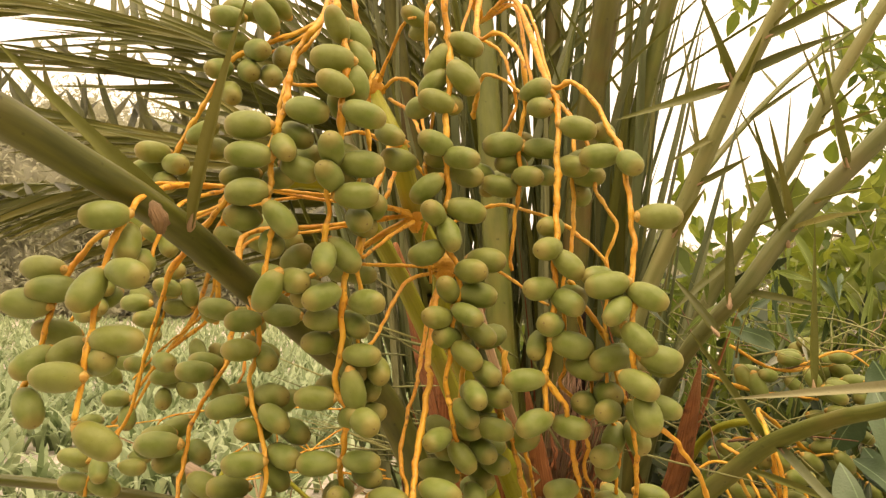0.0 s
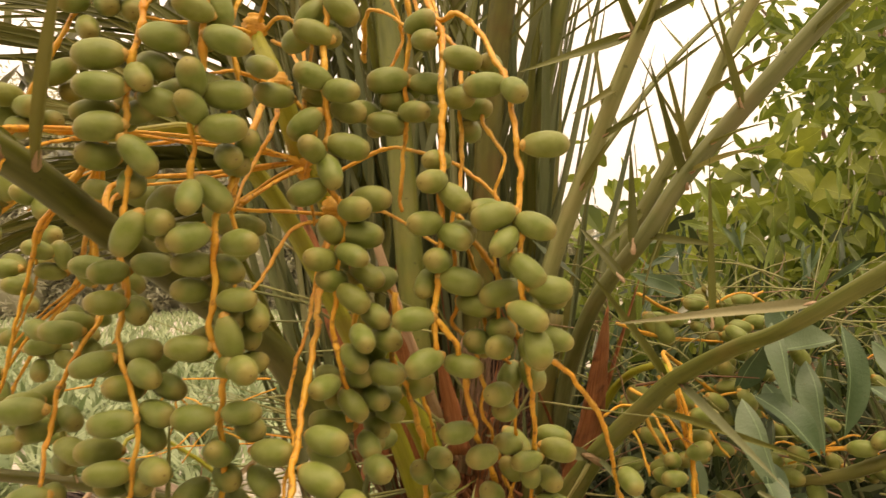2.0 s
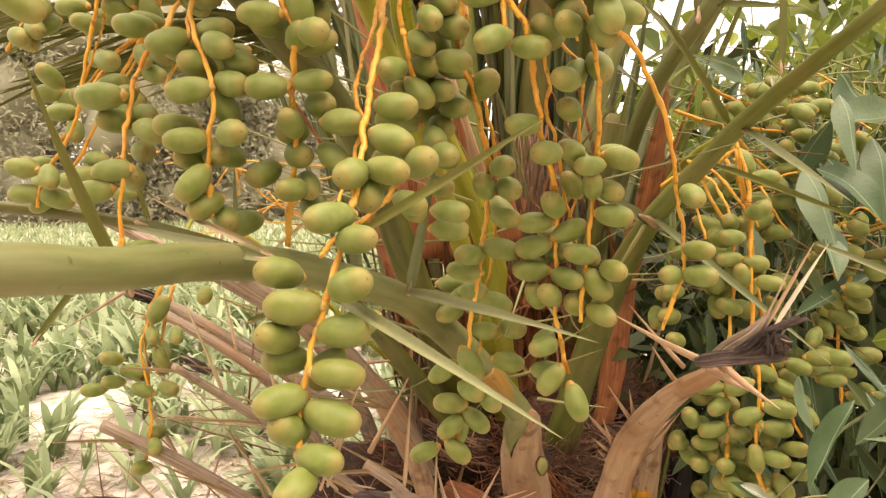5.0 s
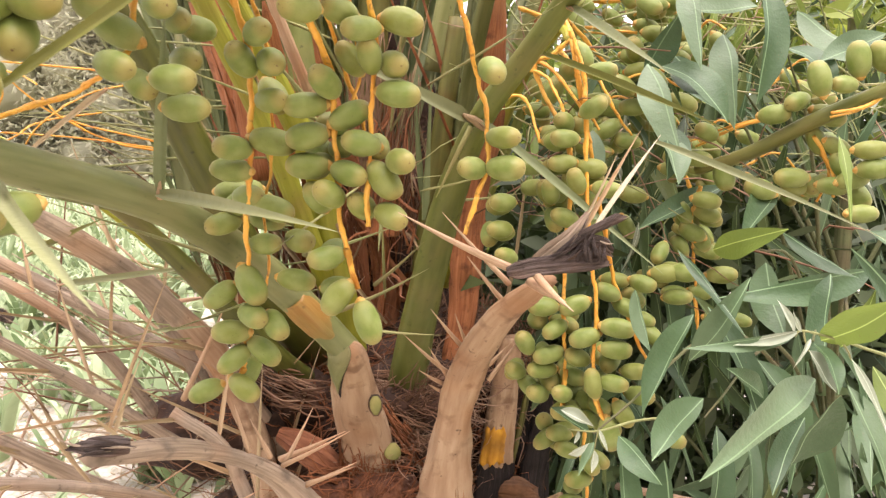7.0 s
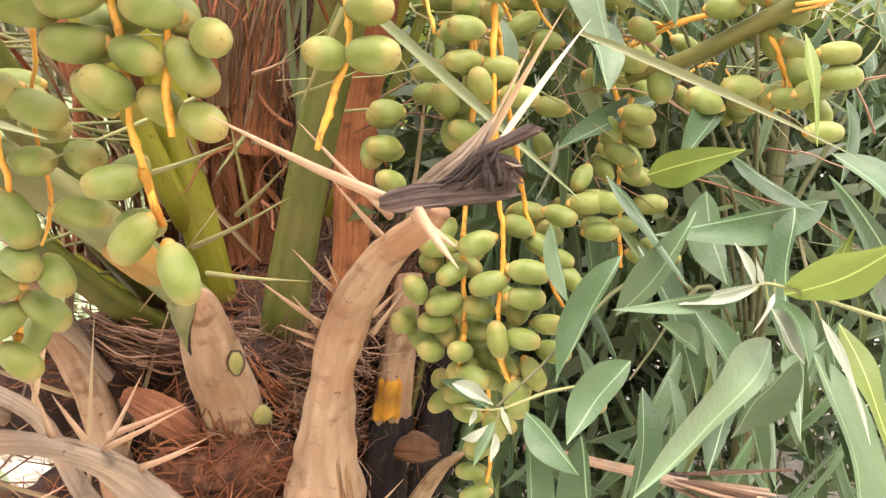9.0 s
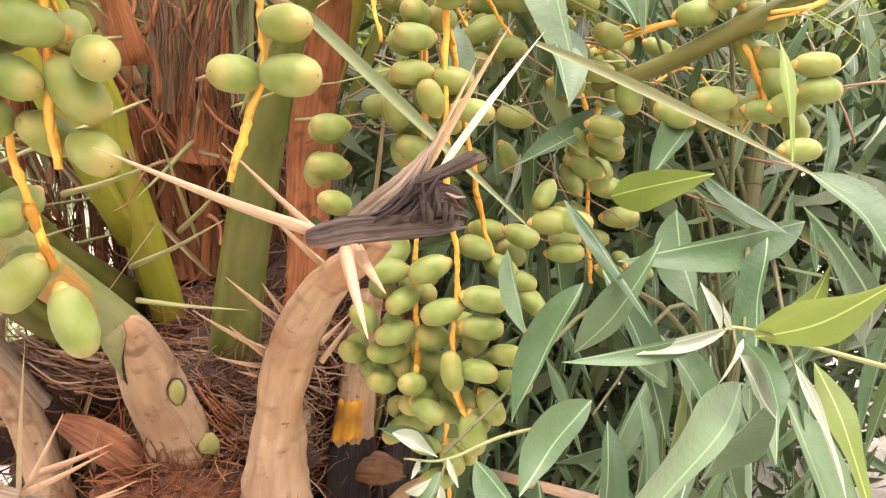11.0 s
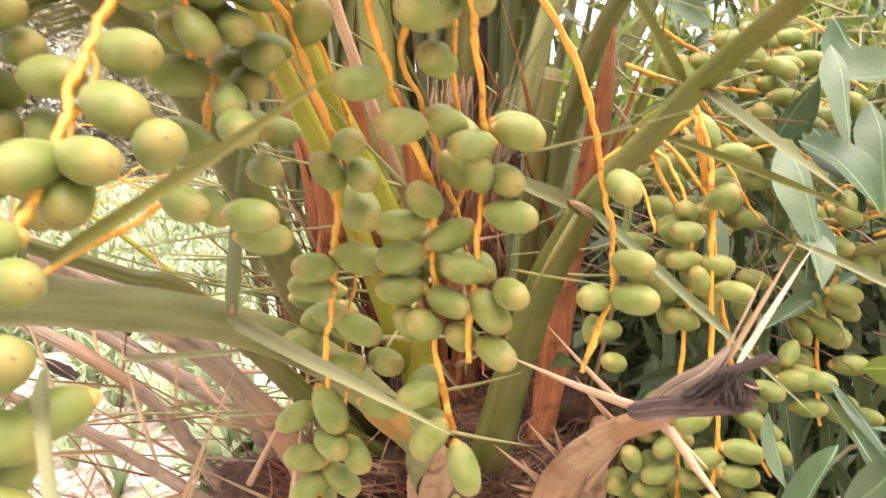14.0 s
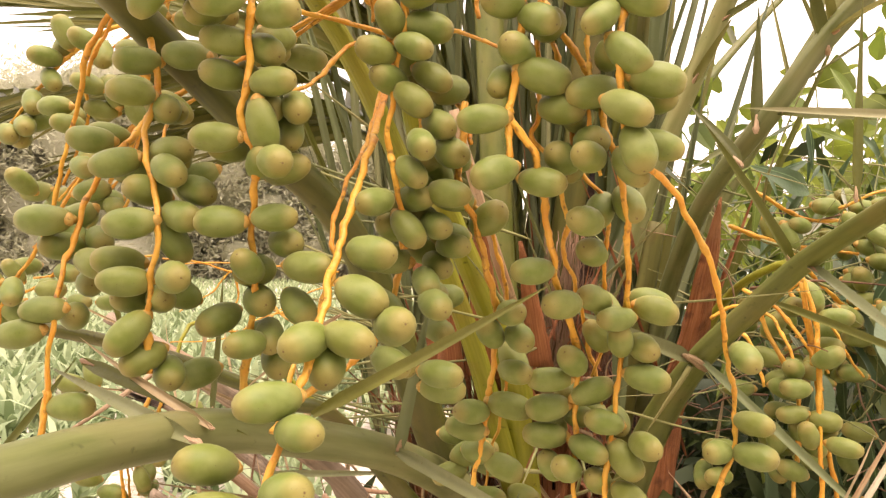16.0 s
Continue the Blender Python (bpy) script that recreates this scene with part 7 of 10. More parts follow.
strand(bunch, [(-0.163, 0.660, 1.374), (-0.199, 0.737, 1.373), (-0.229, 0.800, 1.371), (-0.282, 0.810, 1.353), (-0.326, 0.820, 1.329), (-0.345, 0.820, 1.306), (-0.369, 0.820, 1.276), (-0.391, 0.820, 1.245)], [
    (-0.320, 0.813, 1.355, -148, 66, 35.2),
    (-0.337, 0.810, 1.331, -133, 2, 32.2),
    (-0.334, 0.817, 1.311, -37, -42, 32.0),
    (-0.348, 0.811, 1.288, -53, -43, 32.8),
    (-0.369, 0.808, 1.256, -45, -14, 35.3),
    (-0.353, 0.808, 1.264, -53, -18, 35.2),
    (-0.308, 0.811, 1.276, -39, -23, 34.3),
    (-0.279, 0.806, 1.333, -55, -54, 35.1),
    (-0.272, 0.809, 1.304, -45, -7, 33.1),
    (-0.293, 0.800, 1.344, -113, 13, 34.0),
    (-0.282, 0.815, 1.279, -42, -7, 32.3),
    (-0.296, 0.817, 1.235, -53, -12, 31.9),
    (-0.349, 0.824, 1.272, -118, -30, 34.9),
    (-0.371, 0.829, 1.258, -50, -31, 35.6),
    (-0.328, 0.831, 1.348, -108, -50, 35.1),
])
strand(bunch, [(-0.163, 0.660, 1.374), (-0.195, 0.746, 1.374), (-0.224, 0.817, 1.375), (-0.271, 0.836, 1.358), (-0.312, 0.846, 1.333)], [], 0.0014)
strand(bunch, [(-0.163, 0.660, 1.374), (-0.211, 0.748, 1.310), (-0.251, 0.820, 1.258), (-0.293, 0.850, 1.212), (-0.342, 0.850, 1.126), (-0.388, 0.850, 1.097)], [
    (-0.345, 0.841, 1.111, -37, 0, 28.5),
    (-0.383, 0.845, 1.125, -133, 49, 29.3),
    (-0.384, 0.853, 1.088, -2, -29, 30.3),
    (-0.316, 0.847, 1.096, -18, 1, 28.6),
    (-0.286, 0.849, 1.096, -8, 1, 27.6),
    (-0.339, 0.851, 1.200, 175, -1, 33.3),
    (-0.320, 0.837, 1.199, -127, 11, 30.7),
    (-0.362, 0.845, 1.205, -176, -6, 33.3),
    (-0.362, 0.873, 1.196, -83, -48, 29.3),
    (-0.382, 0.860, 1.130, -115, -6, 30.7),
])
strand(bunch, [(-0.163, 0.660, 1.374), (-0.216, 0.758, 1.308), (-0.258, 0.839, 1.253), (-0.308, 0.879, 1.204)], [], 0.0014)
bunch = thing('fruit_bunch', (0.080, 1.120, 0.720), 'small bunch of green dates low beside the dry petioles', 'dates', 'date bunches on the palm')
tube_part('stalk', [(0.100, 1.100, 0.740, 0.0080), (-0.219, 1.000, 1.060, 0.0051), (-0.275, 0.950, 0.985, 0.0034)], 'peduncle', bunch, sides=8, flat=0.55)
strand(bunch, [(-0.285, 0.950, 0.992), (-0.300, 0.940, 0.945), (-0.308, 0.930, 0.906), (-0.299, 0.930, 0.823), (-0.310, 0.930, 0.760)], [
    (-0.287, 0.937, 0.956, -2, 59, 38.0),
    (-0.321, 0.933, 0.881, 180, 6, 30.5),
    (-0.285, 0.931, 0.898, -10, -61, 29.0),
    (-0.342, 0.926, 0.870, -139, 11, 28.0),
    (-0.308, 0.930, 0.858, 177, 21, 29.1),
    (-0.364, 0.922, 0.862, -155, 3, 29.7),
    (-0.276, 0.927, 0.861, -30, -8, 29.9),
    (-0.263, 0.924, 0.926, -74, -24, 30.3),
    (-0.331, 0.926, 0.798, -169, 41, 28.3),
    (-0.293, 0.919, 0.791, -66, -17, 30.4),
    (-0.309, 0.920, 0.765, -121, 10, 28.8),
    (-0.340, 0.920, 0.900, -131, 17, 29.8),
    (-0.293, 0.929, 0.926, -67, -34, 28.6),
    (-0.231, 0.936, 0.973, -85, -30, 30.0),
    (-0.290, 0.954, 0.883, -104, 15, 29.8),
    (-0.324, 0.952, 0.874, -23, -20, 31.4),
])
strand(bunch, [(-0.299, 0.930, 0.823), (-0.310, 0.930, 0.760)], [
    (-0.298, 0.976, 0.875, -91, -1, 32.0),
    (-0.298, 0.945, 0.801, -99, 3, 31.7),
])
strand(bunch, [(-0.285, 0.950, 0.992), (-0.306, 0.949, 0.947), (-0.309, 0.947, 0.909), (-0.310, 0.956, 0.828)], [], 0.0014)
strand(bunch, [(-0.272, 0.950, 0.985), (-0.288, 0.950, 0.930), (-0.298, 0.950, 0.874)], [
    (-0.303, 0.943, 0.924, -116, 40, 28.3),
    (-0.287, 0.944, 0.903, -51, -48, 27.9),
    (-0.380, 0.951, 0.997, 179, 11, 36.4),
    (-0.358, 0.955, 1.007, 165, 60, 33.1),
    (-0.385, 0.968, 0.985, -118, -1, 32.7),
])
strand(bunch, [(-0.054, 1.000, 1.046), (-0.124, 0.960, 1.058), (-0.193, 0.920, 1.064), (-0.213, 0.920, 1.059)], [
], 0.001)
strand(bunch, [(-0.187, 0.920, 1.128), (-0.222, 0.900, 1.139), (-0.248, 0.880, 1.141)], [
], 0.001)
strand(bunch, [(-0.187, 0.920, 1.128), (-0.155, 0.910, 1.117), (-0.139, 0.900, 1.108)], [
], 0.001)
strand(bunch, [(-0.189, 0.920, 1.130), (-0.208, 0.910, 1.105), (-0.237, 0.900, 1.085)], [
], 0.001)
strand(bunch, [(-0.184, 0.920, 1.131), (-0.181, 0.920, 1.103), (-0.190, 0.920, 1.075)], [
], 0.001)
strand(bunch, [(-0.054, 1.000, 1.053), (-0.144, 0.960, 1.082), (-0.187, 0.920, 1.130)], [
], 0.001)
strand(bunch, [(-0.047, 1.000, 1.042), (-0.092, 0.970, 1.053), (-0.132, 0.940, 1.078), (-0.151, 0.940, 1.099)], [
], 0.001)
strand(bunch, [(-0.257, 0.880, 1.144), (-0.297, 0.860, 1.136), (-0.315, 0.860, 1.104)], [
], 0.001)
strand(bunch, [(-0.086, 1.000, 1.130), (-0.161, 0.975, 1.136), (-0.218, 0.950, 1.138), (-0.277, 0.950, 1.134)], [
], 0.001)
strand(bunch, [(-0.112, 1.000, 1.087), (-0.166, 0.975, 1.077), (-0.203, 0.950, 1.053), (-0.267, 0.950, 1.047)], [
], 0.001)
strand(bunch, [(-0.079, 1.000, 1.118), (-0.120, 0.975, 1.104), (-0.158, 0.950, 1.073), (-0.183, 0.950, 1.040)], [
], 0.001)
strand(bunch, [(-0.397, 0.900, 1.117), (-0.359, 0.900, 1.122), (-0.316, 0.900, 1.129)], [
], 0.001)
bunch = thing('fruit_bunch', (0.300, 1.100, 0.860), 'dense bunch of small green dates among the gum leaves', 'dates', 'date bunches on the palm')
tube_part('stalk', [(0.280, 1.080, 0.860, 0.0130), (0.350, 1.000, 1.086, 0.0101), (0.368, 0.860, 1.148, 0.0068), (0.364, 0.800, 1.133, 0.0047)], 'peduncle', bunch, sides=8, flat=0.55)
strand(bunch, [(0.364, 0.800, 1.133), (0.364, 0.800, 1.136), (0.364, 0.800, 1.138), (0.374, 0.790, 1.091), (0.372, 0.780, 1.035), (0.371, 0.770, 0.943), (0.376, 0.769, 0.910), (0.377, 0.768, 0.879), (0.376, 0.767, 0.849), (0.374, 0.766, 0.808), (0.384, 0.765, 0.781)], [
    (0.351, 0.777, 1.043, -164, 4, 29.1),
    (0.377, 0.782, 1.015, -1, -7, 30.2),
    (0.361, 0.774, 1.004, -138, 53, 27.8),
    (0.349, 0.778, 1.021, -172, -2, 28.1),
    (0.377, 0.776, 1.070, -45, 27, 28.6),
    (0.390, 0.789, 1.103, -27, 1, 28.7),
    (0.388, 0.769, 0.996, -32, -8, 29.1),
    (0.355, 0.772, 1.057, -129, 17, 29.3),
    (0.359, 0.774, 0.890, 173, -20, 29.8),
    (0.367, 0.770, 0.860, 174, -14, 30.2),
    (0.395, 0.761, 0.869, -21, -8, 32.4),
    (0.394, 0.762, 0.849, -14, -5, 30.2),
    (0.373, 0.763, 0.818, 156, 80, 29.7),
    (0.390, 0.756, 0.819, -47, 0, 29.0),
    (0.402, 0.764, 0.787, -36, -57, 28.8),
    (0.389, 0.765, 0.768, -50, -77, 33.6),
])
strand(bunch, [(0.374, 0.766, 0.808), (0.384, 0.765, 0.781)], [
    (0.364, 0.782, 0.838, -162, 24, 28.9),
    (0.409, 0.755, 0.830, -51, 9, 27.6),
    (0.421, 0.771, 0.801, -50, 1, 30.1),
    (0.385, 0.779, 0.790, -58, -13, 27.7),
    (0.376, 0.776, 0.776, -152, 24, 28.9),
    (0.449, 0.761, 0.760, -40, -12, 27.8),
    (0.380, 0.770, 1.004, -49, 9, 30.6),
    (0.364, 0.772, 1.002, -138, 43, 28.2),
    (0.359, 0.770, 1.016, -143, 24, 28.7),
    (0.350, 0.796, 1.041, -53, 0, 30.3),
    (0.377, 0.796, 0.790, -68, -8, 30.8),
    (0.379, 0.797, 0.991, -32, -46, 32.3),
    (0.380, 0.814, 1.119, -51, -66, 30.5),
    (0.385, 0.794, 0.991, -79, 1, 30.2),
    (0.373, 0.838, 1.109, -100, 12, 31.4),
    (0.359, 0.808, 0.865, -51, -11, 31.8),
])
strand(bunch, [(0.374, 0.766, 0.808), (0.384, 0.765, 0.781)], [
    (0.356, 0.819, 1.043, -34, 8, 30.0),
    (0.394, 0.787, 0.767, -23, -24, 32.2),
    (0.351, 0.793, 0.993, -145, 20, 32.4),
    (0.396, 0.780, 0.834, -129, -21, 31.9),
    (0.362, 0.854, 1.091, -64, 44, 32.3),
    (0.392, 0.799, 0.836, -103, -18, 31.2),
    (0.389, 0.804, 1.077, -49, -1, 29.4),
    (0.359, 0.812, 0.983, -51, 5, 31.4),
    (0.366, 0.800, 0.795, -143, 5, 31.4),
    (0.381, 0.784, 1.006, -106, -13, 29.4),
    (0.383, 0.785, 0.812, -149, -30, 29.3),
    (0.375, 0.802, 1.055, -138, 6, 29.3),
    (0.371, 0.831, 0.870, -92, 4, 30.5),
])
strand(bunch, [(0.364, 0.800, 1.133), (0.348, 0.811, 1.120), (0.334, 0.820, 1.110), (0.356, 0.810, 1.057), (0.364, 0.800, 1.025), (0.353, 0.790, 0.903), (0.354, 0.788, 0.858), (0.354, 0.787, 0.826), (0.349, 0.785, 0.788)], [
    (0.342, 0.794, 0.994, -116, 48, 29.7),
    (0.298, 0.797, 0.986, -156, 5, 28.3),
    (0.295, 0.799, 0.960, -149, 5, 29.7),
    (0.298, 0.788, 0.936, -136, 19, 29.6),
    (0.355, 0.791, 0.970, -169, 22, 29.5),
    (0.333, 0.788, 0.887, -177, 4, 30.0),
    (0.343, 0.784, 0.866, -159, -20, 27.9),
    (0.338, 0.788, 0.841, -180, -12, 31.2),
    (0.316, 0.792, 0.852, -143, 53, 28.2),
    (0.333, 0.786, 0.825, -171, 5, 30.6),
    (0.347, 0.776, 0.806, -134, 23, 29.0),
    (0.358, 0.776, 0.784, -44, -20, 28.3),
    (0.365, 0.797, 0.815, -52, -7, 30.3),
    (0.371, 0.791, 0.794, -48, -9, 29.5),
    (0.311, 0.810, 0.821, -137, 29, 29.7),
    (0.298, 0.799, 0.981, -145, 11, 29.2),
])
strand(bunch, [(0.354, 0.787, 0.826), (0.349, 0.785, 0.788)], [
    (0.301, 0.802, 0.956, -146, 10, 29.1),
    (0.345, 0.794, 0.993, -124, 42, 30.4),
    (0.353, 0.795, 1.016, -162, 7, 27.7),
    (0.330, 0.801, 0.799, -137, 23, 30.2),
    (0.342, 0.813, 0.892, -139, -21, 32.4),
    (0.358, 0.803, 0.802, -29, -6, 32.0),
    (0.356, 0.795, 0.783, -160, -3, 32.2),
    (0.361, 0.822, 0.791, -25, -8, 30.6),
    (0.365, 0.819, 0.820, -134, -9, 31.2),
    (0.337, 0.817, 0.997, -62, 6, 29.8),
    (0.367, 0.831, 0.800, -73, 17, 31.8),
    (0.345, 0.812, 0.809, -95, -11, 31.5),
    (0.326, 0.802, 0.802, -62, -23, 29.9),
    (0.291, 0.821, 0.953, -105, -36, 30.7),
    (0.356, 0.819, 0.991, -119, -15, 31.8),
    (0.314, 0.817, 0.816, -126, -14, 30.8),
])
strand(bunch, [(0.354, 0.787, 0.826), (0.349, 0.785, 0.788)], [
    (0.332, 0.806, 0.870, -92, 12, 31.7),
    (0.339, 0.815, 0.797, -122, -37, 32.0),
    (0.350, 0.806, 0.967, -93, -38, 30.4),
    (0.343, 0.828, 0.834, -103, -6, 29.4),
])
strand(bunch, [(0.364, 0.800, 1.133), (0.389, 0.811, 1.015), (0.410, 0.820, 0.919), (0.416, 0.820, 0.896), (0.430, 0.820, 0.861), (0.449, 0.820, 0.820)], [
    (0.442, 0.816, 0.900, -29, -16, 28.1),
    (0.442, 0.818, 0.863, -18, -19, 28.3),
    (0.451, 0.814, 0.847, -52, -38, 29.7),
    (0.426, 0.819, 0.876, -44, -20, 29.7),
    (0.463, 0.813, 0.909, -13, 0, 30.2),
    (0.480, 0.806, 0.910, -38, -3, 29.6),
    (0.476, 0.811, 0.885, -34, 6, 29.6),
    (0.405, 0.816, 0.892, -173, 24, 29.4),
    (0.424, 0.844, 0.899, -33, -5, 29.9),
    (0.479, 0.821, 0.909, -38, -10, 30.1),
    (0.420, 0.864, 0.893, -90, 32, 29.9),
    (0.442, 0.841, 0.881, -158, 28, 29.9),
    (0.452, 0.842, 0.873, -108, 13, 29.7),
    (0.465, 0.828, 0.928, -138, -36, 29.3),
])
strand(bunch, [(0.390, 0.820, 0.783), (0.388, 0.826, 0.757), (0.386, 0.830, 0.737), (0.389, 0.830, 0.692), (0.386, 0.830, 0.658)], [
    (0.379, 0.827, 0.696, -170, 5, 30.2),
    (0.374, 0.837, 0.667, 167, -0, 28.9),
    (0.375, 0.827, 0.649, 176, -8, 29.1),
    (0.389, 0.820, 0.636, -27, -27, 29.0),
    (0.390, 0.824, 0.714, -55, -48, 27.9),
    (0.368, 0.828, 0.728, 179, 23, 27.9),
    (0.402, 0.819, 0.712, -52, -16, 30.4),
    (0.361, 0.834, 0.743, -172, 14, 28.6),
    (0.390, 0.852, 0.646, -86, -21, 29.8),
    (0.351, 0.843, 0.734, -163, -26, 32.0),
    (0.364, 0.845, 0.729, -84, -23, 31.1),
    (0.384, 0.861, 0.673, -78, 24, 30.8),
    (0.354, 0.865, 0.745, -110, 39, 30.9),
    (0.379, 0.863, 0.734, -40, 8, 30.0),
])
strand(bunch, [(0.364, 0.800, 1.133), (0.369, 0.828, 1.149), (0.374, 0.850, 1.162), (0.438, 0.900, 1.119), (0.470, 0.900, 1.095), (0.496, 0.900, 1.071)], [
    (0.461, 0.890, 1.136, -125, 44, 30.5),
    (0.466, 0.891, 1.115, -40, 3, 30.4),
    (0.435, 0.899, 1.054, 170, -29, 32.6),
    (0.458, 0.899, 1.041, 171, 11, 29.5),
    (0.464, 0.900, 1.077, 168, 1, 31.3),
    (0.484, 0.903, 1.089, -9, -11, 29.4),
    (0.427, 0.903, 1.030, 172, 1, 29.4),
    (0.487, 0.897, 1.154, -18, -10, 29.4),
    (0.470, 0.873, 1.178, -47, -31, 30.7),
    (0.510, 0.891, 1.129, -40, -24, 28.0),
    (0.507, 0.894, 1.009, -9, -11, 29.5),
    (0.463, 0.896, 0.983, 168, 11, 31.5),
    (0.471, 0.916, 1.133, -23, -10, 30.9),
    (0.455, 0.918, 1.036, -106, 17, 29.1),
    (0.449, 0.945, 1.033, -141, -6, 31.8),
    (0.434, 0.924, 1.050, -164, -13, 30.5),
])
strand(bunch, [(0.470, 0.900, 1.095), (0.496, 0.900, 1.071)], [
    (0.447, 0.947, 1.060, -88, 21, 31.1),
    (0.443, 0.958, 1.031, -53, -36, 30.9),
    (0.522, 0.913, 1.005, -161, -30, 30.4),
    (0.461, 0.921, 1.041, -86, 29, 30.1),
    (0.499, 0.909, 1.130, -111, -11, 32.7),
])
strand(bunch, [(0.527, 0.920, 1.022), (0.544, 0.936, 0.995), (0.558, 0.950, 0.974), (0.561, 0.950, 0.916), (0.563, 0.950, 0.863), (0.569, 0.950, 0.814)], [
    (0.546, 0.956, 0.916, 144, 57, 30.1),
    (0.574, 0.943, 0.911, -20, -18, 32.7),
    (0.576, 0.946, 0.957, -15, 1, 30.9),
    (0.548, 0.951, 0.937, 177, 12, 28.5),
    (0.570, 0.951, 0.860, -15, -9, 30.7),
    (0.586, 0.945, 0.826, -18, -19, 29.1),
    (0.594, 0.945, 0.881, -15, 1, 38.1),
    (0.541, 0.958, 0.859, 161, -2, 32.0),
    (0.615, 0.938, 0.827, -18, -19, 29.1),
    (0.571, 0.945, 0.931, -50, -51, 30.0),
    (0.546, 0.959, 0.886, 159, 18, 31.7),
    (0.553, 0.975, 0.923, -76, -14, 30.2),
    (0.594, 0.963, 0.907, -148, 26, 32.0),
    (0.532, 0.986, 0.872, -67, -19, 32.2),
    (0.534, 0.994, 0.872, -77, -34, 32.2),
    (0.560, 0.980, 0.884, -44, -22, 29.5),
])
strand(bunch, [(0.563, 0.950, 0.863), (0.569, 0.950, 0.814)], [
    (0.608, 0.964, 0.831, -96, -5, 31.5),
    (0.535, 1.014, 0.869, -160, 16, 30.0),
    (0.576, 0.966, 0.934, -86, -38, 30.2),
])
bunch = thing('fruit_bunch', (0.550, 0.950, 1.060), 'bunch of green dates along a thick green stalk', 'dates', 'date bunches on the palm')
tube_part('stalk', [(0.519, 0.860, 1.009, 0.0100), (0.555, 0.820, 1.026, 0.0129), (0.594, 0.780, 1.054, 0.0139), (0.635, 0.740, 1.078, 0.0126), (0.671, 0.700, 1.097, 0.0119)], 'petiole', bunch, sides=8, flat=0.55)
strand(bunch, [(0.566, 0.800, 1.060), (0.542, 0.830, 1.050), (0.511, 0.850, 1.033)], [
    (0.560, 0.790, 1.061, -40, 3, 30.0),
    (0.516, 0.836, 1.047, -158, 22, 30.3),
    (0.538, 0.839, 1.004, -35, -80, 33.9),
    (0.519, 0.840, 0.978, -12, -11, 31.0),
    (0.511, 0.843, 1.021, -48, -12, 30.2),
    (0.494, 0.853, 1.039, -180, 22, 28.2),
    (0.497, 0.870, 1.025, -133, -9, 32.8),
])
strand(bunch, [(0.566, 0.800, 1.060), (0.538, 0.837, 1.051), (0.497, 0.863, 1.034)], [], 0.0014)
strand(bunch, [(0.594, 0.780, 1.040), (0.610, 0.775, 1.008), (0.610, 0.770, 0.982)], [
    (0.576, 0.779, 1.072, -161, -14, 29.1),
    (0.607, 0.778, 1.059, -15, -21, 34.3),
    (0.615, 0.776, 1.028, -4, -32, 29.8),
    (0.573, 0.780, 1.001, 178, 2, 34.3),
    (0.618, 0.771, 1.011, -20, -61, 31.5),
    (0.601, 0.781, 1.035, 177, 62, 28.8),
    (0.545, 0.785, 0.991, 170, 21, 31.5),
    (0.585, 0.772, 0.993, -166, 22, 30.2),
    (0.610, 0.771, 0.992, -30, -8, 30.0),
    (0.630, 0.762, 0.984, -40, -56, 28.9),
    (0.620, 0.797, 1.035, -124, -8, 30.4),
    (0.624, 0.792, 0.996, -82, -25, 30.4),
    (0.607, 0.798, 0.994, -119, -27, 30.2),
])
strand(bunch, [(0.594, 0.780, 1.040), (0.612, 0.782, 1.006), (0.603, 0.783, 0.977)], [], 0.0014)
strand(bunch, [(0.635, 0.740, 1.076), (0.615, 0.740, 1.064), (0.583, 0.740, 1.059)], [
    (0.573, 0.743, 1.089, 153, 76, 33.2),
    (0.612, 0.746, 1.106, 174, 81, 33.5),
    (0.616, 0.731, 1.026, -20, 0, 30.1),
    (0.621, 0.732, 1.008, -22, 1, 30.3),
    (0.605, 0.724, 0.970, -7, -1, 29.5),
    (0.596, 0.742, 1.084, -169, 4, 27.8),
    (0.632, 0.743, 1.108, -170, 61, 30.3),
    (0.614, 0.750, 0.999, -15, 12, 29.8),
    (0.609, 0.767, 0.992, -55, 33, 30.5),
])
strand(bunch, [(0.635, 0.740, 1.076), (0.616, 0.749, 1.062), (0.594, 0.758, 1.056)], [], 0.0014)
strand(bunch, [(0.523, 0.860, 0.992), (0.514, 0.860, 0.962), (0.517, 0.860, 0.932)], [
    (0.528, 0.856, 0.963, -2, -22, 31.8),
    (0.516, 0.863, 0.944, 164, 30, 30.7),
    (0.529, 0.858, 0.935, -25, -60, 32.0),
    (0.506, 0.864, 0.965, 166, 61, 28.7),
    (0.538, 0.852, 0.956, -38, -15, 29.0),
    (0.522, 0.885, 0.955, -53, 4, 30.5),
])
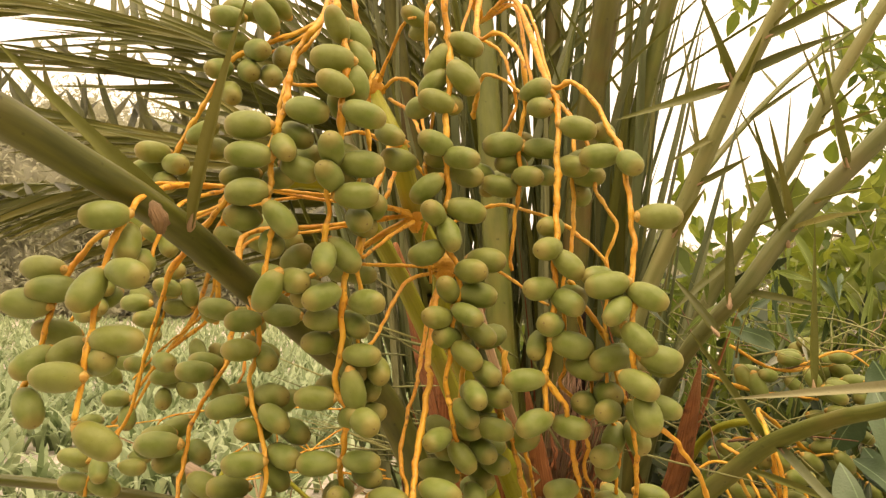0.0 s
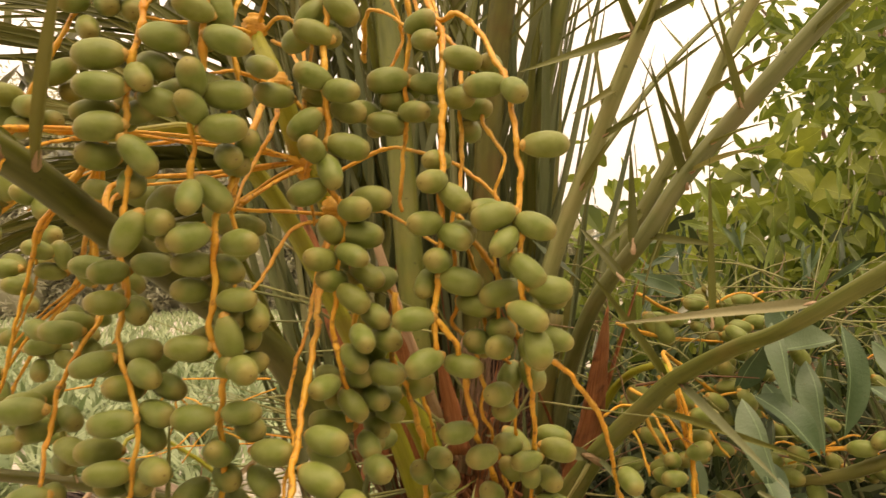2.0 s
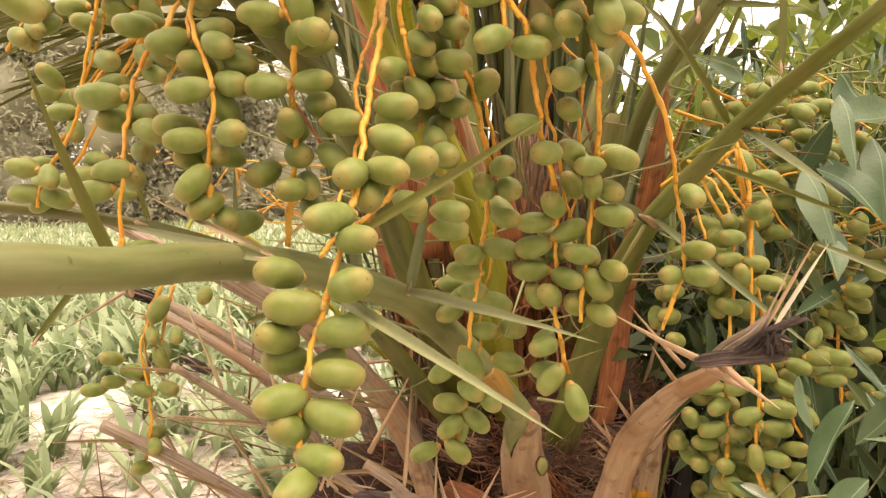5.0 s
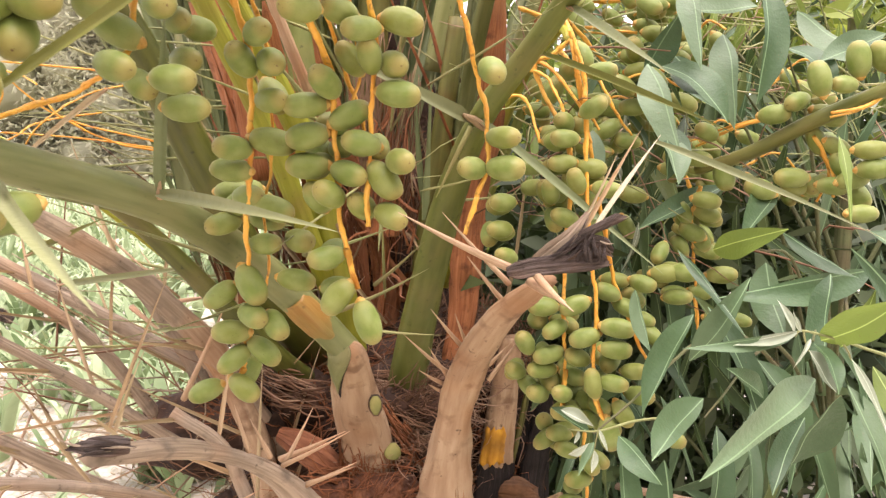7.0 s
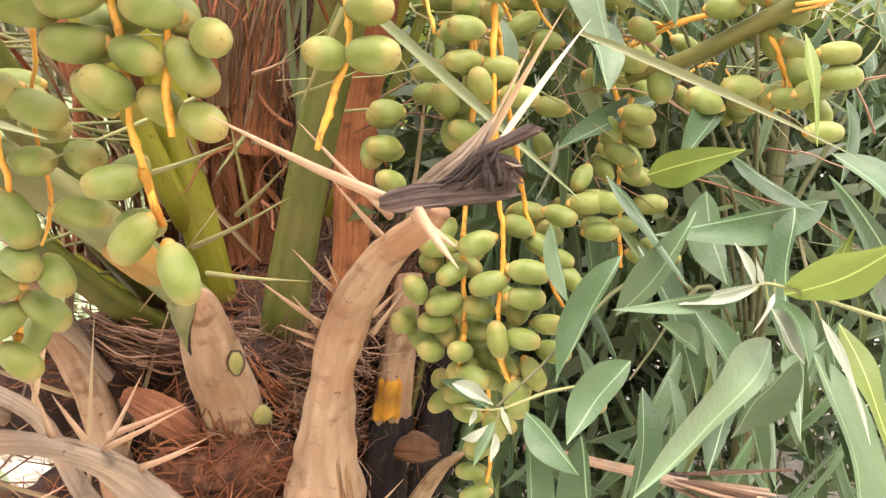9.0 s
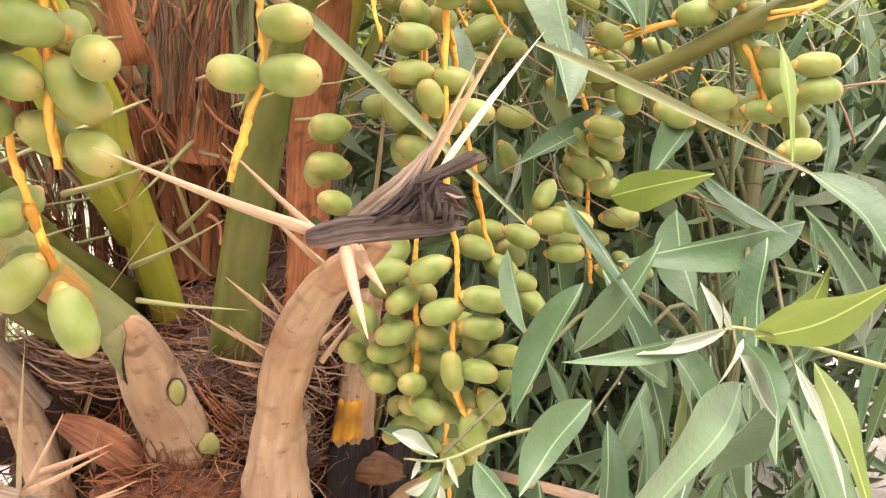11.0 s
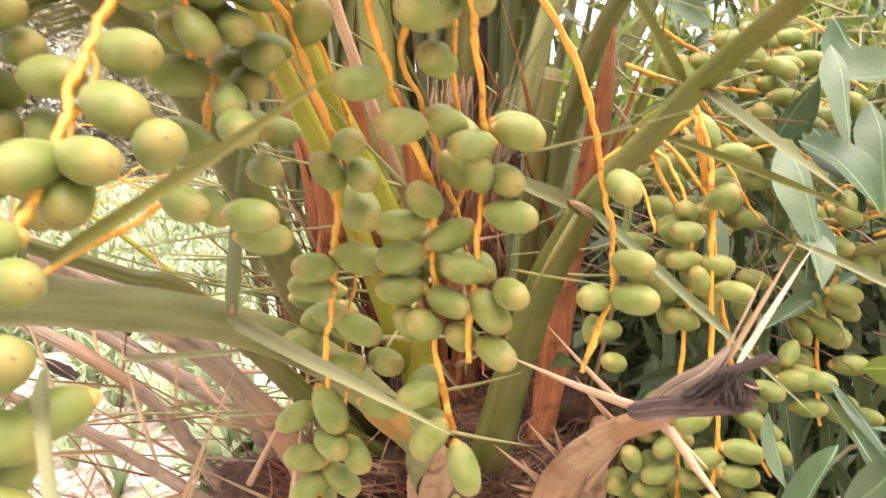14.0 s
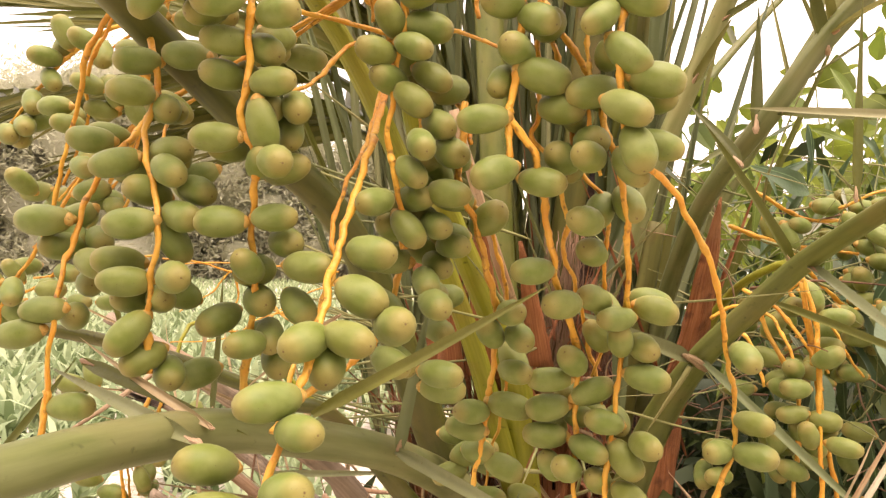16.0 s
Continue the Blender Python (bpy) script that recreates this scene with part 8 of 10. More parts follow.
strand(bunch, [(0.379, 0.950, 1.228), (0.436, 0.950, 1.199), (0.501, 0.950, 1.206), (0.544, 0.950, 1.226)], [
    (0.452, 0.945, 1.213, -173, 1, 32.0),
    (0.413, 0.946, 1.178, -11, -71, 37.4),
    (0.400, 0.948, 1.186, -18, -60, 36.0),
    (0.495, 0.952, 1.213, -178, 1, 30.4),
    (0.514, 0.947, 1.216, 179, 1, 30.5),
    (0.455, 0.945, 1.078, -7, -1, 37.5),
    (0.498, 0.945, 1.106, -12, -20, 38.1),
    (0.378, 0.947, 1.101, -176, 21, 38.0),
    (0.364, 0.952, 1.015, 171, 1, 34.2),
    (0.390, 0.944, 1.051, -11, -20, 34.2),
    (0.434, 0.947, 1.036, -2, -21, 34.2),
    (0.412, 0.946, 1.015, 1, -21, 36.9),
    (0.474, 0.940, 0.944, 7, -61, 31.9),
    (0.437, 0.945, 0.943, -9, -20, 37.3),
    (0.543, 0.949, 1.084, -1, -21, 38.1),
    (0.554, 0.942, 1.013, -8, -20, 36.5),
])
strand(bunch, [(0.501, 0.950, 1.206), (0.544, 0.950, 1.226)], [
    (0.412, 0.963, 1.194, -61, -13, 30.3),
    (0.493, 0.970, 1.221, -94, -16, 32.3),
    (0.493, 0.978, 1.230, -159, -2, 30.5),
    (0.485, 0.968, 1.224, -143, -4, 32.5),
])
strand(bunch, [(0.379, 0.950, 1.228), (0.440, 0.959, 1.199), (0.504, 0.968, 1.206)], [], 0.0014)
strand(bunch, [(0.351, 0.950, 1.191), (0.405, 0.950, 1.173), (0.447, 0.950, 1.168), (0.489, 0.950, 1.163)], [
    (0.402, 0.942, 1.191, -128, 47, 30.3),
    (0.424, 0.944, 1.192, -155, 8, 28.9),
    (0.459, 0.945, 1.217, -19, 1, 28.8),
    (0.491, 0.954, 1.139, 1, -19, 31.3),
    (0.499, 0.947, 1.169, -3, -19, 31.3),
    (0.459, 0.951, 1.181, -163, 28, 27.8),
    (0.477, 0.948, 1.102, 4, -19, 31.3),
    (0.508, 0.952, 1.072, -7, -19, 31.3),
    (0.486, 0.974, 1.166, -122, 4, 31.3),
    (0.518, 0.969, 1.061, -135, -9, 30.7),
])
strand(bunch, [(0.351, 0.950, 1.191), (0.406, 0.957, 1.171), (0.457, 0.963, 1.164)], [], 0.0014)


# charred sheath fills the dark hollow; the hollow's shade is in its black
tube_part('sheath', [(0.388, 1.105, 0.480, 0.0300), (0.393, 1.095, 0.545, 0.0260), (0.406, 1.090, 0.628, 0.0200), (0.422, 1.085, 0.705, 0.0060)], 'char_black', palm, sides=10, flat=0.3, rough=0.06, wob=0.25, label='charred black leaf sheath standing in for the dark hollow')
tube_part('sheath', [(0.370, 1.100, 0.600, 0.0160), (0.382, 1.095, 0.655, 0.0170), (0.392, 1.090, 0.710, 0.0120), (0.398, 1.085, 0.760, 0.0030)], 'petiole_dark', palm, sides=10, flat=0.3, rough=0.06, wob=0.25, label='dark red-brown leaf sheath')

# ---- leaflets, thorns and small parts of the palm ----
leaf(frond_left, LEAFLET, (-0.146, 0.505, 1.322), (-0.086, 0.420, 1.456), 0.0105, name='leaflet')
tube_part('joint', [(-0.148, 0.507, 1.319, 0.0017), (-0.146, 0.505, 1.322, 0.0030), (-0.144, 0.502, 1.327, 0.0023), (-0.142, 0.499, 1.332, 0.0010)], 'thorn', frond_left, sides=7, flat=0.7, rough=0.1)
leaf(frond_left, LEAFLET, (-0.151, 0.510, 1.321), (-0.235, 0.420, 1.421), 0.0140, (0.300, -1.000, 0.500), name='leaflet')
tube_part('joint', [(-0.148, 0.513, 1.317, 0.0023), (-0.151, 0.510, 1.321, 0.0040), (-0.155, 0.505, 1.326, 0.0030), (-0.160, 0.500, 1.332, 0.0013)], 'thorn', frond_left, sides=7, flat=0.7, rough=0.1)
leaf(frond_right, LEAFLET_MID, (0.335, 0.725, 1.149), (0.372, 0.600, 1.077), 0.0105, name='leaflet')
tube_part('joint', [(0.334, 0.730, 1.151, 0.0021), (0.335, 0.725, 1.149, 0.0037), (0.337, 0.719, 1.145, 0.0028), (0.339, 0.712, 1.141, 0.0012)], 'thorn', frond_right, sides=7, flat=0.7, rough=0.1)
leaf(frond_right, LEAFLET, (0.332, 0.740, 1.147), (0.248, 0.700, 1.254), 0.0097, name='leaflet')
tube_part('joint', [(0.334, 0.741, 1.143, 0.0016), (0.332, 0.740, 1.147, 0.0027), (0.328, 0.738, 1.151, 0.0021), (0.325, 0.737, 1.156, 0.0009)], 'thorn', frond_right, sides=7, flat=0.7, rough=0.1)
leaf(frond_right, LEAFLET_PALE, (0.369, 0.550, 1.224), (0.203, 0.489, 1.217), 0.0080, name='leaflet')
tube_part('joint', [(0.373, 0.551, 1.224, 0.0015), (0.369, 0.550, 1.224, 0.0026), (0.364, 0.548, 1.224, 0.0019), (0.359, 0.546, 1.223, 0.0009)], 'thorn', frond_right, sides=7, flat=0.7, rough=0.1)
leaf(frond_right, [LEAFLET_PALE[0]], (0.272, 0.808, 1.061), (0.148, 0.700, 1.110), 0.0135, name='leaflet')
tube_part('joint', [(0.284, 0.803, 1.052, 0.0030), (0.279, 0.802, 1.057, 0.0066), (0.272, 0.800, 1.062, 0.0062), (0.262, 0.796, 1.066, 0.0030)], 'scar', frond_right, sides=10, flat=0.6, rough=0.12, label='swollen tan joint')
tube_part('leaf_foot', [(0.270, 0.802, 1.056, 0.0050), (0.262, 0.806, 1.040, 0.0045), (0.252, 0.818, 1.018, 0.0032), (0.240, 0.834, 0.990, 0.0008)], 'petiole_pale', frond_right, sides=8, flat=0.5, label='pale foot of a leaflet')
leaf(frond_right, [LEAFLET_MID[0]], (0.278, 0.800, 1.062), (0.390, 0.650, 0.936), 0.0088, name='leaflet')
leaf(frond_right, LEAFLET, (0.371, 0.720, 1.200), (0.380, 0.730, 1.364), 0.0076, name='leaflet')
tube_part('joint', [(0.371, 0.720, 1.196, 0.0012), (0.371, 0.720, 1.200, 0.0021), (0.371, 0.720, 1.204, 0.0016), (0.371, 0.721, 1.209, 0.0007)], 'thorn', frond_right, sides=7, flat=0.7, rough=0.1)
leaf(frond_low, LEAFLET_MID, (0.027, 0.660, 1.007), (0.052, 0.600, 1.122), 0.0095, name='leaflet')
tube_part('joint', [(0.026, 0.662, 1.004, 0.0015), (0.027, 0.660, 1.007, 0.0027), (0.028, 0.657, 1.012, 0.0020), (0.029, 0.655, 1.017, 0.0009)], 'thorn', frond_low, sides=7, flat=0.7, rough=0.1)
leaf(frond_low, LEAFLET_PALE, (0.026, 0.659, 1.008), (0.152, 0.500, 0.992), 0.0095, name='leaflet')
leaf(frond_low, LEAFLET, (0.002, 0.495, 1.065), (0.115, 0.467, 1.133), 0.0070, name='leaflet')
leaf(frond_low, LEAFLET_PALE, (-0.012, 0.515, 1.020), (0.095, 0.315, 0.992), 0.0080, name='leaflet')
leaf(frond_low, LEAFLET, (-0.130, 0.470, 1.034), (-0.150, 0.400, 1.161), 0.0079, name='leaflet')
tube_part('joint', [(-0.130, 0.472, 1.031, 0.0013), (-0.130, 0.470, 1.034, 0.0023), (-0.131, 0.468, 1.038, 0.0017), (-0.131, 0.465, 1.043, 0.0008)], 'thorn', frond_low, sides=7, flat=0.7, rough=0.1)
leaf(frond_low, LEAFLET, (-0.181, 0.400, 1.030), (-0.187, 0.360, 1.137), 0.0068, name='leaflet')
tube_part('joint', [(-0.181, 0.401, 1.027, 0.0011), (-0.181, 0.400, 1.030, 0.0019), (-0.181, 0.399, 1.034, 0.0015), (-0.181, 0.397, 1.038, 0.0006)], 'thorn', frond_low, sides=7, flat=0.7, rough=0.1)
leaf(frond_low, LEAFLET, (-0.183, 0.620, 1.070), (-0.047, 0.550, 1.041), 0.0091, name='leaflet')
tube_part('joint', [(-0.186, 0.622, 1.071, 0.0015), (-0.183, 0.620, 1.070, 0.0026), (-0.178, 0.618, 1.069, 0.0020), (-0.173, 0.615, 1.068, 0.0009)], 'thorn', frond_low, sides=7, flat=0.7, rough=0.1)
leaf(frond_tall, LEAFLET, (0.398, 0.825, 1.360), (0.431, 0.700, 1.369), 0.0115, name='leaflet')
tube_part('joint', [(0.396, 0.830, 1.360, 0.0019), (0.398, 0.825, 1.360, 0.0032), (0.399, 0.818, 1.360, 0.0025), (0.401, 0.812, 1.361, 0.0011)], 'thorn', frond_tall, sides=7, flat=0.7, rough=0.1)
leaf(frond_tall, LEAFLET, (0.396, 0.825, 1.347), (0.349, 0.800, 1.485), 0.0123, name='leaflet')
tube_part('joint', [(0.398, 0.826, 1.342, 0.0020), (0.396, 0.825, 1.347, 0.0035), (0.394, 0.824, 1.354, 0.0027), (0.391, 0.822, 1.361, 0.0012)], 'thorn', frond_tall, sides=7, flat=0.7, rough=0.1)
leaf(frond_tall, LEAFLET, (0.355, 0.850, 1.294), (0.432, 0.800, 1.277), 0.0099, name='leaflet')
tube_part('joint', [(0.352, 0.852, 1.295, 0.0016), (0.355, 0.850, 1.294, 0.0028), (0.360, 0.847, 1.293, 0.0021), (0.365, 0.844, 1.292, 0.0009)], 'thorn', frond_tall, sides=7, flat=0.7, rough=0.1)
leaf(frond_tall, LEAFLET, (0.331, 0.860, 1.246), (0.293, 0.900, 1.311), 0.0119, name='leaflet')
tube_part('joint', [(0.333, 0.858, 1.242, 0.0019), (0.331, 0.860, 1.246, 0.0034), (0.327, 0.863, 1.251, 0.0026), (0.324, 0.867, 1.257, 0.0011)], 'thorn', frond_tall, sides=7, flat=0.7, rough=0.1)
leaf(frond_tall, LEAFLET, (0.342, 0.850, 1.278), (0.347, 0.860, 1.402), 0.0116, name='leaflet')
tube_part('joint', [(0.342, 0.850, 1.273, 0.0019), (0.342, 0.850, 1.278, 0.0033), (0.343, 0.851, 1.285, 0.0025), (0.343, 0.851, 1.292, 0.0011)], 'thorn', frond_tall, sides=7, flat=0.7, rough=0.1)
leaf(frond_tall, LEAFLET, (0.401, 0.825, 1.366), (0.358, 0.780, 1.480), 0.0097, name='leaflet')
tube_part('joint', [(0.402, 0.826, 1.362, 0.0016), (0.401, 0.825, 1.366, 0.0028), (0.399, 0.823, 1.371, 0.0021), (0.397, 0.821, 1.377, 0.0009)], 'thorn', frond_tall, sides=7, flat=0.7, rough=0.1)
leaf(frond_tall, LEAFLET, (0.418, 0.810, 1.389), (0.432, 0.700, 1.390), 0.0091, name='leaflet')
tube_part('joint', [(0.418, 0.814, 1.389, 0.0015), (0.418, 0.810, 1.389, 0.0026), (0.419, 0.805, 1.390, 0.0020), (0.420, 0.799, 1.390, 0.0009)], 'thorn', frond_tall, sides=7, flat=0.7, rough=0.1)
leaf(frond_tall, LEAFLET, (0.448, 0.795, 1.424), (0.373, 0.700, 1.535), 0.0125, name='leaflet')
tube_part('joint', [(0.450, 0.798, 1.421, 0.0020), (0.448, 0.795, 1.424, 0.0035), (0.444, 0.791, 1.429, 0.0027), (0.441, 0.786, 1.435, 0.0012)], 'thorn', frond_tall, sides=7, flat=0.7, rough=0.1)
leaf(frond_sky, LEAFLET, (0.407, 1.000, 1.578), (0.342, 0.950, 1.690), 0.0151, name='leaflet')
tube_part('joint', [(0.410, 1.002, 1.573, 0.0024), (0.407, 1.000, 1.578, 0.0043), (0.402, 0.997, 1.585, 0.0033), (0.398, 0.993, 1.593, 0.0014)], 'thorn', frond_sky, sides=7, flat=0.7, rough=0.1)
leaf(frond_sky, LEAFLET, (0.408, 1.000, 1.586), (0.522, 0.900, 1.620), 0.0161, name='leaflet')
tube_part('joint', [(0.403, 1.004, 1.584, 0.0026), (0.408, 1.000, 1.586, 0.0046), (0.415, 0.994, 1.588, 0.0035), (0.423, 0.987, 1.590, 0.0015)], 'thorn', frond_sky, sides=7, flat=0.7, rough=0.1)
leaf(frond_sky, LEAFLET, (0.404, 1.000, 1.578), (0.243, 1.000, 1.525), 0.0169, name='leaflet')
tube_part('joint', [(0.411, 1.000, 1.580, 0.0027), (0.404, 1.000, 1.578, 0.0048), (0.395, 1.000, 1.575, 0.0037), (0.385, 1.000, 1.572, 0.0016)], 'thorn', frond_sky, sides=7, flat=0.7, rough=0.1)
leaf(frond_sky, LEAFLET, (0.408, 1.000, 1.570), (0.405, 0.900, 1.611), 0.0117, name='leaflet')
tube_part('joint', [(0.408, 1.005, 1.568, 0.0019), (0.408, 1.000, 1.570, 0.0033), (0.408, 0.994, 1.573, 0.0025), (0.408, 0.987, 1.576, 0.0011)], 'thorn', frond_sky, sides=7, flat=0.7, rough=0.1)
leaf(frond_sky, LEAFLET, (0.388, 1.010, 1.510), (0.316, 1.000, 1.468), 0.0108, name='leaflet')
tube_part('joint', [(0.392, 1.011, 1.512, 0.0017), (0.388, 1.010, 1.510, 0.0030), (0.383, 1.009, 1.507, 0.0023), (0.377, 1.008, 1.503, 0.0010)], 'thorn', frond_sky, sides=7, flat=0.7, rough=0.1)
leaf(frond_sky, LEAFLET, (0.364, 1.030, 1.443), (0.422, 0.980, 1.477), 0.0107, name='leaflet')
tube_part('joint', [(0.360, 1.033, 1.441, 0.0017), (0.364, 1.030, 1.443, 0.0030), (0.368, 1.026, 1.445, 0.0023), (0.373, 1.022, 1.448, 0.0010)], 'thorn', frond_sky, sides=7, flat=0.7, rough=0.1)
leaf(frond_sky, LEAFLET, (0.338, 1.050, 1.373), (0.369, 1.000, 1.438), 0.0109, name='leaflet')
tube_part('joint', [(0.336, 1.053, 1.370, 0.0018), (0.338, 1.050, 1.373, 0.0031), (0.340, 1.046, 1.378, 0.0024), (0.343, 1.042, 1.383, 0.0010)], 'thorn', frond_sky, sides=7, flat=0.7, rough=0.1)
leaf(frond_sky, LEAFLET, (0.434, 0.970, 1.630), (0.556, 0.900, 1.678), 0.0144, name='leaflet')
tube_part('joint', [(0.429, 0.973, 1.628, 0.0023), (0.434, 0.970, 1.630, 0.0041), (0.441, 0.966, 1.633, 0.0031), (0.449, 0.962, 1.636, 0.0014)], 'thorn', frond_sky, sides=7, flat=0.7, rough=0.1)
leaf(frond_grey, LEAFLET, (0.526, 1.240, 1.408), (0.558, 1.000, 1.441), 0.0119, name='leaflet')
tube_part('joint', [(0.526, 1.245, 1.407, 0.0019), (0.526, 1.240, 1.408, 0.0034), (0.527, 1.233, 1.409, 0.0026), (0.528, 1.226, 1.410, 0.0011)], 'thorn', frond_grey, sides=7, flat=0.7, rough=0.1)
leaf(frond_grey, LEAFLET, (0.565, 1.220, 1.477), (0.408, 1.000, 1.555), 0.0119, name='leaflet')
tube_part('joint', [(0.568, 1.224, 1.475, 0.0019), (0.565, 1.220, 1.477, 0.0034), (0.561, 1.214, 1.479, 0.0026), (0.557, 1.209, 1.481, 0.0011)], 'thorn', frond_grey, sides=7, flat=0.7, rough=0.1)
leaf(frond_grey, LEAFLET, (0.589, 1.190, 1.537), (0.582, 0.950, 1.536), 0.0131, name='leaflet')
tube_part('joint', [(0.589, 1.196, 1.537, 0.0021), (0.589, 1.190, 1.537, 0.0037), (0.589, 1.182, 1.537, 0.0028), (0.589, 1.174, 1.537, 0.0012)], 'thorn', frond_grey, sides=7, flat=0.7, rough=0.1)
leaf(frond_grey, LEAFLET, (0.506, 1.260, 1.366), (0.330, 1.050, 1.262), 0.0140, name='leaflet')
tube_part('joint', [(0.509, 1.264, 1.368, 0.0023), (0.506, 1.260, 1.366, 0.0040), (0.501, 1.254, 1.363, 0.0030), (0.495, 1.248, 1.360, 0.0013)], 'thorn', frond_grey, sides=7, flat=0.7, rough=0.1)
leaf(frond_grey, LEAFLET, (0.616, 1.170, 1.596), (0.463, 0.950, 1.646), 0.0114, name='leaflet')
tube_part('joint', [(0.619, 1.174, 1.596, 0.0019), (0.616, 1.170, 1.596, 0.0032), (0.613, 1.165, 1.598, 0.0025), (0.609, 1.159, 1.599, 0.0011)], 'thorn', frond_grey, sides=7, flat=0.7, rough=0.1)
leaf(frond_right, LEAFLET, (0.325, 0.765, 1.116), (0.533, 0.794, 1.039), 0.0075, name='leaflet')
leaf(frond_right, LEAFLET_MID, (0.418, 0.738, 1.037), (0.540, 0.605, 0.960), 0.0070, name='leaflet')
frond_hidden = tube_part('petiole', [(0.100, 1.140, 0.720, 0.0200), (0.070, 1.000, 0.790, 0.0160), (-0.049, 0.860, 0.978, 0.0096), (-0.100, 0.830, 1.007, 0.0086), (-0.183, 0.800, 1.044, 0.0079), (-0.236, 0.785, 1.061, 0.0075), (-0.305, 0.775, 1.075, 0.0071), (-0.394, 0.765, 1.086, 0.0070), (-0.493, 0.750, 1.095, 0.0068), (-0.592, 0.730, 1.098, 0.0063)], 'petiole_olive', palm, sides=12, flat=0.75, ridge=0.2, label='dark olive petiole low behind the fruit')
leaf(frond_low, LEAFLET_PALE, (-0.057, 0.500, 1.049), (-0.186, 0.585, 1.071), 0.0086, name='leaflet')
tube_part('joint', [(-0.054, 0.498, 1.048, 0.0014), (-0.057, 0.500, 1.049, 0.0024), (-0.061, 0.503, 1.049, 0.0019), (-0.066, 0.506, 1.050, 0.0008)], 'thorn', frond_low, sides=7, flat=0.7, rough=0.1)
leaf(frond_low, LEAFLET_DRY, (-0.061, 0.530, 1.049), (-0.159, 0.570, 1.092), 0.0051, name='leaflet')
tube_part('joint', [(-0.059, 0.529, 1.049, 0.0008), (-0.061, 0.530, 1.049, 0.0015), (-0.063, 0.531, 1.051, 0.0011), (-0.066, 0.532, 1.052, 0.0005)], 'thorn', frond_low, sides=7, flat=0.7, rough=0.1)
leaf(frond_hidden, LEAFLET, (-0.322, 0.720, 0.958), (-0.255, 0.740, 1.057), 0.0080, name='leaflet')
tube_part('joint', [(-0.324, 0.719, 0.955, 0.0013), (-0.322, 0.720, 0.958, 0.0023), (-0.320, 0.721, 0.962, 0.0017), (-0.317, 0.722, 0.966, 0.0008)], 'thorn', frond_hidden, sides=7, flat=0.7, rough=0.1)
leaf(frond_hidden, LEAFLET, (-0.234, 0.780, 1.065), (-0.260, 0.780, 1.154), 0.0057, name='leaflet')
tube_part('joint', [(-0.233, 0.780, 1.062, 0.0009), (-0.234, 0.780, 1.065, 0.0016), (-0.235, 0.780, 1.068, 0.0012), (-0.236, 0.780, 1.071, 0.0005)], 'thorn', frond_hidden, sides=7, flat=0.7, rough=0.1)
leaf(frond_hidden, LEAFLET_DRY, (-0.046, 0.800, 1.092), (-0.129, 0.790, 1.024), 0.0061, name='leaflet')
tube_part('joint', [(-0.044, 0.800, 1.094, 0.0010), (-0.046, 0.800, 1.092, 0.0017), (-0.049, 0.800, 1.090, 0.0013), (-0.052, 0.799, 1.087, 0.0006)], 'thorn', frond_hidden, sides=7, flat=0.7, rough=0.1)
leaf(frond_hidden, LEAFLET, (-0.142, 0.750, 1.009), (-0.154, 0.800, 1.131), 0.0060, name='leaflet')
tube_part('joint', [(-0.142, 0.749, 1.007, 0.0010), (-0.142, 0.750, 1.009, 0.0017), (-0.143, 0.751, 1.012, 0.0013), (-0.143, 0.753, 1.016, 0.0006)], 'thorn', frond_hidden, sides=7, flat=0.7, rough=0.1)
leaf(frond_hidden, LEAFLET_DRY, (-0.166, 0.800, 1.089), (-0.157, 0.750, 0.997), 0.0040, name='leaflet')
tube_part('joint', [(-0.166, 0.801, 1.090, 0.0006), (-0.166, 0.800, 1.089, 0.0011), (-0.166, 0.799, 1.087, 0.0009), (-0.166, 0.798, 1.085, 0.0004)], 'thorn', frond_hidden, sides=7, flat=0.7, rough=0.1)
leaf(frond_hidden, LEAFLET, (-0.183, 0.950, 0.936), (-0.082, 0.900, 0.978), 0.0079, name='leaflet')
tube_part('joint', [(-0.186, 0.951, 0.935, 0.0013), (-0.183, 0.950, 0.936, 0.0022), (-0.179, 0.948, 0.938, 0.0017), (-0.175, 0.946, 0.940, 0.0007)], 'thorn', frond_hidden, sides=7, flat=0.7, rough=0.1)
leaf(frond_hidden, LEAFLET_PALE, (-0.153, 0.950, 0.903), (0.015, 0.900, 0.925), 0.0081, name='leaflet')
tube_part('joint', [(-0.157, 0.951, 0.903, 0.0013), (-0.153, 0.950, 0.903, 0.0023), (-0.149, 0.949, 0.904, 0.0017), (-0.144, 0.947, 0.904, 0.0008)], 'thorn', frond_hidden, sides=7, flat=0.7, rough=0.1)
leaf(frond_hidden, LEAFLET_PALE, (-0.054, 0.920, 0.854), (0.012, 0.900, 0.861), 0.0040, name='leaflet')
tube_part('joint', [(-0.056, 0.921, 0.854, 0.0007), (-0.054, 0.920, 0.854, 0.0011), (-0.052, 0.919, 0.854, 0.0009), (-0.049, 0.919, 0.855, 0.0004)], 'thorn', frond_hidden, sides=7, flat=0.7, rough=0.1)
leaf(stub_thorny, LEAFLET_DRY, (-0.077, 0.820, 0.775), (-0.018, 0.860, 0.926), 0.0042, name='leaflet')
tube_part('joint', [(-0.078, 0.819, 0.772, 0.0013), (-0.077, 0.820, 0.775, 0.0022), (-0.075, 0.821, 0.779, 0.0017), (-0.074, 0.822, 0.783, 0.0007)], 'thorn', stub_thorny, sides=7, flat=0.7, rough=0.1)
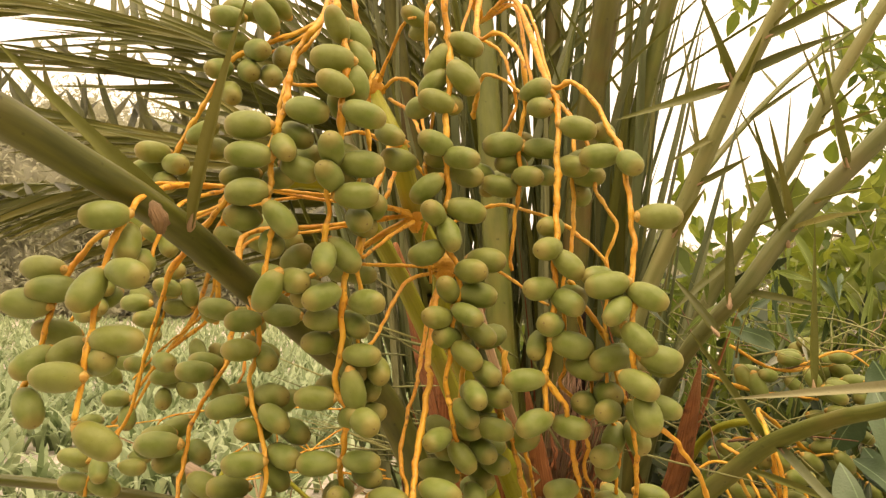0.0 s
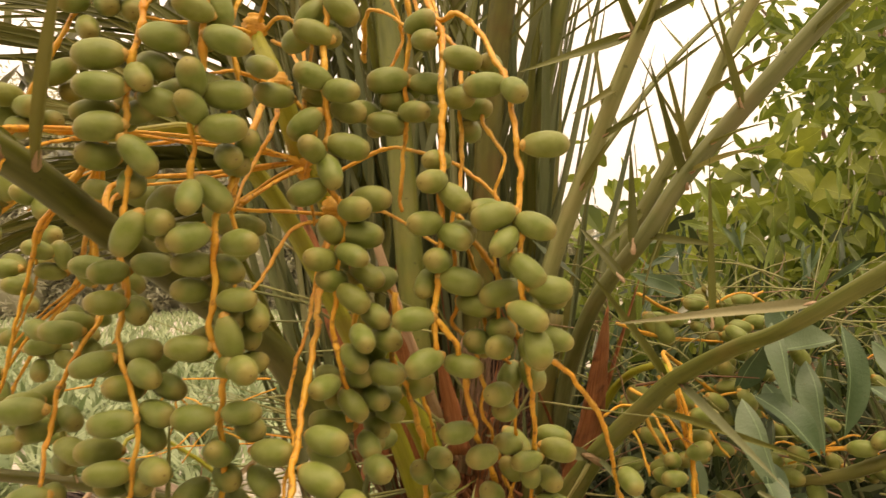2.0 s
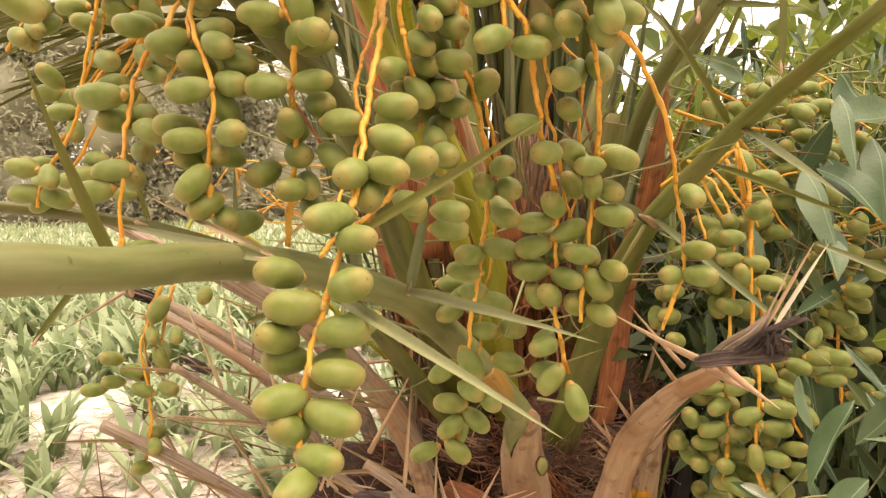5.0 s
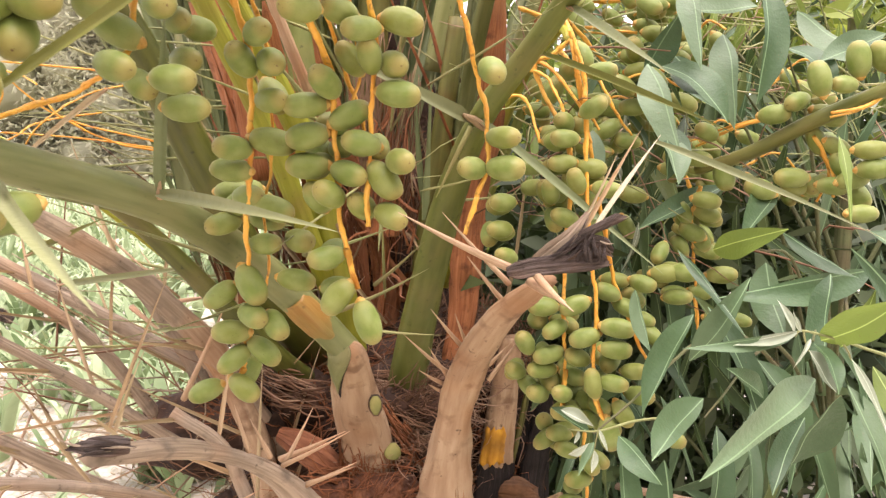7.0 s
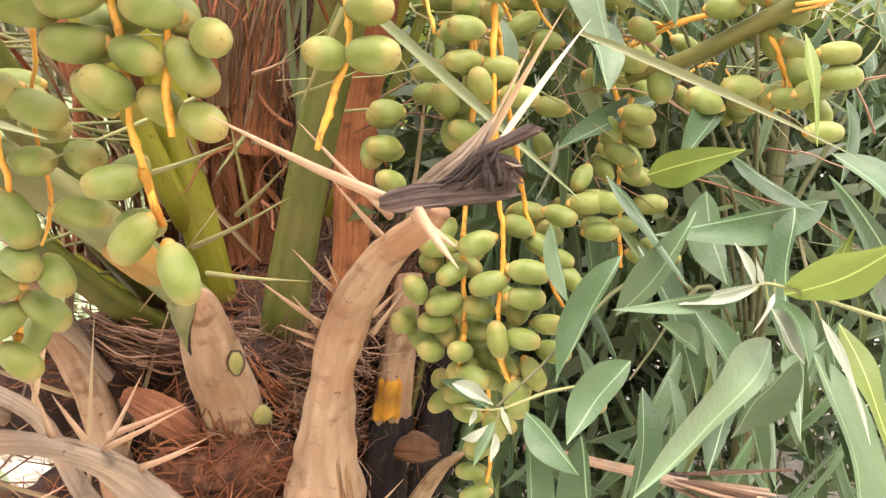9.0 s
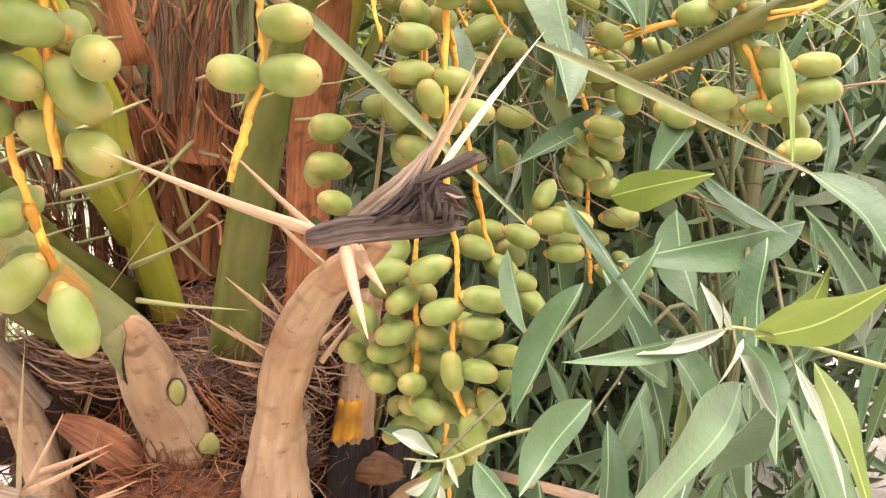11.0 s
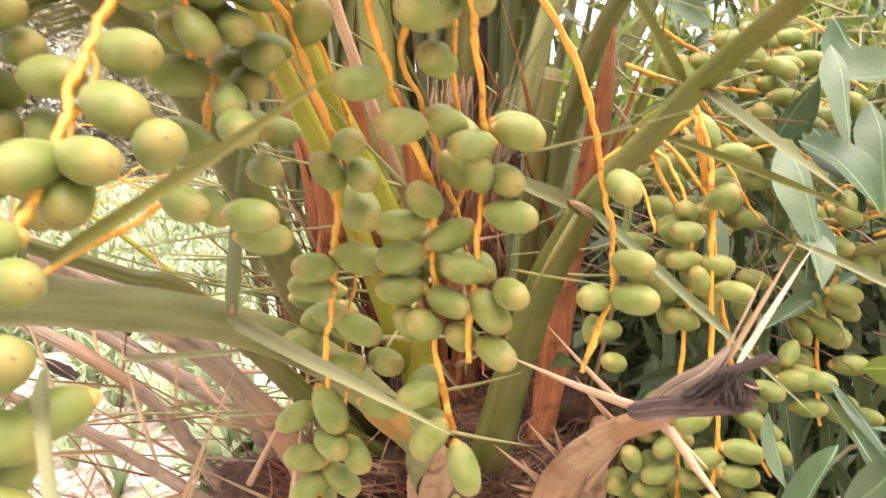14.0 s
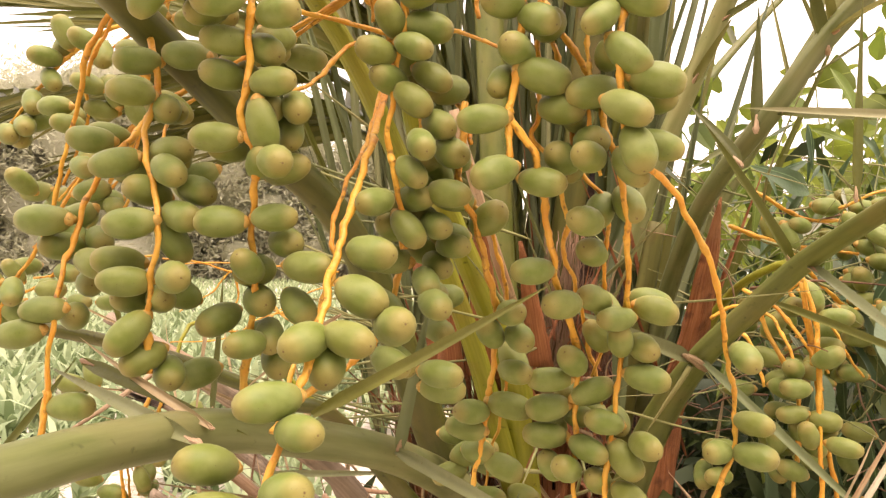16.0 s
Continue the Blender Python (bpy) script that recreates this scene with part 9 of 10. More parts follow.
leaf(stub_thorny, LEAFLET_DRY, (-0.069, 0.820, 0.779), (-0.043, 0.850, 0.854), 0.0042, name='leaflet')
tube_part('joint', [(-0.070, 0.819, 0.776, 0.0013), (-0.069, 0.820, 0.779, 0.0024), (-0.068, 0.822, 0.784, 0.0018), (-0.066, 0.824, 0.788, 0.0008)], 'thorn', stub_thorny, sides=7, flat=0.7, rough=0.1)
leaf(stub_thorny, LEAFLET_DRY, (-0.060, 0.820, 0.773), (-0.082, 0.800, 0.809), 0.0040, name='leaflet')
tube_part('joint', [(-0.059, 0.821, 0.771, 0.0011), (-0.060, 0.820, 0.773, 0.0020), (-0.062, 0.818, 0.777, 0.0015), (-0.064, 0.816, 0.780, 0.0007)], 'thorn', stub_thorny, sides=7, flat=0.7, rough=0.1)
frayed_end(dry_d, (-0.288, 0.815, 0.757), (-1, -0.4, 0.25), 0.075, 0.0085, 32, 24)
frayed_end(dry_e, (-0.395, 1.165, 0.945), (-1, -0.1, 0.4), 0.062, 0.0095, 33)
frayed_end(dry_b, (-0.310, 1.140, 0.842), (-1, 0.0, 0.6), 0.050, 0.0080, 34)
small_parts()
thorn(stub_burnt, (0.283, 0.668, 0.940), (0.188, 0.613, 0.993), 0.0030)
thorn(stub_burnt, (0.284, 0.620, 0.944), (0.278, 0.520, 0.941), 0.0026)
thorn(stub_burnt, (0.299, 0.700, 0.927), (0.298, 0.600, 0.930), 0.0035)
thorn(stub_burnt, (0.252, 0.860, 0.806), (0.202, 0.800, 0.865), 0.0021)
thorn(stub_burnt, (0.251, 0.860, 0.802), (0.225, 0.800, 0.852), 0.0021)
thorn(stub_burnt, (0.249, 0.865, 0.793), (0.215, 0.800, 0.830), 0.0021)
thorn(stub_burnt, (0.248, 0.870, 0.783), (0.227, 0.830, 0.806), 0.0021)
thorn(stub_burnt, (0.265, 0.830, 0.838), (0.226, 0.780, 0.892), 0.0021)
thorn(stub_burnt, (0.267, 0.830, 0.842), (0.248, 0.780, 0.887), 0.0021)
thorn(stub_burnt, (0.291, 0.760, 0.897), (0.251, 0.720, 0.947), 0.0021)
thorn(stub_burnt, (0.289, 0.840, 0.803), (0.324, 0.840, 0.847), 0.0021)
thorn(stub_burnt, (0.290, 0.740, 0.919), (0.231, 0.720, 0.984), 0.0021)
thorn(stub_burnt, (0.288, 0.830, 0.822), (0.310, 0.820, 0.847), 0.0021)
thorn(stub_burnt, (0.265, 0.880, 0.590), (0.310, 0.820, 0.678), 0.0021)
thorn(stub_thorny, (0.085, 0.800, 0.746), (0.149, 0.760, 0.790), 0.0021)
thorn(stub_thorny, (0.087, 0.800, 0.748), (0.116, 0.800, 0.801), 0.0021)
thorn(stub_thorny, (0.102, 0.820, 0.715), (0.158, 0.790, 0.750), 0.0021)
thorn(stub_thorny, (0.104, 0.820, 0.717), (0.151, 0.790, 0.744), 0.0021)
thorn(stub_thorny, (0.058, 0.780, 0.769), (0.048, 0.780, 0.814), 0.0021)
thorn(stub_thorny, (0.076, 0.790, 0.759), (0.061, 0.780, 0.800), 0.0021)
thorn(stub_thorny, (0.010, 0.800, 0.700), (0.070, 0.760, 0.743), 0.0021)
thorn(stub_thorny, (0.017, 0.800, 0.694), (0.072, 0.760, 0.725), 0.0021)
thorn(palm, (-0.068, 1.050, 0.860), (0.021, 0.950, 0.888), 0.0028)
thorn(palm, (-0.035, 0.950, 0.768), (0.027, 0.920, 0.890), 0.0028)
thorn(palm, (-0.018, 1.000, 0.789), (-0.059, 1.000, 0.888), 0.0028)
thorn(palm, (0.078, 0.850, 0.732), (0.144, 0.800, 0.775), 0.0028)
thorn(palm, (-0.294, 1.000, 1.014), (-0.289, 0.700, 0.971), 0.0028)
thorn(palm, (-0.097, 1.000, 0.866), (-0.046, 0.950, 0.840), 0.0028)


# ---- gum sapling ----
gum = thing("gum_sapling", (0.85, 1.05, 0.0), "young gum tree with long blue-green drooping leaves", "tree")
leaf(gum, GUM, (0.495, 0.620, 0.858), (0.354, 0.520, 0.835), 0.0275)
leaf(gum, GUM, (0.506, 0.600, 0.859), (0.515, 0.550, 0.743), 0.0253)
leaf(gum, GUM, (0.453, 0.730, 0.886), (0.394, 0.700, 0.807), 0.0248)
leaf(gum, GUM, (0.482, 0.760, 0.885), (0.517, 0.720, 0.769), 0.0262)
leaf(gum, GUM, (0.438, 0.680, 0.827), (0.377, 0.640, 0.795), 0.0287)
leaf(gum, GUM, (0.358, 0.660, 0.809), (0.381, 0.630, 0.780), 0.0192)
leaf(gum, GUM, (0.360, 0.660, 0.797), (0.351, 0.640, 0.706), 0.0206)
leaf(gum, GUM, (0.405, 0.680, 0.777), (0.408, 0.640, 0.675), 0.0313)
leaf(gum, GUM, (0.482, 0.740, 0.778), (0.448, 0.700, 0.674), 0.0274)
leaf(gum, GUM, (0.550, 0.780, 0.921), (0.548, 0.740, 0.855), 0.0371)
leaf(gum, GUM, (0.423, 0.700, 0.948), (0.451, 0.640, 0.887), 0.0091)
leaf(gum, GUM, (0.465, 0.600, 0.899), (0.371, 0.580, 0.899), 0.0105)
leaf(gum, GUM, (0.518, 0.640, 0.933), (0.488, 0.600, 0.860), 0.0219)
leaf(gum, GUM, (0.472, 0.590, 0.894), (0.470, 0.560, 0.867), 0.0138)
leaf(gum, GUM, (0.514, 0.600, 0.879), (0.521, 0.560, 0.778), 0.0106)
leaf(gum, GUM, (0.571, 0.800, 0.990), (0.519, 0.770, 0.947), 0.0280)
leaf(gum, GUM, (0.449, 0.800, 1.042), (0.451, 0.760, 0.998), 0.0251)
leaf(gum, GUM, (0.338, 0.670, 0.809), (0.303, 0.660, 0.836), 0.0108)
leaf(gum, GUM, (0.593, 0.640, 0.863), (0.504, 0.600, 0.958), 0.0271)
leaf(gum, GUM, (0.561, 0.880, 0.991), (0.438, 0.820, 0.953), 0.0228)
leaf(gum, GUM, (0.338, 0.660, 0.805), (0.319, 0.640, 0.788), 0.0084)
leaf(gum, GUM, (0.630, 0.740, 0.916), (0.471, 0.720, 0.902), 0.0287)
leaf(gum, GUM, (0.403, 0.740, 0.909), (0.411, 0.720, 0.855), 0.0144)
leaf(gum, GUM, (0.403, 0.750, 0.700), (0.356, 0.700, 0.634), 0.0260)
leaf(gum, GUM, (0.542, 0.700, 0.796), (0.489, 0.660, 0.748), 0.0243)
leaf(gum, GUM, (0.515, 0.720, 0.809), (0.468, 0.700, 0.845), 0.0169)
leaf(gum, GUM, (0.526, 0.750, 0.835), (0.561, 0.720, 0.758), 0.0245)
leaf(gum, GUM, (0.504, 0.660, 0.773), (0.516, 0.620, 0.844), 0.0299)
leaf(gum, GUM_YOUNG, (0.475, 0.740, 0.941), (0.492, 0.655, 0.967), 0.0250)
leaf(gum, GUM_YOUNG, (0.484, 0.600, 0.893), (0.508, 0.540, 0.940), 0.0283)
leaf(gum, GUM_YOUNG, (0.541, 0.620, 0.865), (0.533, 0.560, 0.803), 0.0201)
leaf(gum, GUM_YOUNG, (0.514, 0.620, 0.881), (0.525, 0.600, 0.929), 0.0201)
leaf(gum, GUM_YOUNG, (0.577, 0.720, 1.039), (0.563, 0.680, 0.964), 0.0099)
leaf(gum, GUM, (0.470, 0.840, 1.113), (0.514, 0.790, 1.053), 0.0357)
leaf(gum, GUM, (0.468, 0.880, 1.111), (0.498, 0.860, 1.170), 0.0292)
leaf(gum, GUM, (0.494, 0.840, 1.193), (0.491, 0.800, 1.104), 0.0270)
leaf(gum, GUM, (0.563, 0.820, 1.189), (0.547, 0.800, 1.071), 0.0302)
leaf(gum, GUM, (0.569, 0.840, 1.171), (0.476, 0.820, 1.162), 0.0334)
leaf(gum, GUM, (0.578, 0.800, 1.124), (0.602, 0.760, 1.075), 0.0262)
leaf(gum, GUM, (0.664, 0.780, 1.134), (0.584, 0.760, 1.106), 0.0241)
leaf(gum, GUM, (0.544, 0.860, 1.147), (0.537, 0.820, 1.048), 0.0338)
leaf(gum, GUM, (0.452, 0.800, 1.055), (0.449, 0.780, 1.002), 0.0295)
leaf(gum, GUM, (0.618, 0.850, 1.168), (0.676, 0.800, 1.110), 0.0335)
leaf(gum, GUM, (0.425, 0.680, 0.859), (0.465, 0.660, 0.930), 0.0225)
leaf(gum, GUM, (0.488, 0.850, 1.124), (0.513, 0.800, 1.083), 0.0370)
leaf(gum, GUM, (0.446, 0.820, 1.113), (0.463, 0.780, 1.015), 0.0358)
leaf(gum, GUM, (0.393, 0.840, 1.056), (0.378, 0.820, 0.985), 0.0248)
leaf(gum, GUM, (0.506, 0.860, 1.219), (0.538, 0.840, 1.167), 0.0380)
leaf(gum, GUM, (0.436, 0.950, 1.228), (0.361, 0.920, 1.253), 0.0279)
leaf(gum, GUM_PALE, (0.465, 0.585, 0.891), (0.472, 0.565, 0.867), 0.0132)
leaf(gum, GUM_PALE, (0.501, 0.590, 0.881), (0.515, 0.560, 0.818), 0.0070)
leaf(gum, GUM_PALE, (0.310, 0.655, 0.835), (0.331, 0.640, 0.826), 0.0091)
leaf(gum, GUM_PALE, (0.316, 0.655, 0.799), (0.329, 0.645, 0.811), 0.0060)
leaf(gum, GUM_PALE, (0.335, 0.650, 0.803), (0.331, 0.645, 0.787), 0.0057)
leaf(gum, GUM_PALE, (0.457, 0.590, 0.900), (0.450, 0.600, 0.924), 0.0048)
leaf(gum, GUM_PALE, (0.459, 0.585, 0.904), (0.449, 0.580, 0.921), 0.0041)
leaf(gum, GUM_PALE, (0.466, 0.585, 0.899), (0.447, 0.575, 0.882), 0.0038)
leaf(gum, GUM_PALE, (0.459, 0.588, 0.904), (0.407, 0.580, 0.899), 0.0076)
leaf(gum, GUM_PALE, (0.339, 0.650, 0.819), (0.344, 0.645, 0.803), 0.0040)
leaf(gum, GUM_PALE, (0.324, 0.655, 0.818), (0.319, 0.650, 0.809), 0.0037)
leaf(gum, GUM_PALE, (0.494, 0.590, 0.895), (0.502, 0.585, 0.912), 0.0054)
leaf(gum, GUM, (0.610, 0.720, 0.955), (0.642, 0.660, 0.889), 0.0300)
leaf(gum, GUM, (0.541, 0.740, 0.954), (0.587, 0.700, 0.917), 0.0146)
tube_part('twig', [(0.568, 0.600, 0.868, 0.0016), (0.522, 0.595, 0.884, 0.0014), (0.492, 0.590, 0.895, 0.0012), (0.462, 0.588, 0.904, 0.0009), (0.456, 0.588, 0.900, 0.0006)], 'twig', gum, sides=6)
tube_part('twig', [(0.492, 0.590, 0.895, 0.0009), (0.496, 0.588, 0.888, 0.0008), (0.499, 0.588, 0.881, 0.0005)], 'twig', gum, sides=6)
tube_part('twig', [(0.425, 0.690, 0.809, 0.0011), (0.377, 0.670, 0.816, 0.0011), (0.338, 0.650, 0.818, 0.0008), (0.316, 0.655, 0.819, 0.0005)], 'twig', gum, sides=6)
tube_part('twig', [(0.338, 0.650, 0.818, 0.0007), (0.336, 0.650, 0.809, 0.0005), (0.335, 0.650, 0.802, 0.0003)], 'twig', gum, sides=6)
tube_part('twig', [(0.462, 0.588, 0.904, 0.0007), (0.463, 0.586, 0.896, 0.0006), (0.465, 0.585, 0.890, 0.0004)], 'twig', gum, sides=6)
tube_part('stem', [(0.85, 1.05, 0.0, 0.02), (0.84, 1.08, 0.5, 0.016), (0.88, 1.12, 1.0, 0.011), (0.9, 1.15, 1.45, 0.005)], 'stem', gum, 8, 5)
branchy(gum, (0.84, 1.08, 0.6), [(0.522, 0.620, 0.884), (0.460, 0.720, 0.795), (0.478, 0.600, 0.893), (0.539, 0.780, 0.935), (0.345, 0.680, 0.804), (0.496, 0.860, 1.125), (0.575, 0.800, 1.127)], 0.0035)
gum_rnd = random.Random(31)
gum_fill(gum, gum_rnd, 100, (0.42, 0.88, 0.45), (1.05, 1.25, 1.18), 0.13, GUM_DEEP)
gum_fill(gum, gum_rnd, 90, (0.55, 0.75, 0.30), (1.0, 1.2, 0.80), 0.14, GUM)
gum_fill(gum, gum_rnd, 60, (0.42, 1.15, 0.95), (1.2, 1.6, 1.32), 0.11, GUM_YOUNG)
gum_fill(gum, gum_rnd, 90, (0.44, 1.05, 0.45), (0.58, 1.35, 1.0), 0.12, GUM_DEEP)
gum_fill(gum, gum_rnd, 260, (0.45, 1.0, 0.15), (1.5, 1.7, 1.2), 0.17, GUM_DEEP)
gum_fill(gum, gum_rnd, 190, (0.42, 0.92, 0.98), (1.1, 1.35, 1.34), 0.075, GUM_DEEP)
gum_fill(gum, gum_rnd, 60, (0.40, 0.95, 1.05), (1.1, 1.5, 1.42), 0.075, GUM_YOUNG)
gum_fill(gum, gum_rnd, 36, (0.38, 0.85, 0.95), (0.95, 1.2, 1.25), 0.055, GUM_PALE)
tangle(gum, "stem_tangle", "twig", 200, (0.34, 0.86, 0.98), (0.85, 1.25, 1.26), 3, "thin yellow-green stems")
tangle(gum, "stem_tangle", "thread_pale", 60, (0.34, 0.86, 0.92), (0.85, 1.25, 1.24), 4, "thin dry stems")
tangle(gum, "stem_tangle", "thread", 25, (0.34, 0.84, 0.86), (0.8, 1.2, 1.2), 5, "thin brown dry stems")
gum_fill(gum, gum_rnd, 40, (0.38, 1.0, 1.1), (0.9, 1.4, 1.40), 0.08, GUM_YOUNG)
gum_fill(gum, gum_rnd, 70, (0.9, 0.8, 0.9), (1.35, 1.3, 1.35), 0.13, GUM)

under_rnd = random.Random(91)
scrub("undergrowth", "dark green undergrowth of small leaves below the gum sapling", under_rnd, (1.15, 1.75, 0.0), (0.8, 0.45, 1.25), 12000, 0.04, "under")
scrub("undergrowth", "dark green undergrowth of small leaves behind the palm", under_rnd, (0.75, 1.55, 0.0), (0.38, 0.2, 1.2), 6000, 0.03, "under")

# ---- leafy tree behind ----
tree = thing("leafy_tree", (2.1, 2.9, 0.0), "leafy tree with bright yellow-green leaves against the sky", "tree")
tube_part("trunk", [(2.1, 2.9, 0.0, 0.05), (2.05, 2.85, 1.0, 0.04), (2.0, 2.7, 1.8, 0.025), (1.9, 2.6, 2.8, 0.01)], "dry", tree, 10, 5)
tree_rnd = random.Random(77)
tips = [(tree_rnd.uniform(1.15, 2.4), tree_rnd.uniform(1.8, 2.8), tree_rnd.uniform(1.35, 2.5)) for _ in range(26)]
branchy(tree, (2.05, 2.8, 1.1), tips, 0.010, "dry")
crown_v, crown_f = [], []
low = [(tree_rnd.uniform(0.5, 1.9), tree_rnd.uniform(1.6, 2.6), tree_rnd.uniform(0.8, 1.38)) for _ in range(34)]
thick_side = [(tree_rnd.uniform(1.32, 2.2), tree_rnd.uniform(1.7, 2.4), tree_rnd.uniform(1.2, 2.1)) for _ in range(34)]
for tx, ty, tz in tips + low + thick_side:
    for _ in range(64):
        p = Vector((tx + tree_rnd.gauss(0, 0.13), ty + tree_rnd.gauss(0, 0.2), tz + tree_rnd.gauss(0, 0.11)))
        d = Vector((tree_rnd.gauss(0, 0.6), tree_rnd.gauss(-0.1, 0.5), tree_rnd.gauss(-0.5, 0.6))).normalized() * tree_rnd.uniform(0.045, 0.11)
        s = d.cross(Vector((tree_rnd.gauss(0, 0.6), -1, 0.4))).normalized() * d.length * tree_rnd.uniform(0.13, 0.24)
        n = s.cross(d).normalized() * d.length * 0.06
        k = len(crown_v)
        crown_v += [p, p + d * 0.2 + s * 0.7 + n, p + d * 0.45 + s + n, p + d * 0.75 + s * 0.6, p + d - n, p + d * 0.75 - s * 0.6, p + d * 0.45 - s + n, p + d * 0.2 - s * 0.7 + n, p + d * 0.45 - n * 0.5]
        crown_f += [(k, k + 1, k + 2, k + 8), (k + 8, k + 2, k + 3, k + 4), (k + 8, k + 4, k + 5, k + 6), (k, k + 8, k + 6, k + 7)]
part("crown", mesh_of("crown", [v - tree.location for v in crown_v], crown_f, "bough", False), tree, tree.location)

# ---- broad-leaved vine beside the palm ----
HEART = [blade_mesh("leaf", "vine", heart_shape, 0.8, *v, 9) for v in ((0.08, 0.12, 0.2), (-0.06, 0.18, -0.3), (0.14, 0.06, 0.5))]
vine = thing("climbing_vine", (1.0, 1.75, 0.0), "climbing vine with broad yellow-green leaves among the fronds", "vine")
vine_rnd = random.Random(41)
for i in range(13):
    x0, y0 = 0.62 + 0.075 * i, vine_rnd.uniform(1.5, 1.8)
    top = 1.36 + 0.20 * vine_rnd.random() + 0.12 * max(0.0, x0 - 0.8)
    rows = [(x0, y0 + 0.05, 0.0, 0.004), (x0 + vine_rnd.gauss(0, 0.05), y0, 0.6, 0.0032), (x0 + vine_rnd.gauss(0, 0.06), y0 - 0.03, 1.1, 0.0025), (x0 + vine_rnd.gauss(0, 0.08), y0 - 0.05, top, 0.0012)]
    stem = tube_part("stem", rows, "twig", vine, 6, 6)
    run = spline(rows, 14)
    for k in range(12):
        p = Vector(run[int(len(run) * vine_rnd.uniform(0.66, 0.99))][:3])
        d = Vector((vine_rnd.gauss(0, 0.8), vine_rnd.gauss(-0.5, 0.5), vine_rnd.gauss(-0.1, 0.6))).normalized()
        b = p + d * vine_rnd.uniform(0.02, 0.10)
        e = b + Vector((d.x, d.y, d.z - 0.5)).normalized() * vine_rnd.uniform(0.035, 0.075)
        leaf(stem, HEART, b, e, (e - b).length * vine_rnd.uniform(0.65, 0.9), (vine_rnd.gauss(0, 0.7), -1, vine_rnd.gauss(0.3, 0.6)))

# ---- fronds behind ----
bunch = thing('fruit_bunch', (0.45, 1.0, 1.0), 'tangled bunch of small green dates among dry stems', 'dates', 'date bunches on the palm')
strand(bunch, [(0.448, 0.910, 1.208), (0.492, 0.895, 1.226), (0.532, 0.880, 1.195)], [
    (0.458, 0.902, 1.192, -44, -56, 27.9),
    (0.487, 0.902, 1.184, 176, 2, 31.4),
    (0.520, 0.882, 1.182, -162, 24, 28.2),
    (0.532, 0.880, 1.188, -21, -11, 29.5),
    (0.501, 0.929, 1.183, -80, -13, 30.2),
    (0.515, 0.910, 1.189, -30, -6, 32.2),
], 0.0014)
strand(bunch, [(0.504, 1.000, 1.191), (0.524, 0.985, 1.215), (0.540, 0.970, 1.194)], [
    (0.516, 0.994, 1.195, 12, -74, 33.1),
    (0.530, 0.973, 1.198, -176, 26, 31.7),
    (0.535, 0.976, 1.195, -2, -72, 33.3),
    (0.535, 0.975, 1.197, 13, -53, 30.9),
    (0.525, 1.002, 1.201, -153, 5, 29.9),
    (0.524, 1.009, 1.200, -51, -23, 31.8),
], 0.0014)
strand(bunch, [(0.549, 0.950, 1.142), (0.565, 0.935, 1.173), (0.578, 0.920, 1.162)], [
    (0.553, 0.946, 1.139, -29, -23, 29.5),
    (0.557, 0.946, 1.146, -9, -16, 32.3),
    (0.574, 0.922, 1.146, -7, -55, 31.5),
    (0.583, 0.917, 1.144, -15, -57, 32.2),
    (0.553, 0.970, 1.142, -148, -32, 31.6),
    (0.555, 0.974, 1.167, -135, -31, 31.2),
], 0.0014)
strand(bunch, [(0.443, 0.890, 1.104), (0.474, 0.875, 1.110), (0.501, 0.860, 1.093)], [
    (0.449, 0.887, 1.099, -2, -37, 29.2),
    (0.476, 0.867, 1.103, -24, -53, 28.6),
], 0.0014)
strand(bunch, [(0.490, 1.020, 1.084), (0.529, 1.005, 1.089), (0.565, 0.990, 1.057)], [
    (0.513, 1.015, 1.079, 1, -14, 29.4),
    (0.518, 1.004, 1.060, -177, 6, 30.2),
    (0.550, 1.000, 1.066, 177, 27, 29.8),
], 0.0014)
strand(bunch, [(0.683, 1.000, 1.107), (0.718, 0.985, 1.137), (0.749, 0.970, 1.101)], [
    (0.705, 0.992, 1.111, -4, -48, 35.1),
    (0.716, 0.980, 1.098, -1, -52, 29.8),
    (0.737, 0.975, 1.089, 174, 6, 32.0),
], 0.0014)
strand(bunch, [(0.592, 1.030, 1.023), (0.622, 1.015, 1.066), (0.647, 1.000, 1.046)], [
    (0.598, 1.027, 1.031, 13, -56, 33.3),
    (0.620, 1.020, 1.030, -13, -40, 34.9),
    (0.620, 1.005, 1.035, -2, -36, 32.0),
    (0.653, 0.997, 1.044, -3, -20, 31.8),
    (0.629, 1.036, 1.020, -119, -4, 29.1),
    (0.631, 1.023, 1.047, -119, -43, 30.3),
], 0.0014)
strand(bunch, [(0.563, 1.020, 1.007), (0.598, 1.005, 1.021), (0.630, 0.990, 0.985)], [
    (0.586, 1.016, 1.000, -3, -30, 30.3),
    (0.603, 0.997, 0.998, -9, -70, 32.4),
    (0.601, 0.994, 0.981, 178, 43, 29.0),
], 0.0014)
strand(bunch, [(0.369, 1.000, 1.077), (0.402, 0.985, 1.108), (0.431, 0.970, 1.094)], [
    (0.383, 0.994, 1.082, -4, -6, 31.8),
    (0.390, 0.992, 1.082, -20, -23, 29.4),
    (0.417, 0.972, 1.074, -37, -66, 28.7),
    (0.422, 0.971, 1.092, -7, -65, 31.2),
    (0.419, 0.992, 1.072, -36, 8, 31.6),
    (0.399, 1.019, 1.076, -83, -42, 32.8),
], 0.0014)
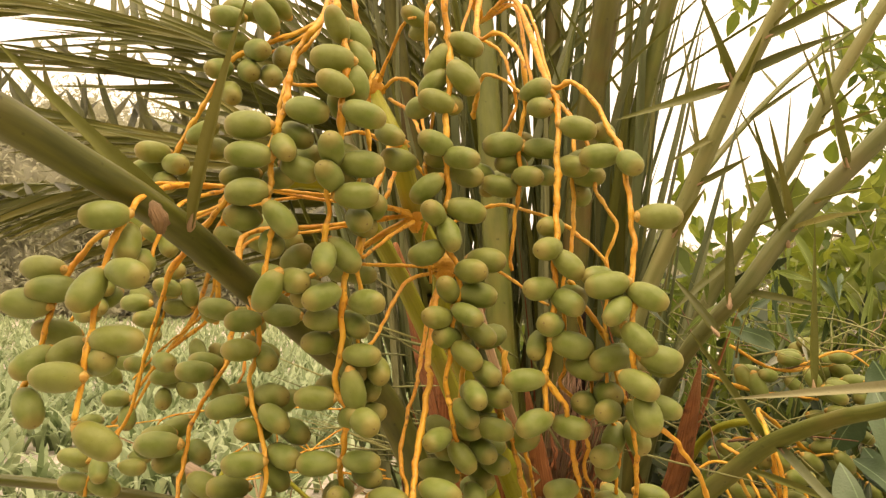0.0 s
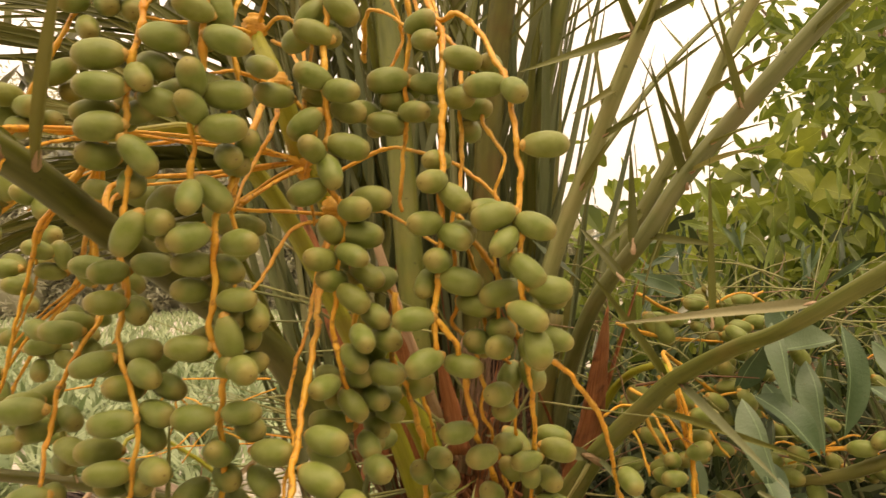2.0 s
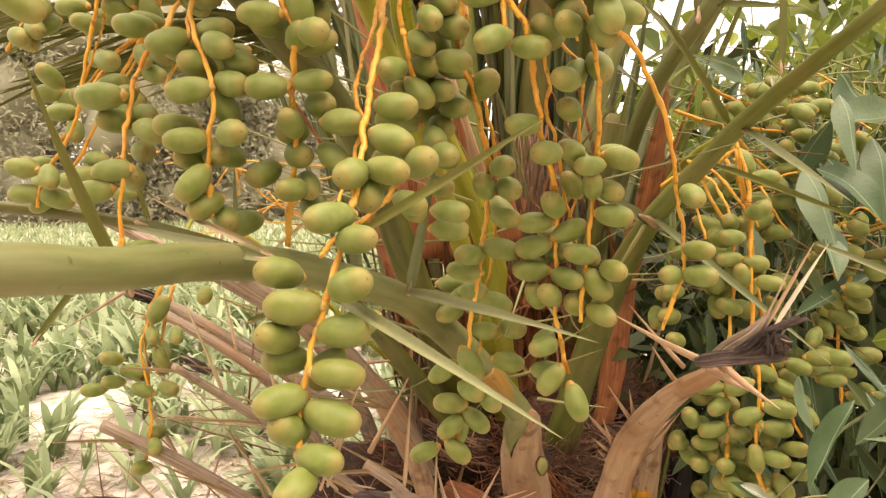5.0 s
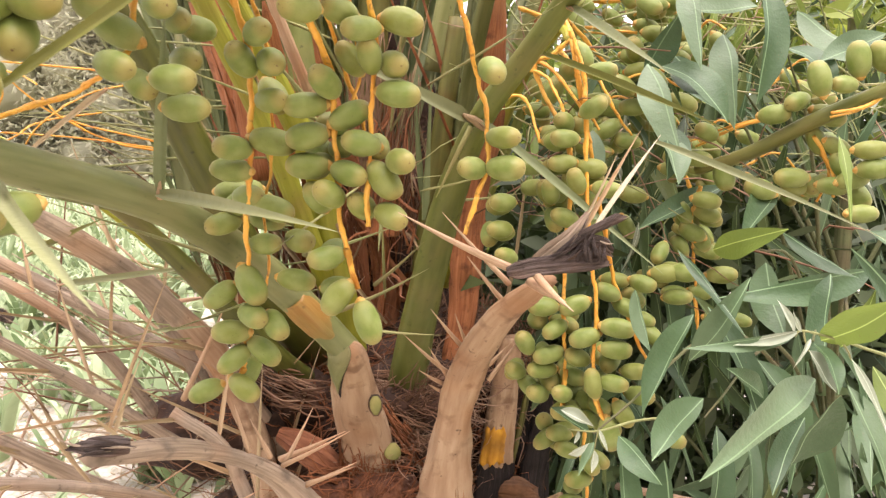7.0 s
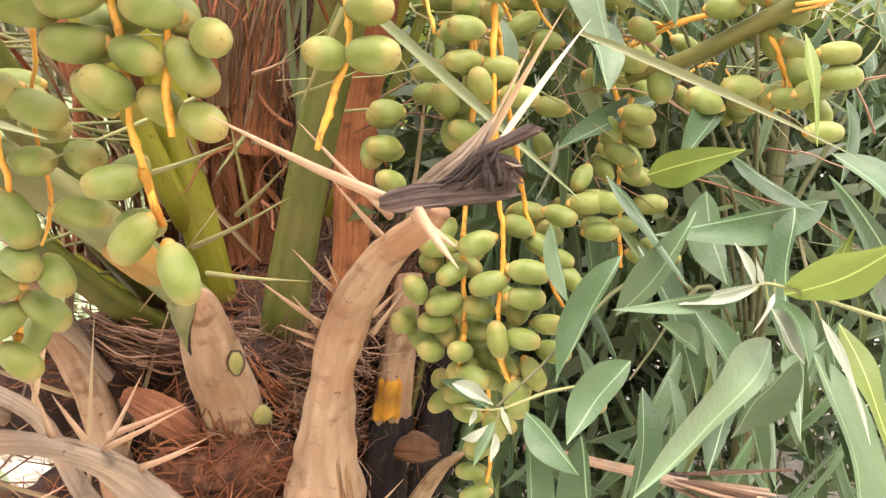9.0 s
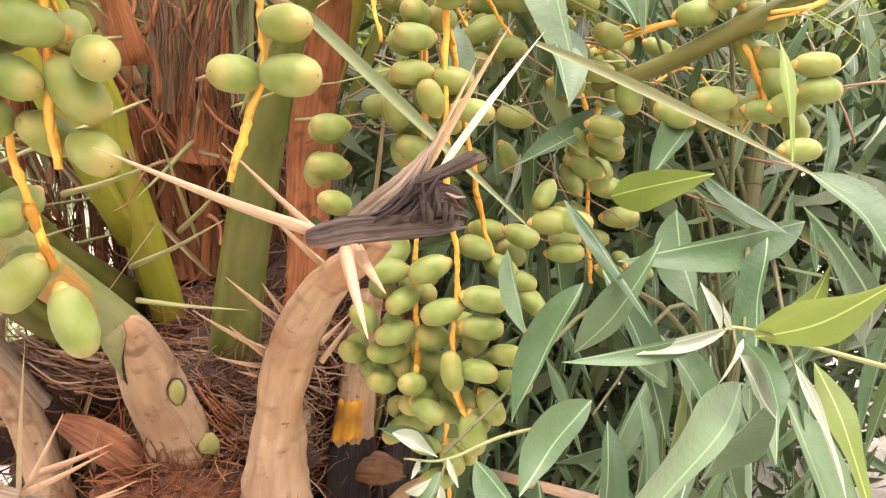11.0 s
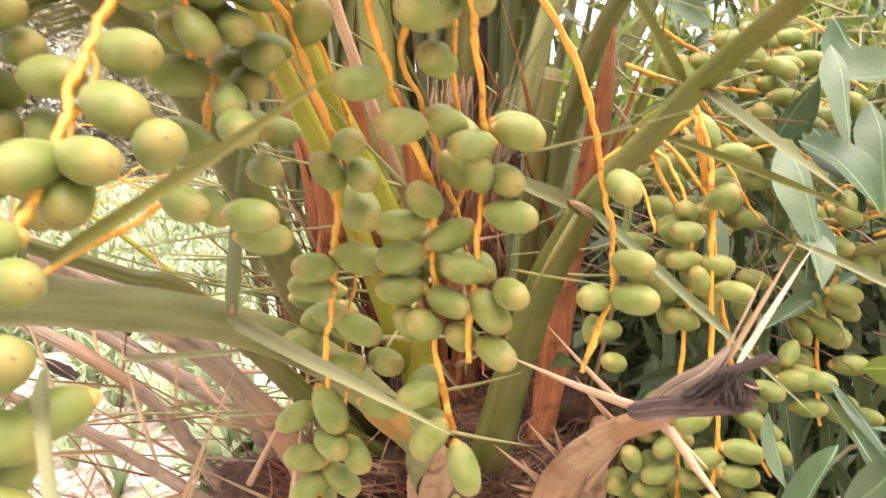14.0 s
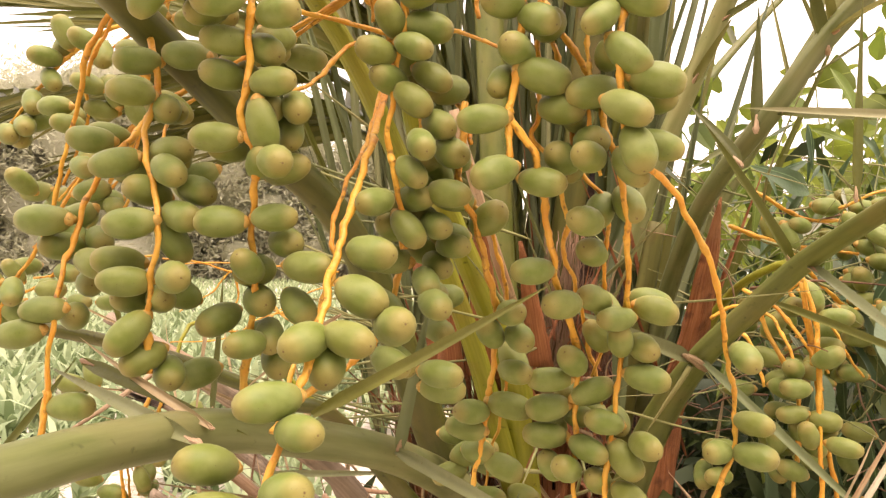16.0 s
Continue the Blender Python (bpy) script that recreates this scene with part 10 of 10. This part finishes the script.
strand(bunch, [(0.487, 0.970, 1.089), (0.510, 0.955, 1.121), (0.530, 0.940, 1.114)], [
    (0.507, 0.965, 1.094, -4, -13, 28.0),
    (0.512, 0.943, 1.101, -57, -64, 30.7),
], 0.0014)
strand(bunch, [(0.666, 1.030, 1.007), (0.707, 1.015, 1.023), (0.743, 1.000, 0.974)], [
    (0.676, 1.027, 0.984, -11, -63, 31.9),
    (0.691, 1.010, 0.975, -6, -38, 33.0),
    (0.733, 1.005, 0.976, -176, 21, 33.6),
    (0.742, 1.005, 0.973, 9, -56, 35.2),
    (0.736, 1.025, 0.965, -82, -43, 29.4),
    (0.687, 1.043, 0.985, -92, -11, 32.2),
], 0.0014)
strand(bunch, [(0.442, 1.010, 1.060), (0.479, 0.995, 1.096), (0.512, 0.980, 1.078)], [
    (0.451, 1.006, 1.047, -9, -25, 30.8),
    (0.470, 1.005, 1.068, -8, -46, 29.8),
    (0.504, 0.984, 1.066, 0, -58, 30.1),
], 0.0014)
strand(bunch, [(0.299, 0.840, 1.096), (0.319, 0.830, 1.109), (0.344, 0.810, 1.100), (0.354, 0.790, 1.064), (0.357, 0.785, 1.024)], [
], 0.0016)
strand(bunch, [(0.332, 0.850, 1.124), (0.351, 0.820, 1.109), (0.372, 0.800, 1.072), (0.383, 0.800, 1.038)], [
], 0.0016)
strand(bunch, [(0.369, 0.860, 1.135), (0.377, 0.830, 1.107), (0.384, 0.820, 1.076), (0.397, 0.820, 1.051)], [
], 0.0016)
strand(bunch, [(0.295, 0.840, 1.069), (0.314, 0.830, 1.085), (0.328, 0.820, 1.077), (0.334, 0.800, 1.040)], [
], 0.0016)
strand(bunch, [(0.382, 0.850, 1.126), (0.403, 0.840, 1.103), (0.419, 0.830, 1.068), (0.438, 0.840, 1.046)], [
], 0.0016)
back_frond(palm, [(-0.008, 1.200, 1.289), (-0.132, 1.280, 1.470), (-0.350, 1.380, 1.549), (-0.611, 1.480, 1.603), (-0.982, 1.600, 1.695), (-1.387, 1.700, 1.764)], 120, 0.40, 1, 0.15, 0.10, 0.019)
back_frond(palm, [(0.000, 1.220, 1.326), (-0.131, 1.320, 1.605), (-0.335, 1.420, 1.740), (-0.579, 1.520, 1.831), (-0.932, 1.620, 1.930), (-1.267, 1.700, 1.973)], 130, 0.40, 2, 0.15, 0.10, 0.019)
back_frond(palm, [(0.027, 1.250, 1.405), (-0.082, 1.320, 1.700), (-0.204, 1.400, 1.927), (-0.359, 1.450, 2.189)], 92, 0.40, 3, 0.15, 0.10, 0.019)
back_frond(palm, [(0.009, 1.300, 1.310), (-0.244, 1.450, 1.500), (-0.558, 1.600, 1.519), (-0.982, 1.750, 1.508), (-1.412, 1.850, 1.443)], 110, 0.36, 4, 0.20, -0.10, 0.019)
back_frond(palm, [(0.018, 1.240, 1.366), (-0.100, 1.340, 1.547), (-0.296, 1.460, 1.661), (-0.549, 1.580, 1.740), (-0.891, 1.700, 1.826), (-1.335, 1.800, 1.883)], 76, 0.38, 14, 0.15, 0.10, 0.019)
back_frond(palm, [(-0.001, 1.300, 1.290), (-0.205, 1.500, 1.439), (-0.473, 1.700, 1.444), (-0.855, 1.900, 1.414)], 84, 0.36, 15, 0.20, -0.10, 0.019)
back_frond(palm, [(0.081, 1.220, 1.497), (0.050, 1.250, 1.738), (0.016, 1.250, 2.002), (-0.026, 1.200, 2.193)], 34, 0.38, 5, 0.05, 0.10, 0.015)
back_frond(palm, [(0.140, 1.250, 1.503), (0.150, 1.280, 1.751), (0.162, 1.280, 2.021), (0.172, 1.250, 2.212)], 18, 0.36, 6, 0.05, 0.10, 0.013)
back_frond(palm, [(0.175, 1.220, 1.461), (0.225, 1.250, 1.741), (0.282, 1.250, 2.005)], 10, 0.34, 7, 0.10, 0.10, 0.010)
back_frond(palm, [(0.280, 1.280, 1.412), (0.344, 1.300, 1.720), (0.446, 1.300, 1.983)], 6, 0.28, 8, 0.20, 0.10, 0.009)
back_frond(palm, [(0.336, 1.350, 1.297), (0.542, 1.500, 1.556), (0.788, 1.600, 1.805), (1.076, 1.700, 2.005)], 5, 0.26, 9, 0.30, 0.10, 0.010)
back_frond(palm, [(-0.001, 1.300, 1.290), (-0.204, 1.500, 1.404), (-0.501, 1.700, 1.483), (-0.937, 1.900, 1.561), (-1.381, 2.000, 1.569)], 76, 0.40, 16, 0.20, -0.25, 0.019)
leaflets_along(frond_sky, [(0.350, 1.050, 1.405), (0.400, 1.000, 1.547), (0.457, 0.960, 1.680), (0.501, 0.920, 1.790)], 3, 0.28, 0.1, None, 1.0, 51, 0.0055, 0.1)
leaflets_along(frond_grey, [(0.458, 1.290, 1.260), (0.526, 1.240, 1.408), (0.589, 1.190, 1.537), (0.634, 1.150, 1.645), (0.701, 1.110, 1.774)], 3, 0.26, 0.1, None, 1.0, 52, 0.0055, 0.1)
leaflets_along(frond_tall, [(0.357, 0.850, 1.294), (0.401, 0.825, 1.364), (0.483, 0.785, 1.462), (0.547, 0.745, 1.537)], 2, 0.24, 0.1, None, 1.0, 53, 0.0055, 0.1)
leaflets_along(frond_pale, [(0.305, 1.180, 1.493), (0.334, 1.160, 1.626), (0.371, 1.140, 1.783), (0.407, 1.100, 1.918)], 5, 0.30, 0.1, None, 1.0, 54, 0.0055, 0.1)
leaflets_along(frond_dark, [(0.219, 1.100, 1.477), (0.238, 1.080, 1.634), (0.262, 1.050, 1.809)], 5, 0.30, 0.1, None, 1.0, 55, 0.0055, 0.1)
crown_fill(palm)
SPLIT_A, SPLIT_B = (0.531, 0.800, 0.662), (0.601, 0.720, 0.671)
splinters(palm)
tube_part('sheath', [(0.029, 1.100, 0.998, 0.0131), (0.026, 1.080, 1.076, 0.0155), (0.022, 1.050, 1.167, 0.0155), (0.010, 1.020, 1.250, 0.0128)], 'sheath', palm, sides=8, flat=0.3, rough=0.08)
tube_part('sheath', [(0.027, 1.030, 0.912, 0.0170), (0.013, 1.010, 0.962, 0.0185), (-0.011, 0.990, 1.028, 0.0191), (-0.030, 0.970, 1.090, 0.0141)], 'sheath', palm, sides=8, flat=0.3, rough=0.08)
tube_part('sheath', [(0.148, 1.040, 1.010, 0.0086), (0.131, 1.000, 1.066, 0.0075), (0.088, 0.950, 1.186, 0.0069), (0.049, 0.920, 1.308, 0.0060)], 'thorn', palm, sides=8, flat=0.4, rough=0.08)
tube_part('sheath', [(0.011, 1.100, 0.830, 0.0214), (0.026, 1.100, 0.946, 0.0248), (0.037, 1.080, 1.067, 0.0206), (0.028, 1.050, 1.168, 0.0098)], 'sheath', palm, sides=8, flat=0.3, rough=0.1)
tube_part('sheath', [(0.025, 1.120, 1.055, 0.0251), (-0.011, 1.100, 1.188, 0.0248), (-0.031, 1.060, 1.287, 0.0201), (-0.052, 1.040, 1.357, 0.0063)], 'sheath', palm, sides=8, flat=0.3, rough=0.1)
tube_part('sheath', [(0.189, 1.120, 0.791, 0.0202), (0.201, 1.120, 0.905, 0.0294), (0.207, 1.120, 1.012, 0.0285), (0.217, 1.120, 1.096, 0.0186)], 'sheath', palm, sides=8, flat=0.25, rough=0.12)
# sheath set in the hollow by the scorched stub, black for its shade
tube_part('sheath', [(0.413, 1.120, 0.513, 0.0229), (0.404, 1.120, 0.612, 0.0260), (0.411, 1.120, 0.690, 0.0146)], 'char_black', palm, sides=8, flat=0.4, rough=0.1)
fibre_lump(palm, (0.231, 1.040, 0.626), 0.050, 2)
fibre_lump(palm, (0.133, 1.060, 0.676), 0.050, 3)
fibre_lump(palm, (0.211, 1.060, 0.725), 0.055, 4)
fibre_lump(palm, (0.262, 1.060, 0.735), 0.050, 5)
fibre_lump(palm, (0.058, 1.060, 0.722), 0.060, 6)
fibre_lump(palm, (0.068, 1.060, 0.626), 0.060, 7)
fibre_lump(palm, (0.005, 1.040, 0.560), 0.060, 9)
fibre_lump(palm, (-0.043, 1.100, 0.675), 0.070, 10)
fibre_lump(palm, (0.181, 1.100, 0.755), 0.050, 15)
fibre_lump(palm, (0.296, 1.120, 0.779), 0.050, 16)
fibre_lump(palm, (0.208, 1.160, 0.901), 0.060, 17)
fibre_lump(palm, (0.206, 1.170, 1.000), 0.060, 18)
fibre_lump(palm, (0.173, 0.945, 0.638), 0.040, 21, 'fibre_red', 130)
fibre_lump(palm, (0.130, 0.950, 0.638), 0.036, 24, 'fibre_red', 90)
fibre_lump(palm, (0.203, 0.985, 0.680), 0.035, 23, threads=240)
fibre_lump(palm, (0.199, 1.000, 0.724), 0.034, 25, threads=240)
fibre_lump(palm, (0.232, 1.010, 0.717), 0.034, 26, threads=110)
# another black sheath that paints in the hollow's deep shade
tube_part('sheath', [(0.378, 1.130, 0.736, 0.0202), (0.391, 1.120, 0.672, 0.0324), (0.403, 1.120, 0.603, 0.0392), (0.406, 1.120, 0.491, 0.0455)], 'char_black', palm, sides=10, flat=0.4, rough=0.1, wob=0.2, label='charred black leaf sheath standing in for the dark hollow')
papery_sheath(palm, [(0.197, 1.065, 0.930, 0.022), (0.206, 1.055, 1.000, 0.026), (0.213, 1.045, 1.060, 0.024), (0.222, 1.035, 1.130, 0.012)], 1, label='torn red-brown papery leaf sheath')
papery_sheath(palm, [(0.172, 1.070, 0.980, 0.016), (0.182, 1.040, 1.069, 0.018), (0.187, 1.025, 1.130, 0.014), (0.189, 1.015, 1.190, 0.006)], 2, 'scar', 'torn tan papery leaf sheath')
papery_sheath(palm, [(0.120, 1.120, 0.860, 0.030), (0.105, 1.100, 0.960, 0.034), (0.088, 1.080, 1.050, 0.028), (0.075, 1.060, 1.130, 0.010)], 3, label='torn red-brown papery leaf sheath')
papery_sheath(palm, [(0.040, 1.120, 0.780, 0.030), (0.020, 1.090, 0.860, 0.032), (0.000, 1.070, 0.930, 0.024), (-0.015, 1.050, 0.990, 0.008)], 4, 'scar', 'torn tan papery leaf sheath')
papery_sheath(palm, [(0.235, 1.130, 0.830, 0.040), (0.240, 1.120, 0.900, 0.044), (0.240, 1.110, 0.960, 0.036), (0.236, 1.100, 1.020, 0.014)], 5, 'sheath_dark', 'dark brown papery leaf sheath')
papery_sheath(palm, [(0.180, 1.110, 0.800, 0.040), (0.180, 1.100, 0.870, 0.044), (0.176, 1.095, 0.940, 0.036), (0.170, 1.090, 1.000, 0.014)], 6, 'sheath_dark', 'dark brown papery leaf sheath')
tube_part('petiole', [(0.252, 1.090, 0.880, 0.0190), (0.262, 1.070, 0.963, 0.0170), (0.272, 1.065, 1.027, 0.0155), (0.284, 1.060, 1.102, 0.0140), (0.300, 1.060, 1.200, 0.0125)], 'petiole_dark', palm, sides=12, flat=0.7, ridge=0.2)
leaf(palm, LEAFLET_MID, (0.243, 1.000, 0.955), (0.257, 0.990, 1.130), 0.0110, (0.8, -1, 0), 'leaflet')
leaf(palm, LEAFLET_MID, (0.247, 1.010, 0.970), (0.240, 1.000, 1.115), 0.0090, (-0.8, -1, 0), 'leaflet')
papery_sheath(palm, [(0.059, 1.140, 0.723, 0.040), (0.062, 1.140, 0.801, 0.048), (0.063, 1.140, 0.869, 0.044), (0.065, 1.140, 0.941, 0.018)], 8, 'sheath_dark', 'dark brown papery leaf sheath')
fibre_belt(palm, (0.145, 1.015, 0.748), (0.285, 1.015, 0.752), 0.03, 90, 1, 'thread', 0.010)
fibre_belt(palm, (0.150, 1.010, 0.745), (0.280, 1.010, 0.748), 0.03, 45, 2, 'thread_pale', 0.008)
fibre_belt(palm, (0.030, 1.000, 0.770), (0.120, 0.990, 0.735), 0.02, 60, 3, 'thread', 0.014)
fibre_belt(palm, (0.030, 0.995, 0.775), (0.110, 0.985, 0.740), 0.02, 25, 4, 'thread_pale', 0.012)
fibre_belt(palm, (0.188, 0.945, 0.735), (0.236, 0.965, 0.668), 0.012, 70, 5, 'thread_red', 0.010)
fibre_belt(palm, (0.196, 0.955, 0.722), (0.250, 0.960, 0.690), 0.012, 45, 6, 'thread', 0.012)
fibre_belt(palm, (0.100, 0.945, 0.652), (0.215, 0.940, 0.648), -0.012, 70, 7, 'thread_red', 0.012)
fibre_belt(palm, (0.090, 0.935, 0.620), (0.225, 0.930, 0.618), -0.012, 60, 8, 'thread', 0.012)
grooved_slab('broken_base', [(0.062, 0.995, 0.704, 0.0080), (0.085, 0.985, 0.694, 0.0150), (0.112, 0.972, 0.680, 0.0170), (0.140, 0.958, 0.662, 0.0090)], 'sheath_dark', palm, 6, 0.15, 0.8, 11, 'orange-brown broken leaf base')
grooved_slab('broken_base', [(0.338, 1.060, 0.578, 0.0100), (0.354, 1.050, 0.581, 0.0160), (0.372, 1.045, 0.580, 0.0165), (0.392, 1.045, 0.576, 0.0090)], 'bark_brown', palm, 5, 0.12, 0.9, 12, 'dark brown broken leaf base')
thorn(palm, (0.162, 0.84, 0.863), (0.239, 0.80, 0.862), 0.0016, 'twig')
thorn(palm, (0.107, 0.91, 0.930), (0.197, 0.76, 0.971), 0.0022, 'twig')
thorn(palm, (0.182, 0.965, 0.885), (0.229, 0.86, 0.944), 0.0020, 'twig')
thorn(palm, (0.143, 0.95, 0.860), (0.227, 0.80, 0.926), 0.0022, 'twig')
thorn(palm, (0.204, 1.00, 1.013), (0.239, 0.95, 1.026), 0.0016)
thorn(palm, (0.287, 0.98, 0.978), (0.348, 0.90, 0.989), 0.0016, 'twig')
dry_sticks(palm, (-0.30, 1.0, 0.50), (0.12, 1.25, 0.85), 70, 12)
dry_sticks(palm, (-0.75, 1.15, 0.03), (0.0, 1.7, 0.45), 90, 13)
litter()
tube_part('stub', [(0.340, 1.020, 0.452, 0.0221), (0.356, 1.000, 0.533, 0.0173), (0.380, 0.985, 0.585, 0.0123), (0.405, 0.975, 0.608, 0.0051)], 'scar', palm, sides=14, flat=0.6, wob=0.25, label='short tan stub with a torn end')
tube_part('sheath', [(0.092, 1.000, 1.012, 0.0198), (0.086, 0.970, 1.093, 0.0166), (0.082, 0.940, 1.156, 0.0105), (0.078, 0.920, 1.191, 0.0018)], 'sheath', palm, sides=10, flat=0.25, rough=0.06, wob=0.25)
tube_part('sheath', [(0.154, 1.000, 1.026, 0.0164), (0.141, 0.980, 1.093, 0.0129), (0.125, 0.950, 1.169, 0.0025)], 'sheath', palm, sides=10, flat=0.25, rough=0.06, wob=0.25)
tube_part('sheath', [(0.051, 1.030, 1.007, 0.0151), (0.042, 1.000, 1.104, 0.0113), (0.036, 0.980, 1.169, 0.0019)], 'sheath', palm, sides=10, flat=0.25, rough=0.06, wob=0.25)
tube_part('petiole_base', [(0.175, 0.990, 0.591, 0.0381), (0.171, 0.975, 0.645, 0.0338), (0.166, 0.955, 0.697, 0.0302), (0.156, 0.927, 0.754, 0.0279), (0.152, 0.900, 0.796, 0.0239), (0.150, 0.868, 0.826, 0.0195), (0.147, 0.854, 0.840, 0.0165), (0.143, 0.848, 0.848, 0.0040)], 'pale', frond_low, sides=20, flat=0.72, wob=0.12, label='tan peeled base of the petiole')
TAN_BASE = [(0.175, 0.990, 0.591, 0.0381), (0.171, 0.975, 0.645, 0.0338), (0.166, 0.955, 0.697, 0.0302), (0.156, 0.927, 0.754, 0.0279), (0.152, 0.900, 0.796, 0.0239), (0.150, 0.868, 0.826, 0.0195), (0.147, 0.854, 0.840, 0.0165), (0.143, 0.848, 0.848, 0.0040)]
TONGUE = (0.46, 0.42, 0.34, 0.12, 0.0, 0.05, 0.09, 0.12, 0.15)
bark_patch('dark_rim', TAN_BASE, 'char_black', frond_low, 0.510, 1.0, 150, 32, flat=0.72, wob=0.12, lift=0.0010, jag=0.010, label='dark torn edge of the green skin', seed=2, shape=TONGUE)
bark_patch('green_tongue', TAN_BASE, 'petiole_mid', frond_low, 0.520, 1.0, 147, 33, flat=0.72, wob=0.12, lift=0.0022, jag=0.010, label='green skin tongue over the tan base', seed=2, shape=TONGUE)
base_fringe(frond_low, TAN_BASE, 0.0, 0.34, 260, 5, 0.72)
base_fringe(stub_burnt, [(0.239, 0.955, 0.465, 0.0719), (0.246, 0.915, 0.577, 0.0520), (0.250, 0.900, 0.660, 0.0300)], 0.0, 0.75, 200, 6, 0.6, (-1, -0.25, 0))
STUB_FOOT = [(0.248, 1.040, 0.312, 0.0898), (0.239, 0.955, 0.465, 0.0719), (0.246, 0.915, 0.577, 0.0520), (0.250, 0.900, 0.660, 0.0300), (0.256, 0.870, 0.748, 0.0200), (0.268, 0.830, 0.823, 0.0178), (0.285, 0.765, 0.882, 0.0142), (0.302, 0.715, 0.915, 0.0108), (0.312, 0.690, 0.931, 0.0070)]
bark_patch('stained_wood', STUB_FOOT, 'bark_stain', stub_burnt, 0.14, 0.36, 26, -38, flat=0.6, wob=0.22, lift=0.0007, jag=0.10, label='orange-brown streak of bared wood', seed=7)
bark_patch('stained_wood', STUB_FOOT, 'bark_stain', stub_burnt, 0.12, 0.29, 16, 4, flat=0.6, wob=0.22, lift=0.0007, jag=0.09, label='orange-brown streak of bared wood', seed=9)
heart_ribbons(palm)
tube_part('stain', [(0.130, 0.846, 0.861, 0.0135), (0.124, 0.841, 0.868, 0.0152), (0.116, 0.834, 0.879, 0.0159), (0.107, 0.826, 0.892, 0.0157), (0.100, 0.820, 0.901, 0.0140)], 'stain', frond_low, sides=20, flat=0.92, wob=0.16, label='orange-brown stained skin')
tube_part('knot_rim', [(0.176, 0.900, 0.776, 0.0040), (0.176, 0.899, 0.769, 0.0076), (0.176, 0.899, 0.760, 0.0072), (0.176, 0.900, 0.752, 0.0030)], 'burnt', frond_low, sides=10, flat=0.25, label='dark rim of the knot', up=(0, -1, 0))
tube_part('knot', [(0.176, 0.898, 0.775, 0.0028), (0.176, 0.897, 0.769, 0.0060), (0.176, 0.897, 0.761, 0.0056), (0.176, 0.898, 0.754, 0.0020)], 'knot', frond_low, sides=10, flat=0.25, label='green cut knot', up=(0, -1, 0))
tube_part('knot', [(0.195, 0.936, 0.706, 0.0030), (0.195, 0.935, 0.699, 0.0085), (0.194, 0.934, 0.692, 0.0095), (0.193, 0.934, 0.687, 0.0060)], 'knot', frond_low, sides=10, flat=0.25, label='green cut knot', up=(0, -1, 0))
SCORCHED = [(0.322, 1.090, 0.441, 0.0371), (0.331, 1.070, 0.541, 0.0312), (0.339, 1.055, 0.638, 0.0252), (0.350, 1.040, 0.735, 0.0196), (0.358, 1.030, 0.798, 0.0146)]
bark_patch('bare_patch', SCORCHED, 'patch', stub_scorched, 0.46, 0.60, 92, 6, lift=0.0022, jag=0.02, label='bright yellow bare wood')
bark_patch('scorched_wood', SCORCHED, 'char_black', stub_scorched, 0.02, 0.475, 200, 0, lift=0.0012, jag=0.007, label='scorched black wood', seed=4)
tube_part('scar', [(-0.154, 0.458, 1.332, 0.0017), (-0.150, 0.455, 1.327, 0.0044), (-0.147, 0.456, 1.320, 0.0054), (-0.149, 0.462, 1.313, 0.0024)], 'scar', frond_left, sides=12, flat=0.3, rough=0.18, label='torn brown scar', up=(0, -1, 0))
